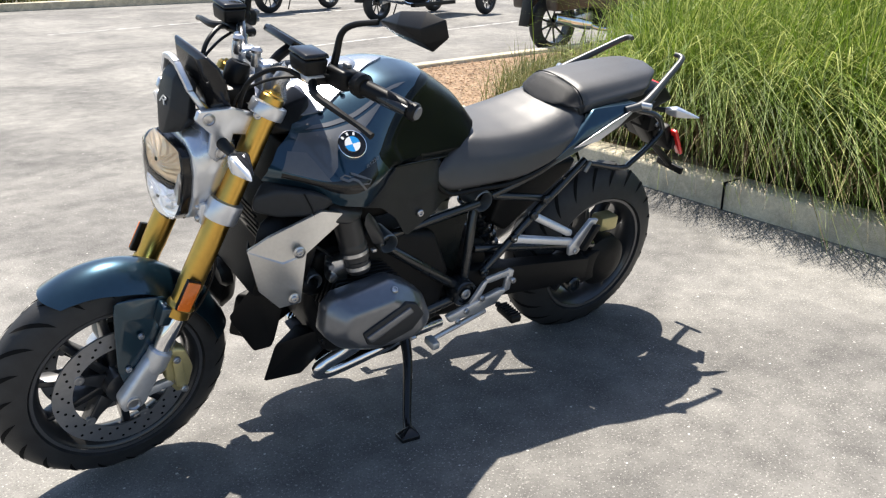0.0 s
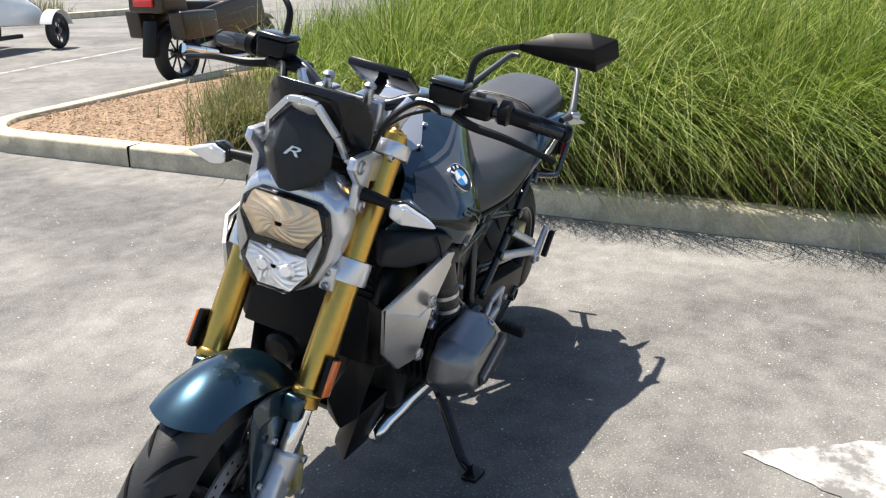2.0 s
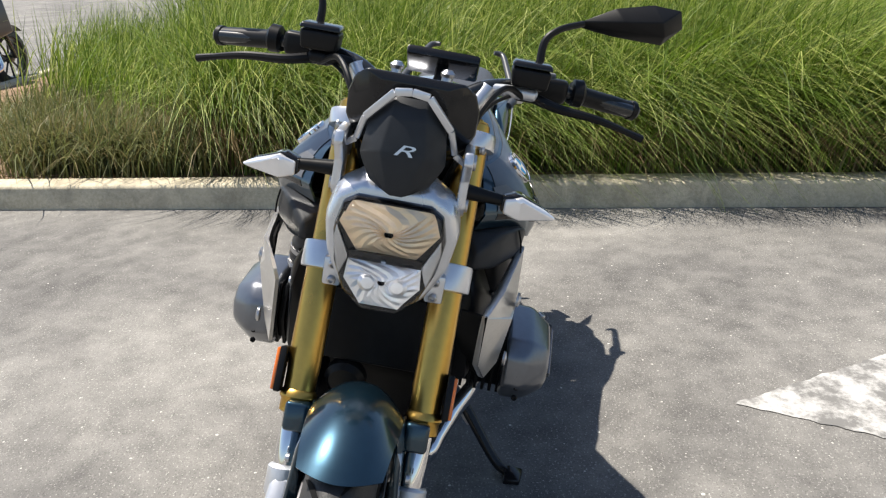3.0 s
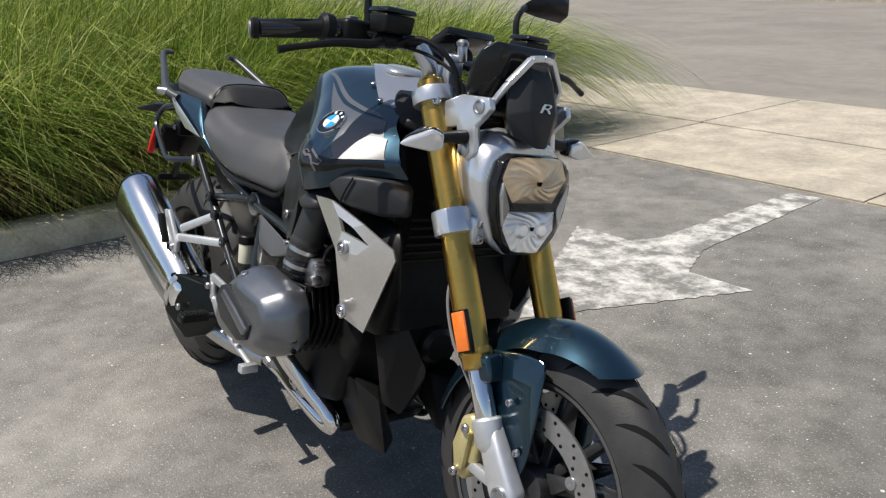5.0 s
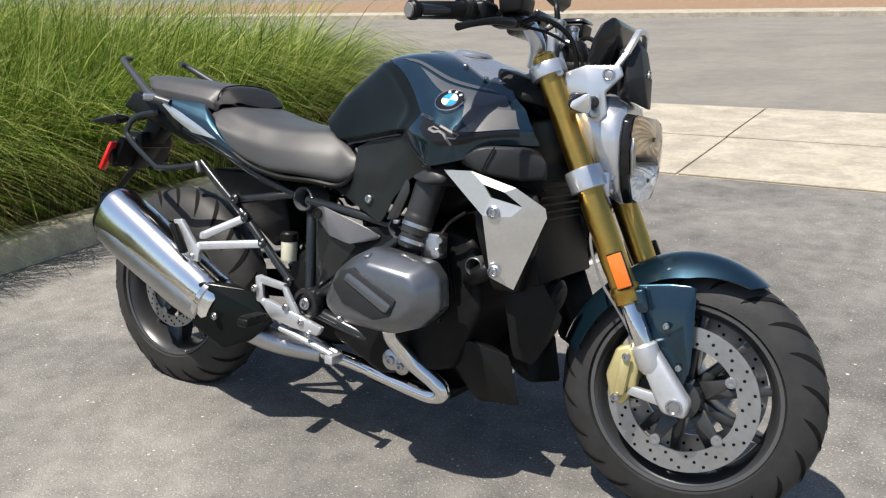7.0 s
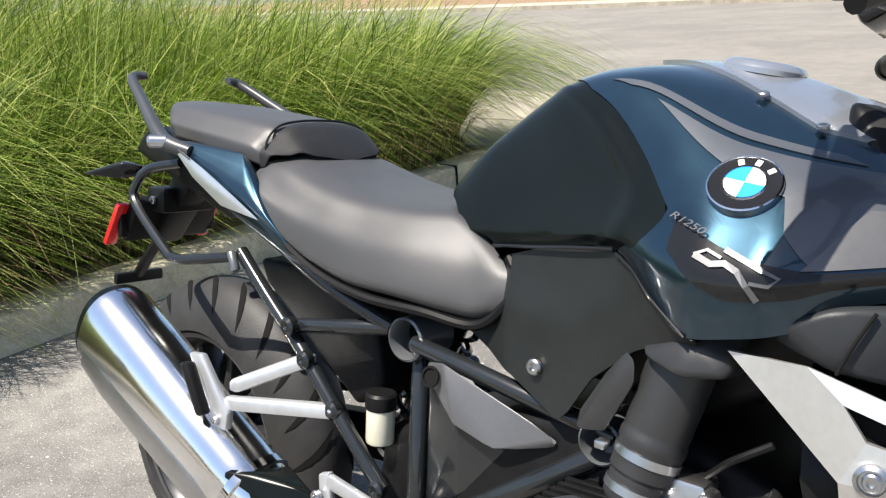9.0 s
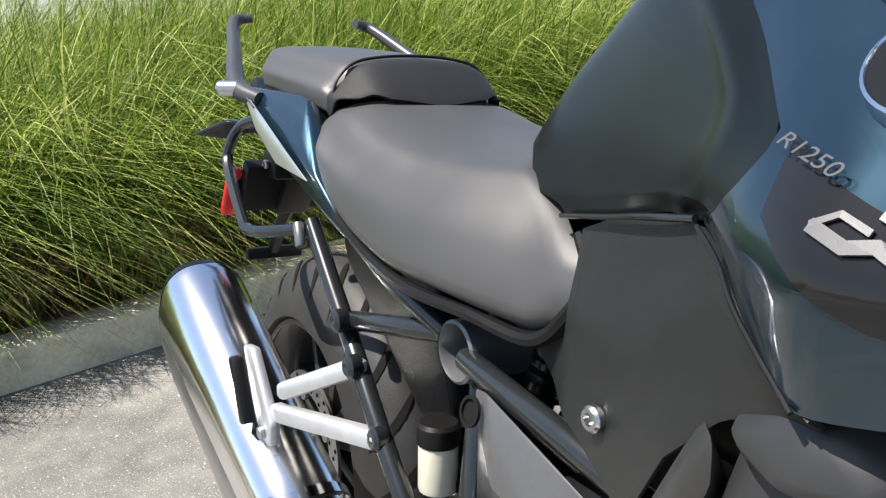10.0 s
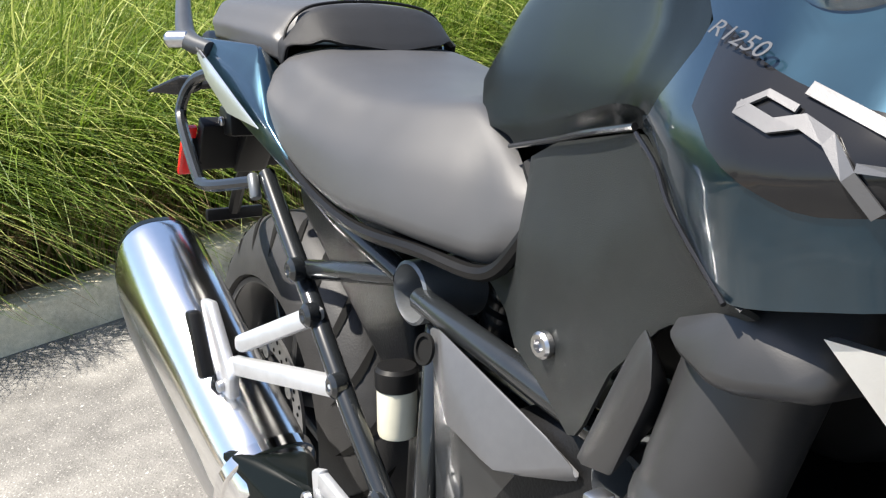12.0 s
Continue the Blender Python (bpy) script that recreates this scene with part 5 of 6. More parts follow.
seat = part("rider_seat", cushion([(0.245, 0.838, 0.124, 0.820, 0.148, 0.780), (0.30, 0.838, 0.138, 0.798, 0.163, 0.750), (0.36, 0.822, 0.143, 0.784, 0.166, 0.716), (0.42, 0.806, 0.142, 0.774, 0.166, 0.690), (0.50, 0.794, 0.134, 0.766, 0.167, 0.672), (0.58, 0.790, 0.122, 0.768, 0.164, 0.668), (0.64, 0.792, 0.106, 0.772, 0.156, 0.662), (0.69, 0.794, 0.098, 0.770, 0.145, 0.657), (0.75, 0.792, 0.098, 0.766, 0.142, 0.676)],
            lin((0, 0.270), (0.3, 0.250), (0.5, 0.246), (0.75, 0.268), (1.0, 0.315)), lin((0, 0.600), (0.3, 0.630), (0.42, 0.655), (0.52, 0.692), (0.62, 0.722), (0.74, 0.744), (0.85, 0.745), (0.93, 0.732), (1.0, 0.705))), M["seat"], bike, "grey leatherette rider seat", angle=60)
PST = [(-0.11, 0.918, 0.088, 0.902, 0.100, 0.862), (0.0, 0.914, 0.106, 0.892, 0.123, 0.853), (0.10, 0.906, 0.113, 0.882, 0.126, 0.842), (0.20, 0.896, 0.112, 0.870, 0.124, 0.826), (0.27, 0.889, 0.106, 0.858, 0.120, 0.813)]
pseat = part("passenger_seat", cushion(PST, lin((0, -0.10), (0.3, -0.075), (0.5, -0.03), (0.75, 0.005), (1, 0.015)), lin((0, 0.252), (0.4, 0.262), (0.6, 0.248), (1.0, 0.250))), M["seat"], bike, "grey leatherette passenger seat", angle=60)
part("seat_bolster", cushion([(0.245, 0.891, 0.108, 0.861, 0.122, 0.813), (0.272, 0.887, 0.104, 0.856, 0.124, 0.811), (0.298, 0.868, 0.100, 0.842, 0.126, 0.812), (0.332, 0.832, 0.096, 0.822, 0.128, 0.806)], lin((0, 0.253), (0.4, 0.263), (0.6, 0.249), (1.0, 0.251)), lin((0, 0.332), (0.3, 0.322), (0.45, 0.305), (0.7, 0.275), (1.0, 0.262)), 20, 24, 0.002), M["seat_dark"], pseat, "black bolster between the seats", angle=60)
seam = [(0.258 + 0.004 * math.cos(k), q[1], q[2]) for k, q in enumerate([(0, -0.121, 0.818), (0, -0.118, 0.840), (0, -0.110, 0.862), (0, -0.085, 0.882), (0, -0.045, 0.890), (0, 0, 0.892), (0, 0.045, 0.890), (0, 0.085, 0.882), (0, 0.110, 0.862), (0, 0.118, 0.840), (0, 0.121, 0.818)])]
part("seat_piping", pipe(seam, 0.0020, 6, 4), M["black"], pseat)
both("seat_base", pipe([(0.262, -0.142, 0.800), (0.285, -0.156, 0.765), (0.33, -0.160, 0.732), (0.42, -0.158, 0.683), (0.52, -0.158, 0.660), (0.62, -0.150, 0.656), (0.700, -0.138, 0.650), (0.742, -0.134, 0.682), (0.758, -0.130, 0.715), (0.738, -0.122, 0.742)], 0.007, 8), M["black"], seat)
part("seat_pan", hull([(x, y * k, z) for x, z, k in ((0.28, 0.80, 0.9), (0.30, 0.75, 1.0), (0.45, 0.69, 1.0), (0.69, 0.665, 0.85), (0.72, 0.72, 0.8), (0.60, 0.76, 0.7), (0.42, 0.78, 0.8)) for y in (-0.145, 0.145)], 0.01), M["black"], seat, "black seat pan")

# ---- tail ----
both("tail_cowl", hull([(0.082, -0.166, 0.851), (0.082, -0.120, 0.848), (0.232, -0.138, 0.838), (0.252, -0.152, 0.816), (0.270, -0.166, 0.790), (0.328, -0.172, 0.750), (0.408, -0.160, 0.680), (0.372, -0.160, 0.688), (0.205, -0.178, 0.768), (0.100, -0.174, 0.830), (0.23, -0.10, 0.80), (0.33, -0.12, 0.72), (0.12, -0.11, 0.82)], 0.004, 2), M["blue"], bike, "blue tail cowl with a pale graphic")
both("cowl_graphic", plate([(0.086, -0.1745, 0.847), (0.185, -0.1815, 0.812), (0.262, -0.1815, 0.776), (0.318, -0.1765, 0.744), (0.235, -0.1830, 0.758), (0.160, -0.1820, 0.796)], (0, -0.002, 0), 0.0005), M["silver"], bike, "pale silver tail graphic")
both("cowl_lettering", plate([(0.106, -0.1790, 0.8415), (0.150, -0.1820, 0.8255), (0.150, -0.1820, 0.8225), (0.106, -0.1790, 0.8385)], (0, -0.0015, 0), 0.0002), M["cap"], bike)
tail = part("tail_unit", hull([(x, y, z) for x, z in ((-0.10, 0.868), (0.10, 0.842), (0.22, 0.74), (0.14, 0.72), (-0.06, 0.785), (-0.15, 0.82)) for y in (-0.105, 0.105)], 0.012, 3), M["black"], bike, "black tail underside")
part("tail_lamp", hull([(x, y, z) for x, z in ((-0.155, 0.852), (-0.178, 0.826), (-0.15, 0.806), (-0.10, 0.83)) for y in (-0.055, 0.055)], 0.006, 3), M["red"], tail, "red tail lamp")
for s in (-1, 1):
    gr = part("grab_rail", join(pipe([(0.13, s * 0.166, 0.834), (0.080, s * 0.178, 0.846), (0.035, s * 0.170, 0.868), (-0.040, s * 0.147, 0.909), (-0.112, s * 0.124, 0.948), (-0.126, s * 0.108, 0.957), (-0.120, s * 0.090, 0.959)], [0.010, 0.014, 0.0125, 0.0105, 0.0095, 0.009, 0.007], 12), hull([(0.09, s * 0.160, 0.834), (0.09, s * 0.178, 0.834), (0.02, s * 0.160, 0.852), (0.02, s * 0.184, 0.856), (0.05, s * 0.165, 0.828)], 0.004)), M["rail"], bike, "dark grey passenger grab rail")
    part("rail_stud", lathe([(0.008, 0), (0.011, 0.004), (0.011, 0.030), (0.008, 0.034)], (0.086, s * 0.178, 0.848), (-0.75, s * 0.9, 0), 14), M["steel"], gr)
    part("rear_rail", pipe([(0.03, s * 0.12, 0.808), (-0.035, s * 0.138, 0.794), (-0.062, s * 0.150, 0.765), (-0.052, s * 0.158, 0.730), (0.068, s * 0.176, 0.664), (0.095, s * 0.177, 0.655), (0.13, s * 0.170, 0.656), (0.205, s * 0.142, 0.668)], 0.0085, 10, 8), M["frame"], bike, "bent black pannier rail")
    part("rail_clamp", rod((0.212, s * 0.148, 0.678), (0.230, s * 0.152, 0.650), 0.0075, 10), M["tube_grey"], bike)
    st = part("rear_turn_signal", pipe([(-0.06, s * 0.06, 0.800), (-0.11, s * 0.085, 0.786), (-0.15, s * 0.105, 0.782)], 0.008, 10), M["black"], bike, "rear indicator with a dark body")
    part("signal_body", hull([(x, s * y, z) for x, y, z in ((-0.135, 0.090, 0.792), (-0.120, 0.104, 0.790), (-0.130, 0.098, 0.772), (-0.165, 0.112, 0.800), (-0.142, 0.136, 0.797), (-0.155, 0.124, 0.762), (-0.226, 0.160, 0.774), (-0.220, 0.170, 0.770))], 0.005, 3), M["gloss"] if s < 0 else M["silver"], st)
plate_arm = part("plate_carrier", hull([(x, y, z) for x, z in ((-0.05, 0.79), (-0.12, 0.80), (-0.225, 0.64), (-0.200, 0.625), (-0.08, 0.75)) for y in (-0.03, 0.03)], 0.008), M["black"], bike, "black plate carrier behind the tail")
part("carrier_plate", box((-0.190, 0, 0.682), (0.030, 0.19, 0.095), 0.006, Matrix.Rotation(radians(32), 4, "Y")), M["black"], plate_arm)
part("carrier_block", box((-0.150, 0, 0.722), (0.06, 0.12, 0.05), 0.008), M["black"], plate_arm)
part("lower_arm", pipe([(-0.20, 0, 0.65), (-0.26, 0.0, 0.60), (-0.330, 0.01, 0.54)], 0.012, 8), M["black"], plate_arm)
part("flap", box((-0.335, 0.012, 0.532), (0.014, 0.112, 0.024), 0.004), M["black"], plate_arm)
for s in (-1, 1):
    part("rear_reflector", moved(box((0, 0, 0), (0.012, 0.024, 0.100), 0.003), Matrix.Translation((-0.213, s * 0.107, 0.671)) @ Matrix.Rotation(radians(33), 4, "Y")), M["red"], plate_arm, "red rear reflector")
    part("reflector_tab", box((-0.200, s * 0.098, 0.671), (0.016, 0.020, 0.05), 0.003), M["black"], plate_arm)
    part("carrier_bolt", bolt((-0.15, s * 0.062, 0.722), (0, s, 0), 0.008, 0.006), M["steel"], plate_arm)
part("inner_mudguard", hull([(x, y, z) for x, z in ((0.36, 0.66), (0.34, 0.58), (0.44, 0.46), (0.50, 0.50), (0.46, 0.66), (0.20, 0.66), (0.22, 0.62)) for y in (-0.085, 0.085)], 0.012, 3), M["engine"], bike, "black inner mudguard")

# ---- frame ----
for s in (-1, 1):
    fr = part("main_frame", join(rod((0.600, s * 0.138, 0.606), (0.915, s * 0.152, 0.566), 0.0120, 16), rod((0.590, s * 0.108, 0.595), (0.628, s * 0.155, 0.352), 0.0135, 16), rod((0.632, s * 0.160, 0.350), (0.925, s * 0.150, 0.560), 0.0145, 16), rod((0.655, s * 0.16, 0.330), (0.870, s * 0.13, 0.262), 0.0165, 14)), M["frame"], bike, "black tubular trellis frame")
    for (x, y, z), r in (((0.584, 0.070, 0.607), 0.031), ((0.915, 0.125, 0.572), 0.026), ((1.114, 0.120, 0.506), 0.021)):
        a = Vector((x, s * y, z))
        part("frame_tube_end", lathe([(r * 0.84, 0.0), (r * 0.84, 0.066), (r * 0.9, 0.070), (r, 0.068), (r, 0.0)], a, (0, s, 0), 28, closed=True), M["tube_grey"], fr, "open tube end")
        part("tube_floor", lathe([(0, 0.03), (r * 0.86, 0.03)], a, (0, s, 0), 20), M["engine"], fr)
    pv = part("swingarm_pivot", lathe([(0.036, 0), (0.040, 0.006), (0.040, 0.05), (0.036, 0.056), (0.028, 0.056), (0.026, 0.048), (0.017, 0.048), (0.016, 0.054), (0.008, 0.054), (0.007, 0.047), (0, 0.047)], (0.638, s * 0.132, 0.350), (0, s, 0), 32), M["frame"], fr, "pivot boss with a steel bolt")
    part("pivot_bolt", lathe([(0.0155, 0.04), (0.0155, 0.056), (0.013, 0.058), (0.008, 0.058), (0.007, 0.05), (0, 0.05)], (0.638, s * 0.132, 0.350), (0, s, 0), 20), M["steel"], fr)
    sub = part("subframe", join(pipe([(0.215, s * 0.130, 0.677), (0.30, s * 0.140, 0.615), (0.39, s * 0.152, 0.555), (0.47, s * 0.158, 0.485), (0.57, s * 0.160, 0.392)], 0.0115, 14, 4), rod((0.375, s * 0.148, 0.588), (0.545, s * 0.125, 0.614), 0.0115, 14), pipe([(0.14, s * 0.120, 0.765), (0.30, s * 0.132, 0.712), (0.425, s * 0.134, 0.658), (0.55, s * 0.125, 0.615)], 0.0125, 12)), M["frame"], bike, "black tubular subframe")
    for x, z in ((0.376, 0.590), (0.412, 0.546), (0.474, 0.484), (0.565, 0.392)):
        part("frame_lug", lathe([(0.012, 0), (0.014, 0.004), (0.014, 0.014), (0.009, 0.018), (0.005, 0.018), (0, 0.014)], (x, s * 0.156, z), (0, s, 0), 14), M["frame"], sub)
cover_r = part("frame_cover", hull([(0.620, -0.120, 0.580), (0.640, -0.150, 0.590), (0.700, -0.166, 0.530), (0.700, -0.155, 0.425), (0.640, -0.146, 0.376), (0.625, -0.13, 0.38), (0.80, -0.150, 0.500), (0.80, -0.10, 0.52), (0.65, -0.10, 0.40)], 0.006), M["frame"], bike, "dark triangular cover inside the frame")
part("cover_face", hull([(0.630, -0.146, 0.590), (0.668, -0.160, 0.600), (0.848, -0.160, 0.546), (0.840, -0.158, 0.532), (0.765, -0.176, 0.512), (0.700, -0.176, 0.528), (0.640, -0.152, 0.566)], 0.004), M["cap"], cover_r, "satin grey triangular cap")
part("cover_plug", lathe([(0.014, 0), (0.014, 0.003), (0.011, 0.003), (0.011, 0.0005), (0, 0.0005)], (0.655, -0.1655, 0.578), (0, -1, 0.25), 18), M["groove"], cover_r)
part("frame_cover", plate([(0.622, 0.128, 0.578), (0.850, 0.128, 0.545), (0.700, 0.124, 0.435), (0.640, 0.124, 0.385)], (0, -0.05, 0), 0.006), M["pad"], bike, "dark triangular cover inside the frame")
part("brake_reservoir", join(lathe([(0.020, 0), (0.021, 0.004), (0.021, 0.05), (0.019, 0.052)], (0.528, -0.122, 0.440), (0, 0, 1), 20)), M["fluid"], bike, "translucent rear brake reservoir")
part("reservoir_cap", lathe([(0.022, 0), (0.023, 0.003), (0.023, 0.02), (0.02, 0.024), (0, 0.024)], (0.528, -0.122, 0.491), (0, 0, 1), 20), M["black"], bike, "black reservoir cap")

# ---- engine ----
part("engine_block", join(hull([(x, y, z) for x, z in ((0.70, 0.27), (0.68, 0.42), (0.74, 0.55), (0.95, 0.60), (1.10, 0.56), (1.12, 0.40), (1.05, 0.25), (0.85, 0.20)) for y in (-0.155, 0.155)], 0.02, 3), hull([(x, y, z) for x, z in ((0.76, 0.2), (1.06, 0.2), (1.02, 0.155), (0.8, 0.155)) for y in (-0.12, 0.12)], 0.02)), M["engine"], bike, "black flat-twin engine block")
part("gearbox", hull([(x, y, z) for x, z in ((0.50, 0.30), (0.52, 0.46), (0.74, 0.52), (0.74, 0.24), (0.56, 0.22)) for y in (-0.11, 0.11)], 0.02, 3), M["engine"], bike, "black gearbox housing")
part("airbox", hull([(x, y, z) for x, z in ((0.76, 0.62), (0.76, 0.72), (0.9, 0.84), (1.16, 0.84), (1.20, 0.72), (1.0, 0.60)) for y in (-0.125, 0.125)], 0.02, 3), M["black"], bike, "black airbox under the tank")
for s in (-1, 1):
    def fe(sh):
        return sh if s < 0 else mirror(sh)
    dx = 0.0 if s < 0 else 0.045
    X = Matrix.Translation((dx, 0, 0))
    ring5 = ((-1, -0.7), (-0.8, 0.9), (0.9, 1.0), (1.1, 0.0), (0.8, -0.9))
    cyl = part("cylinder", fe(hull([(0.945 + ux * 0.088, y, 0.440 + uz * 0.068) for ux, uz in ring5 for y in (-0.13, -0.27)], 0.01)), M["engine"], bike, "black finned cylinder", X)
    for k in range(7):
        part("cooling_fin", fe(hull([(0.945 + ux * 0.100, y, 0.440 + uz * 0.078) for ux, uz in ring5 for y in (-0.150 - 0.016 * k, -0.157 - 0.016 * k)], 0.001, 1)), M["engine"], cyl, "", X)
    o1 = [(0.793, 0.406), (0.826, 0.478), (0.872, 0.514), (0.923, 0.540), (0.963, 0.536), (1.066, 0.520), (1.092, 0.490), (1.098, 0.424), (1.054, 0.378), (0.979, 0.352), (0.850, 0.358), (0.806, 0.378)]
    o2 = [(0.838, 0.410), (0.862, 0.470), (0.936, 0.508), (1.040, 0.496), (1.062, 0.466), (1.058, 0.428), (1.026, 0.400), (0.970, 0.384), (0.870, 0.384)]
    hd = part("cylinder_head_cover", fe(hull([(x, -0.250, z) for x, z in o1] + [(x, -0.300, z) for x, z in o1] + [(x, -0.345, z) for x, z in o2], 0.010, 3)), M["head"], cyl, "grey angular cylinder head cover", X)
    gd = part("head_cover_insert", fe(hull([(x, y, z) for x, z in ((0.850, 0.452), (0.874, 0.488), (0.905, 0.498), (1.020, 0.440), (1.004, 0.404), (0.962, 0.390), (0.880, 0.415)) for y in (-0.335, -0.351)], 0.005)), M["head_dark"], hd, "dark guard plate on the head cover", X)
    part("guard_bar", fe(hull([(x, y, z) for x, z in ((0.884, 0.470), (0.896, 0.486), (1.012, 0.430), (1.000, 0.412), (0.990, 0.414)) for y in (-0.345, -0.356)], 0.004)), M["head"], hd, "grey slanting bar", X)
    for z0 in (0.400, 0.424, 0.448):
        part("cover_edge_bolt", fe(bolt((1.090, -0.285, z0), (1, -0.2, 0), 0.006, 0.005)), M["engine"], hd, "", X)
    part("head_bolt", fe(bolt((0.925, -0.320, 0.522), (0, -0.5, 1), 0.009, 0.006)), M["steel"], hd, "", X)
    part("head_bolt", fe(bolt((0.862, -0.330, 0.375), (0, -0.6, -0.6), 0.009, 0.006)), M["steel"], hd, "", X)
    RA, RB = Vector((0.970, -0.226, 0.535)), Vector((1.003, -0.190, 0.695))
    RD = RB - RA
    part("intake_runner", fe(lathe([(0.026, 0), (0.030, 0.006), (0.030, 0.030), (0.033, 0.034), (0.033, 0.060), (0.0345, 0.064), (0.0345, 0.072), (0.033, 0.076), (0.033, 0.080), (0.0335, 0.084), (0.0345, 0.16)], RA, RD, 32)), M["rubber"], bike, "black intake pipe with a moulded collar", X)
    part("hose_clamp", fe(join(*[lathe([(r, h), (r + 0.002, h), (r + 0.002, h + 0.009), (r, h + 0.009)], RA, RD, 32, closed=True) for r, h in ((0.0325, 0.048), (0.0298, 0.012))], box((0.940, -0.236, 0.592), (0.012, 0.014, 0.009), 0.002))), M["steel"], bike, "bright hose clamp", X)
    part("intake_cover", fe(hull([(0.975, -0.14, 0.735), (1.065, -0.20, 0.735), (1.064, -0.244, 0.690), (1.018, -0.254, 0.682), (0.975, -0.238, 0.690), (0.952, -0.195, 0.700), (0.95, -0.14, 0.705), (1.027, -0.240, 0.722), (1.05, -0.14, 0.67)], 0.008, 3)), M["rubber"], bike, "black intake cover", X)
    part("throttle_body", fe(join(hull([(1.015 + a, -0.20 + b, 0.545 + c) for a in (-0.02, 0.028) for b in (-0.02, 0.02) for c in (-0.03, 0.028)], 0.006), rod((1.04, -0.205, 0.53), (1.04, -0.23, 0.53), 0.012), rod((1.045, -0.2, 0.56), (1.045, -0.225, 0.56), 0.008))), M["steel"], bike, "metal throttle body with screws", X)
    part("duct_flap", fe(hull([(0.886, -0.190, 0.602), (0.896, -0.215, 0.588), (0.935, -0.224, 0.598), (0.968, -0.232, 0.660), (0.966, -0.230, 0.684), (0.950, -0.220, 0.690), (0.92, -0.200, 0.655), (0.94, -0.180, 0.635)], 0.005)), M["rubber"], bike, "", X)
    part("plug_lead", fe(pipe([(0.93, -0.14, 0.60), (0.96, -0.17, 0.565), (1.02, -0.19, 0.565), (1.06, -0.205, 0.60), (1.095, -0.20, 0.625)], 0.004, 8)), M["black"], bike, "", X)
    part("coolant_hose", fe(pipe([(1.07, -0.12, 0.46), (1.105, -0.165, 0.478), (1.14, -0.17, 0.50), (1.16, -0.13, 0.52)], 0.021, 14)), M["black"], bike, "thick black coolant hose", X if s < 0 else None)
    rad = [(1.058, -0.240, 0.706), (1.125, -0.252, 0.720), (1.240, -0.238, 0.688), (1.300, -0.205, 0.628), (1.258, -0.216, 0.463), (1.196, -0.236, 0.488), (1.178, -0.248, 0.610)]
    if s < 0:
        rv = [(1.059, -0.242, 0.716), (1.128, -0.247, 0.718), (1.230, -0.238, 0.690), (1.282, -0.202, 0.650), (1.284, -0.196, 0.630), (1.226, -0.214, 0.474), (1.182, -0.238, 0.498), (1.163, -0.252, 0.628),
              (1.160, -0.2500, 0.693), (1.208, -0.2460, 0.680), (1.244, -0.2300, 0.651), (1.180, -0.2510, 0.667), (1.225, -0.2440, 0.630)]
        rf = [(0, 1, 7), (1, 2, 9, 8), (2, 3, 10, 9), (1, 8, 11, 7), (3, 4, 12, 10), (11, 10, 12, 7), (7, 12, 4, 5, 6)]
        rc = part("radiator_cover", shell((rv, rf), 0.007), M["brushed"], bike, "brushed aluminium radiator cover with a vent slot", angle=12)
        part("vent_inset", plate([(1.150, -0.236, 0.700), (1.178, -0.236, 0.655), (1.250, -0.216, 0.640), (1.215, -0.226, 0.688)], (0, 0.004, 0), 0), M["groove"], rc)
    else:
        pieces = [[(1.056, 0.240, 0.704), (1.135, 0.250, 0.728), (1.250, 0.225, 0.672), (1.292, 0.200, 0.632), (1.225, 0.245, 0.612), (1.170, 0.252, 0.628)],
                  [(1.170, 0.252, 0.630), (1.225, 0.245, 0.614), (1.292, 0.200, 0.634), (1.262, 0.198, 0.52), (1.216, 0.214, 0.472), (1.172, 0.236, 0.490)]]
        rc = part("radiator_cover", join(*[plate(q, (-0.004, -0.012, 0), 0.003) for q in pieces]), M["brushed"], bike, "brushed aluminium radiator cover")
        part("cover_return", plate([(1.292, 0.200, 0.632), (1.262, 0.198, 0.52), (1.216, 0.214, 0.472), (1.200, 0.16, 0.49), (1.245, 0.15, 0.55), (1.27, 0.15, 0.63)], (-0.003, 0, 0.003), 0.001), M["black"], rc)
    for x, z in ((1.188, 0.637), (1.195, 0.513)):
        part("cover_bolt", fe(join(lathe([(0.014, -0.002), (0.0145, 0.002), (0.011, 0.004), (0.010, 0.001), (0, 0.001)], (x, -0.2525 if z > 0.6 else -0.247, z), (0.1, -1, 0), 18), bolt((x, -0.252 if z > 0.6 else -0.246, z), (0.1, -1, 0), 0.008, 0.006))), M["steel"], rc)
    part("radiator_shroud", fe(hull([(1.10, -0.16, 0.70), (1.25, -0.16, 0.68), (1.265, -0.17, 0.62), (1.22, -0.18, 0.46), (1.15, -0.18, 0.46), (1.12, -0.21, 0.60), (1.21, -0.10, 0.45), (1.13, -0.10, 0.70)], 0.01)), M["black"], bike, "black radiator shroud")
    part("spoiler", fe(hull([(1.006, -0.135, 0.302), (1.093, -0.145, 0.328), (1.187, -0.130, 0.305), (1.214, -0.120, 0.190), (1.102, -0.118, 0.180), (1.040, -0.122, 0.245), (1.10, -0.07, 0.31), (1.16, -0.06, 0.19), (1.03, -0.07, 0.26)], 0.006)), M["black"], bike, "black engine spoiler")
    part("spoiler_fin", fe(hull([(1.165, -0.150, 0.47), (1.245, -0.130, 0.50), (1.30, -0.10, 0.40), (1.235, -0.11, 0.285), (1.19, -0.13, 0.30), (1.20, -0.09, 0.45), (1.25, -0.08, 0.33)], 0.006)), M["black"], bike, "black lower radiator deflector")
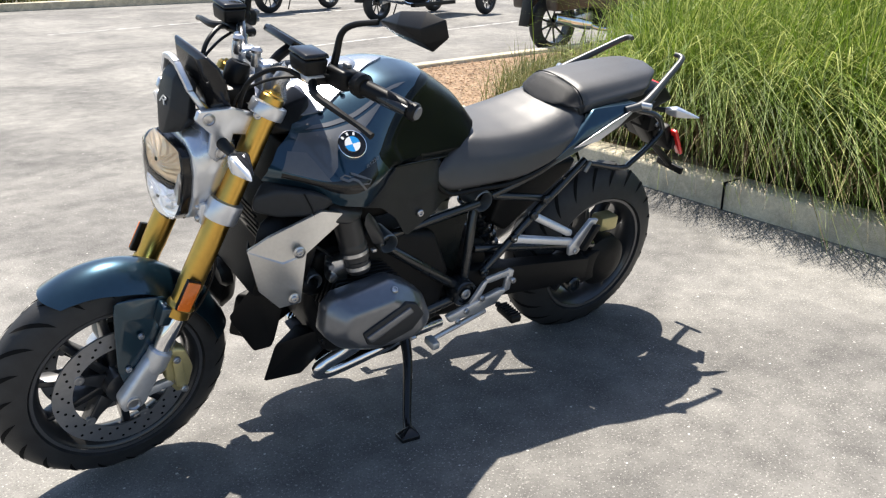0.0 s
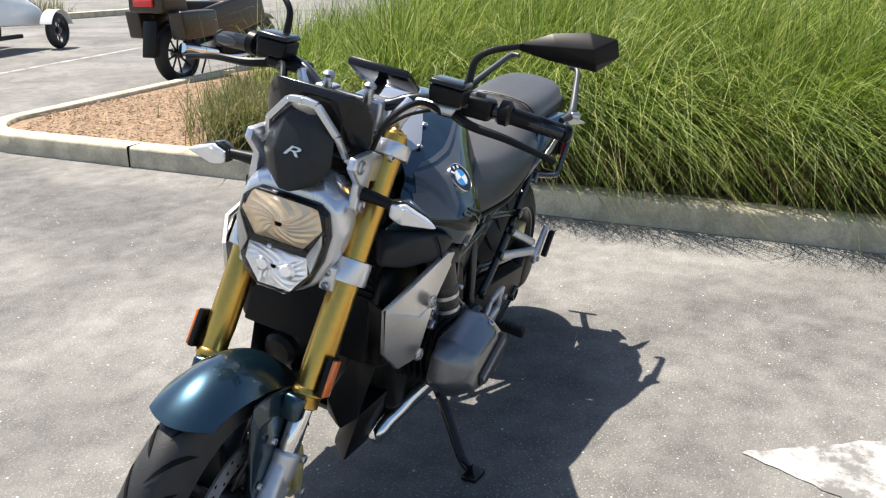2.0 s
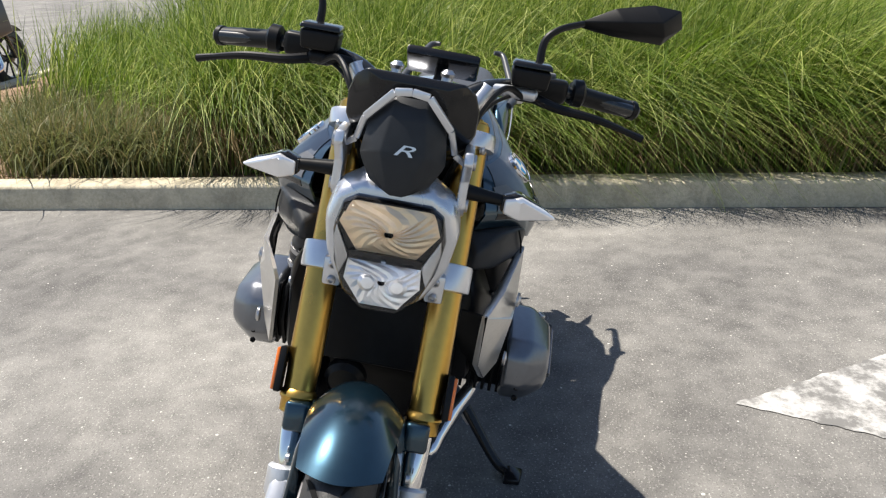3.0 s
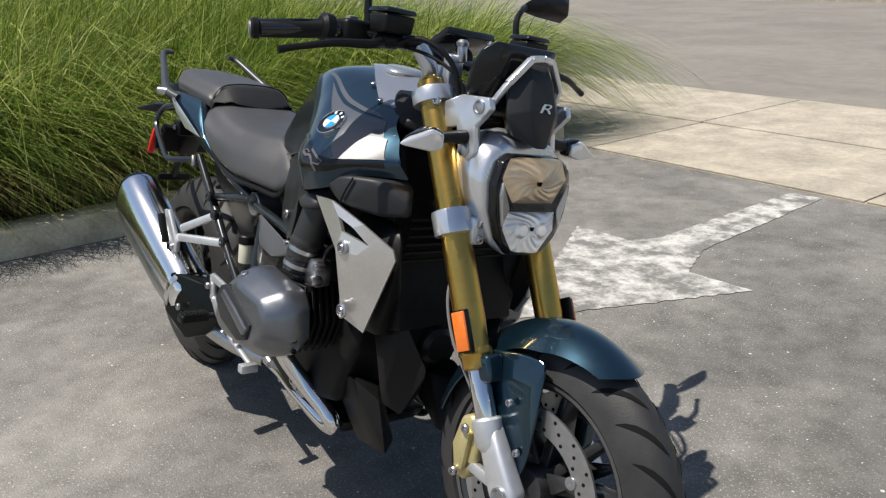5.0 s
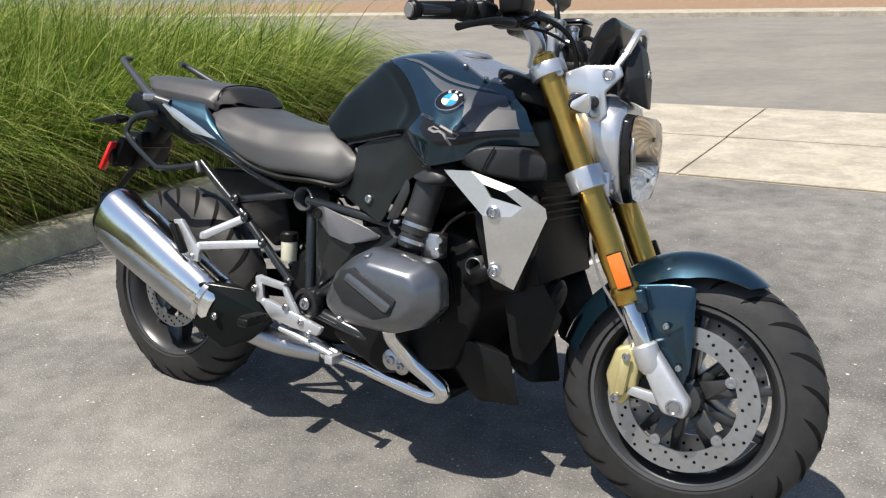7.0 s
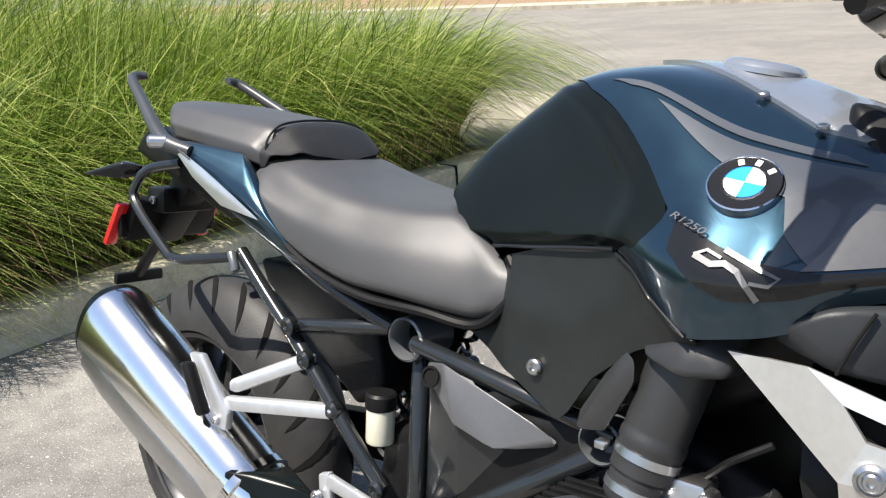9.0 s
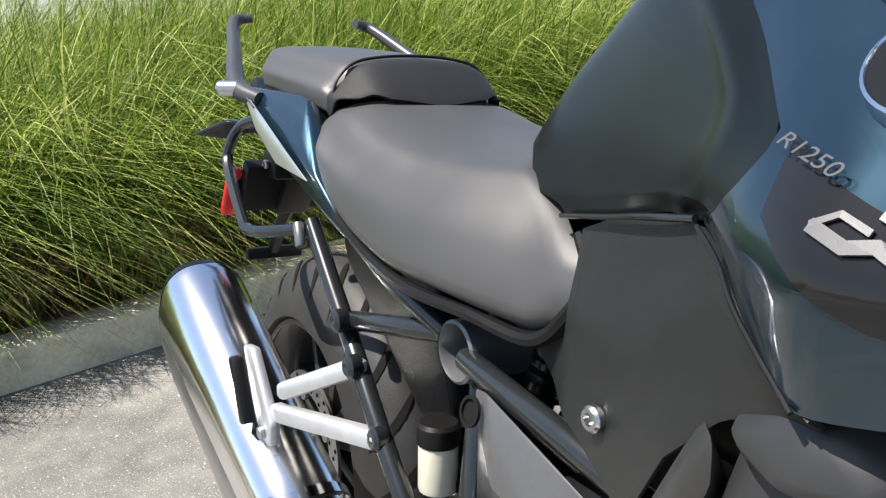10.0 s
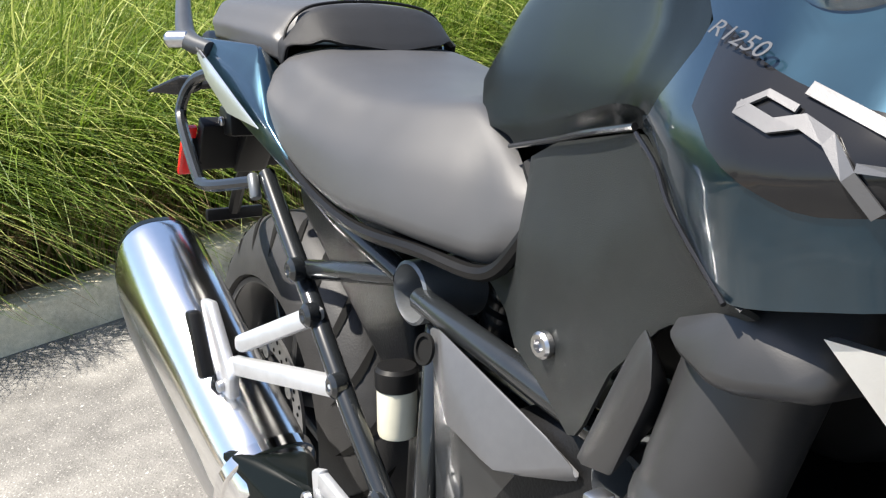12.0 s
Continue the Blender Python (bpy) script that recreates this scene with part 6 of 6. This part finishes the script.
    part("exhaust_header", fe(pipe([(0.935, -0.225, 0.370), (0.915, -0.205, 0.322), (0.945, -0.165, 0.258), (0.990, -0.140, 0.216), (1.016, -0.130, 0.190), (1.004, -0.122, 0.170), (0.950, -0.118, 0.168), (0.81, -0.112, 0.190), (0.72, -0.10, 0.20), (0.60, -0.09, 0.205)], 0.0195, 16, 8)), M["chrome"], bike, "chrome exhaust header pipe", X if s > 0 else None)
part("radiator", box((1.205, 0, 0.60), (0.045, 0.30, 0.26), 0.006, Matrix.Rotation(radians(-14), 4, "Y")), M["engine"], bike, "black radiator core")
for k in range(14):
    part("radiator_fin", box((1.246 - 0.0045 * k + 0.004, 0, 0.70 - 0.0175 * k), (0.006, 0.28, 0.005), 0), M["black"], bike)
part("horn", lathe([(0, 0.02), (0.03, 0.018), (0.04, 0.008), (0.04, -0.01), (0.02, -0.02)], (1.25, -0.05, 0.44), (1, 0, -0.2), 24), M["black"], bike, "black horn")
part("exhaust_link", pipe([(0.62, -0.09, 0.20), (0.52, -0.13, 0.215), (0.44, -0.17, 0.25), (0.36, -0.19, 0.30)], [0.026, 0.03, 0.034, 0.04], 16), M["steel"], bike, "steel exhaust link pipe")

# ---- silencer ----
A, B = Vector((0.345, -0.190, 0.304)), Vector((-0.052, -0.212, 0.522))
ax = (B - A).normalized()
upn = Vector((0, 1, 0)).cross(ax).normalized()
if upn.z < 0:
    upn = -upn
sdn = ax.cross(upn)


def can(rows):
    vs, fs = [], []
    n = 40
    for d, rv, rl, off in rows:
        for k in range(n):
            a = 2 * math.pi * k / n
            c, s = math.cos(a), math.sin(a)
            e = 0.78
            vs.append(A + ax * d + upn * (off + rv * (abs(s) ** e) * (1 if s > 0 else -1)) + sdn * (rl * (abs(c) ** e) * (1 if c > 0 else -1)))
    m = len(rows)
    for j in range(m - 1):
        for k in range(n):
            fs.append((j * n + k, j * n + (k + 1) % n, (j + 1) * n + (k + 1) % n, (j + 1) * n + k))
    fs += [tuple(range(n))[::-1], tuple(range((m - 1) * n, m * n))]
    return vs, fs


DL = (B - A).length
can_ob = part("silencer", can([(-0.01, 0.054, 0.050, 0.0), (0.0, 0.060, 0.056, 0), (0.06, 0.068, 0.060, 0), (0.30, 0.080, 0.064, 0), (DL - 0.02, 0.083, 0.064, 0), (DL, 0.078, 0.060, 0)]), M["satin"], bike, "polished steel exhaust silencer", angle=40)
part("silencer_belly", can([(0.015, 0.046, 0.058, -0.026), (0.10, 0.052, 0.0635, -0.030), (DL - 0.10, 0.055, 0.0655, -0.036), (DL - 0.03, 0.050, 0.062, -0.036)]), M["steel"], can_ob, "satin lower half", angle=40)
part("end_cap", can([(DL - 0.002, 0.079, 0.061, 0), (DL + 0.012, 0.074, 0.056, 0), (DL + 0.014, 0.062, 0.046, 0), (DL - 0.01, 0.056, 0.040, 0)]), M["pad"], can_ob, "dark end cap", angle=40)
part("silencer_band", join(can([(0.02, 0.0655, 0.0605, 0), (0.022, 0.068, 0.063, 0), (0.036, 0.069, 0.063, 0), (0.038, 0.066, 0.061, 0)])), M["chrome"], can_ob, "", angle=40)
part("heat_shield", hull([(0.375, -0.215, 0.372), (0.325, -0.245, 0.372), (0.300, -0.248, 0.255), (0.395, -0.225, 0.198), (0.470, -0.200, 0.228), (0.535, -0.185, 0.285), (0.455, -0.19, 0.362), (0.36, -0.15, 0.36), (0.5, -0.14, 0.28), (0.38, -0.15, 0.20)], 0.012, 3), M["pad"], bike, "dark exhaust heat shield")
part("shield_screw", bolt((0.382, -0.240, 0.287), (-0.1, -1, 0.1), 0.010, 0.007), M["steel"], bike)

# ---- foot controls ----
for s in (-1, 1):
    def ff(sh):
        return sh if s < 0 else mirror(sh)
    HM = Matrix.Translation((0.010, 0.038 * s, 0.008))
    hg = part("footrest_hanger", ff(join(hull([(0.475 + dx, -0.165 + dy, 0.395 + dz) for dx, dz in ((0, 0.0), (0.022, 0.008), (0.03, -0.07), (0.005, -0.065)) for dy in (0, 0.012)], 0.004),
              hull([(0.490 + dx, -0.165 + dy, 0.400 + dz) for dx, dz in ((0, 0.0), (0.0, -0.022), (0.075, -0.03), (0.085, -0.012)) for dy in (0, 0.012)], 0.004),
              hull([(0.560 + dx, -0.165 + dy, 0.375 + dz) for dx, dz in ((0, 0.012), (0.022, 0.002), (0.075, -0.075), (0.045, -0.085)) for dy in (0, 0.012)], 0.004),
              hull([(0.500 + dx, -0.165 + dy, 0.330 + dz) for dx, dz in ((-0.005, 0.005), (0.02, 0.012), (0.13, -0.025), (0.20, -0.035), (0.185, -0.058), (0.10, -0.05), (0.03, -0.035)) for dy in (-0.004, 0.014)], 0.005),
              rod((0.50, -0.16, 0.335), (0.56, -0.15, 0.285), 0.010))), M["alu"], bike, "silver forged footrest hanger", HM)
    for x, z in ((0.480, 0.365), (0.635, 0.300), (0.585, 0.330), (0.66, 0.272)):
        part("hanger_bolt", ff(bolt((x, -0.169, z), (0, -1, 0), 0.009, 0.007)), M["steel"], hg, "", HM)
    part("footrest", ff(join(hull([(0.525 + dx, y, 0.297 + dz) for y, k in ((-0.185, 0.9), (-0.262, 1.0)) for dx in (-0.018 * k, 0.018 * k) for dz in (-0.012 * k, 0.010 * k)], 0.006, 3), *[box((0.525, -0.192 - 0.010 * q, 0.308), (0.034, 0.005, 0.006), 0.001) for q in range(7)], rod((0.525, -0.17, 0.296), (0.525, -0.19, 0.297), 0.009))), M["black"], hg, "ribbed black rubber footrest", HM)
    part("foot_lever", ff(join(pipe([(0.560, -0.185, 0.275), (0.64, -0.195, 0.262), (0.72, -0.20, 0.245), (0.755, -0.20, 0.235)], [0.009, 0.008, 0.007, 0.007], 10), rod((0.752, -0.19, 0.236), (0.752, -0.225, 0.236), 0.010), hull([(0.755 + dx, y, 0.236 + dz) for y in (-0.19, -0.235) for dx in (-0.012, 0.012) for dz in (-0.01, 0.012)], 0.004))), M["alu"], bike, "silver foot lever")
    def bar_of(a, b, h, w):
        return hull([Vector(p) + Vector((dx, dy, dz)) for p in (a, b) for dx in (-h, h) for dy in (-w, w) for dz in (-h, h)], 0.004)
    ph = part("passenger_hanger", ff(join(bar_of((0.415, -0.158, 0.546), (0.300, -0.205, 0.488), 0.0085, 0.007), bar_of((0.475, -0.162, 0.482), (0.300, -0.212, 0.462), 0.0095, 0.007), hull([(0.215 + dx, -0.218 + dy, 0.524 + dz) for dx, dz in ((-0.010, 0.0), (0.022, 0.004), (0.090, -0.075), (0.085, -0.105), (0.050, -0.105), (0.035, -0.06)) for dy in (-0.007, 0.007)], 0.004))), M["alu"], bike, "silver passenger footrest hanger")
    part("passenger_footrest", ff(hull([(0.220 + dx, -0.236 + dy, 0.514 + dz) for dx, dz in ((-0.008, 0.0), (0.014, 0.004), (0.055, -0.070), (0.036, -0.078)) for dy in (-0.012, 0.006)], 0.005)), M["black"], ph, "folded black passenger footrest")
    part("hanger_bolt", ff(bolt((0.280, -0.226, 0.432), (0, -1, 0), 0.008, 0.006)), M["steel"], ph)

# ---- rear drive ----
sw = part("swingarm", join(hull([(0.62, 0.10, 0.40), (0.62, 0.15, 0.40), (0.62, 0.15, 0.30), (0.62, 0.10, 0.30), (0.30, 0.105, 0.36), (0.30, 0.150, 0.35), (0.30, 0.150, 0.265), (0.30, 0.105, 0.27), (0.12, 0.105, 0.335), (0.12, 0.145, 0.33), (0.12, 0.145, 0.26), (0.12, 0.105, 0.26)], 0.015, 3), hull([(0.60, -0.02, 0.40), (0.60, -0.02, 0.32), (0.60, 0.10, 0.40), (0.60, 0.10, 0.32), (0.42, 0.11, 0.36), (0.42, 0.11, 0.30), (0.42, 0.04, 0.36), (0.42, 0.04, 0.30)], 0.015)), M["engine"], bike, "black single-sided swingarm with shaft drive")
part("final_drive", join(lathe([(0.05, 0), (0.085, 0.004), (0.092, 0.02), (0.088, 0.05), (0.06, 0.068), (0.03, 0.072), (0, 0.072)], (0.022, 0.068, 0.285), (0, 1, 0), 36), hull([(0.15, 0.10, 0.33), (0.15, 0.145, 0.33), (0.15, 0.10, 0.23), (0.15, 0.145, 0.23), (0.03, 0.09, 0.35), (0.03, 0.13, 0.35), (0.03, 0.09, 0.24), (0.03, 0.13, 0.24)], 0.012)), M["engine"], sw, "round black final drive housing")
part("drive_joint", lathe([(0.020, 0), (0.027, 0.004), (0.027, 0.045), (0.022, 0.05), (0.018, 0.05), (0.016, 0.04), (0, 0.04)], (0.168, 0.105, 0.245), (0, 1, 0), 24), M["frame"], sw)
part("torque_arm", rod((0.10, 0.128, 0.37), (0.58, 0.12, 0.45), 0.012, 12), M["frame"], sw)
part("rear_caliper", join(hull([(-0.02 + dx, 0.045 + dy, 0.395 + dz) for dx in (-0.035, 0.04) for dy in (-0.02, 0.035) for dz in (-0.025, 0.025)], 0.008)), M["gold_pale"], bike, "pale gold rear caliper")
shock = part("shock_absorber", rod((0.43, 0.02, 0.34), (0.57, 0.02, 0.65), 0.024, 16), M["frame"], bike, "black shock absorber")
for k in range(10):
    part("spring_coil", lathe([(0.036, -0.004), (0.042, 0), (0.036, 0.004), (0.030, 0)], Vector((0.44, 0.02, 0.36)) + Vector((0.12, 0, 0.26)) * (k / 9), (0.42, 0, 0.9), 22, closed=True), M["frame"], shock)
part("brake_linkage", rod((0.52, -0.10, 0.26), (0.70, -0.12, 0.215), 0.014), M["steel"], bike, "steel brake linkage")
for x, z, r in ((0.885, 0.245, 0.026), (0.915, 0.235, 0.022)):
    part("engine_boss", lathe([(r, 0), (r, 0.03), (r * 0.7, 0.034), (0, 0.034)], (x, -0.125, z), (0, -1, 0), 20), M["steel"], bike)
for x, z, r in ((0.885, 0.245, 0.012), (0.915, 0.235, 0.009)):
    part("engine_bolt", bolt((x, -0.159, z), (0, -1, 0), r, 0.008), M["steel"], bike)

# side stand
stand = part("side_stand", join(pipe([(0.80, 0.135, 0.235), (0.815, 0.19, 0.18), (0.865, 0.285, 0.075), (0.883, 0.325, 0.056)], [0.016, 0.014, 0.012, 0.012], 12), hull([(0.79 + dx, 0.10 + dy, 0.235 + dz) for dx in (-0.03, 0.03) for dy in (0, 0.045) for dz in (-0.025, 0.03)], 0.006)), M["gloss"], bike, "black side stand")
foot_n = Vector((0.01756, -0.18100, 0.98333))
FP = Vector((0.888, 0.335, 0.0))
FP.z = -(foot_n.x * FP.x + foot_n.y * FP.y) / foot_n.z
part("stand_foot", hull([FP + Vector((dx, dy, 0)) + foot_n * h - Vector((0, 0, (foot_n.x * dx + foot_n.y * dy) / foot_n.z)) for h in (0.001, 0.014) for dx, dy in ((-0.03, -0.02), (0.03, -0.02), (0.032, 0.02), (-0.02, 0.028))] + [FP + Vector((-0.008, -0.01, 0.03))], 0.003), M["gloss"], stand)
part("stand_spring", pipe([(0.785, 0.14, 0.24), (0.80, 0.175, 0.17), (0.812, 0.21, 0.13)], 0.007, 8), M["steel"], stand)


# ---- parked motorcycles across the lot ----
def parked(name, at, heading, paint, label, r=0.31, box_mat=None, trike=False, plate_box=False):
    root = empty(name, Matrix.Translation(at) @ Matrix.Rotation(math.atan2(heading[1], heading[0]), 4, "Z"), label, "motorcycle", "parked motorcycles")
    L = 1.52 if not trike else 2.2

    def wh(c, rr, w, nm):
        hubp = part(nm, lathe([(0.02, -0.06), (0.05, -0.05), (0.05, 0.05), (0.02, 0.06)], c, (0, 1, 0), 18), M["rim"], root)
        part("tyre", tyre_shape(Vector(c), rr, w, rr * 0.70), M["tyre"], hubp, angle=60)
        part("rim", lathe([(rr * 0.71, -w * 0.33), (rr * 0.71, w * 0.33), (rr * 0.65, w * 0.3), (rr * 0.65, -w * 0.3)], c, (0, 1, 0), 36, closed=True), M["rim"], hubp)
        for i in range(9):
            a = 2 * math.pi * i / 9
            d = Vector((math.cos(a), 0, math.sin(a)))
            part("spoke", rod(Vector(c) + d * 0.04, Vector(c) + d * rr * 0.67, 0.012, 6), M["rim"], hubp)
    wh((0, 0, r), r, 0.19, "rear_wheel")
    if trike:
        part("nose_fairing", hull([(0.7, y, z) for y in (-0.3, 0.3) for z in (0.42, 0.85)] + [(2.3, y, z) for y in (-0.35, 0.35) for z in (0.35, 0.60)] + [(1.7, y, 0.95) for y in (-0.25, 0.25)], 0.05, 3), paint, root)
        part("side_step", box((1.05, -0.34, 0.24), (1.1, 0.1, 0.06), 0.01), M["black"], root)
    if trike:
        for s in (-1, 1):
            wh((L, s * 0.60, 0.28), 0.28, 0.17, "front_wheel")
            part("wheel_guard", shell(grid([[(L + 0.33 * math.cos(radians(a)), s * 0.60 + u, 0.28 + 0.33 * math.sin(radians(a))) for u in (-0.1, -0.05, 0, 0.05, 0.1)] for a in range(15, 171, 12)]), 0.006), M["white"], root)
    else:
        wh((L, 0, r), r, 0.12, "front_wheel")
        for s in (-1, 1):
            part("fork_leg", rod((L, s * 0.09, r), (L - 0.28, s * 0.09, 0.98), 0.026, 12), M["frame"], root)
        part("front_mudguard", shell(grid([[(L + (r + 0.03) * math.cos(radians(a)), u, r + (r + 0.03) * math.sin(radians(a))) for u in (-0.07, -0.04, 0, 0.04, 0.07)] for a in range(50, 160, 11)]), 0.004), paint, root)
    part("engine", hull([(x, y, z) for x, z in ((0.52, 0.26), (0.52, 0.58), (1.02, 0.62), (1.12, 0.36), (0.95, 0.22)) for y in (-0.2, 0.2)], 0.03, 3), M["engine"], root)
    part("exhaust", join(pipe([(1.05, -0.2, 0.42), (1.0, -0.24, 0.26), (0.6, -0.22, 0.25), (0.3, -0.24, 0.32)], 0.025, 10), rod((0.35, -0.25, 0.31), (-0.2, -0.27, 0.42), 0.06, 18)), M["chrome"], root)
    part("swingarm", hull([(x, y, z) for x, z in ((0.0, r - 0.03), (0.0, r + 0.04), (0.55, 0.46), (0.55, 0.36)) for y in (-0.12, 0.12)], 0.012), M["alu"], root)
    part("tank", hull([(0.72, y, z) for y in (-0.12, 0.12) for z in (0.70, 0.92)] + [(1.22, y, z) for y in (-0.2, 0.2) for z in (0.72, 0.98)] + [(1.0, y, 1.06) for y in (-0.1, 0.1)], 0.04, 3), paint, root)
    part("seat", hull([(x, y, z) for x, z in ((0.78, 0.86), (0.4, 0.82), (-0.15, 0.90), (-0.15, 0.82), (0.4, 0.72), (0.78, 0.74)) for y in (-0.14, 0.14)], 0.03, 3), M["seat_dark"], root)
    part("side_fairing", hull([(0.6, y, 0.45) for y in (-0.22, 0.22)] + [(1.35, y, 0.62) for y in (-0.25, 0.25)] + [(1.3, y, 0.98) for y in (-0.22, 0.22)] + [(0.3, y, 0.80) for y in (-0.18, 0.18)] + [(0.05, y, 0.62) for y in (-0.16, 0.16)], 0.03, 3), paint, root)
    part("tail_case", hull([(x, y, z) for x, z in ((-0.42, 0.78), (-0.40, 1.12), (-0.05, 1.12), (0.0, 0.76)) for y in (-0.24, 0.24)], 0.04, 3), box_mat or M["black"], root)
    for s in (-1, 1):
        part("pannier", hull([(x, s * y, z) for x, z in ((-0.28, 0.50), (-0.32, 0.80), (0.25, 0.80), (0.28, 0.52)) for y in (0.2, 0.4)], 0.03, 3), box_mat or M["black"], root)
    part("mud_flap", hull([(-0.36, y, 0.70) for y in (-0.1, 0.1)] + [(-0.44, y, 0.32) for y in (-0.09, 0.09)] + [(-0.38, y, 0.34) for y in (-0.09, 0.09)], 0.008), M["black"], root)
    part("tail_lamp", box((-0.43, 0, 0.88), (0.03, 0.26, 0.07), 0.008), M["red"], root)
    part("handlebar", pipe([(L - 0.45, -0.40, 1.12), (L - 0.32, -0.2, 1.10), (L - 0.30, 0.2, 1.10), (L - 0.45, 0.40, 1.12)], 0.014, 10), M["black"], root)
    part("side_stand", rod((0.7, 0.16, 0.30), (0.76, 0.34, 0.012), 0.012, 8), M["black"], root)
    return root


M["bronze"] = mat("dark_bronze_paint", (0.030, 0.020, 0.014), 0.42, 0.2, 0.15, 20, coat=0.4)
M["wine"] = mat("dark_red_paint", (0.20, 0.012, 0.018), 0.3, 0.2, 0.1, 20, coat=0.5)
parked("parked_adventure_motorcycle", (-4.85, -5.55, 0), (-0.995, 0.02), M["bronze"], "dark bronze adventure motorcycle with panniers parked on asphalt", 0.33, M["bronze"])
parked("parked_trike", (-5.22, -10.22, 0), (-0.955, -0.295), M["white"], "white three-wheeled motorcycle with a dark tail case", 0.30, M["black"], trike=True)
parked("parked_red_motorcycle", (-4.5, -12.9, 0), (-0.955, -0.295), M["wine"], "dark red motorcycle parked beyond the white one", 0.32)
# far planted strip along the lot
tagged(new("kerb_far", mesh_of("kerb_far", *box((-3.0, -16.5, 0.07), (26, 0.3, 0.16), 0.015), M["kerb"], False)), "pale kerb of a far planted strip", "kerb", "", "structure")
bf = np.stack([rng.uniform(-14, 8, 9000), rng.uniform(-19.5, -16.8, 9000), np.full(9000, 0.05)], 1)
v, f = blades(bf, np.full(len(bf), 0.6), np.zeros((len(bf), 2)), 0.014, 4)
tagged(new("far_grass", np_mesh("far_grass", v, f, M["shrub"])), "dry green planting on a far strip of the lot", "grass", "", "stuff")
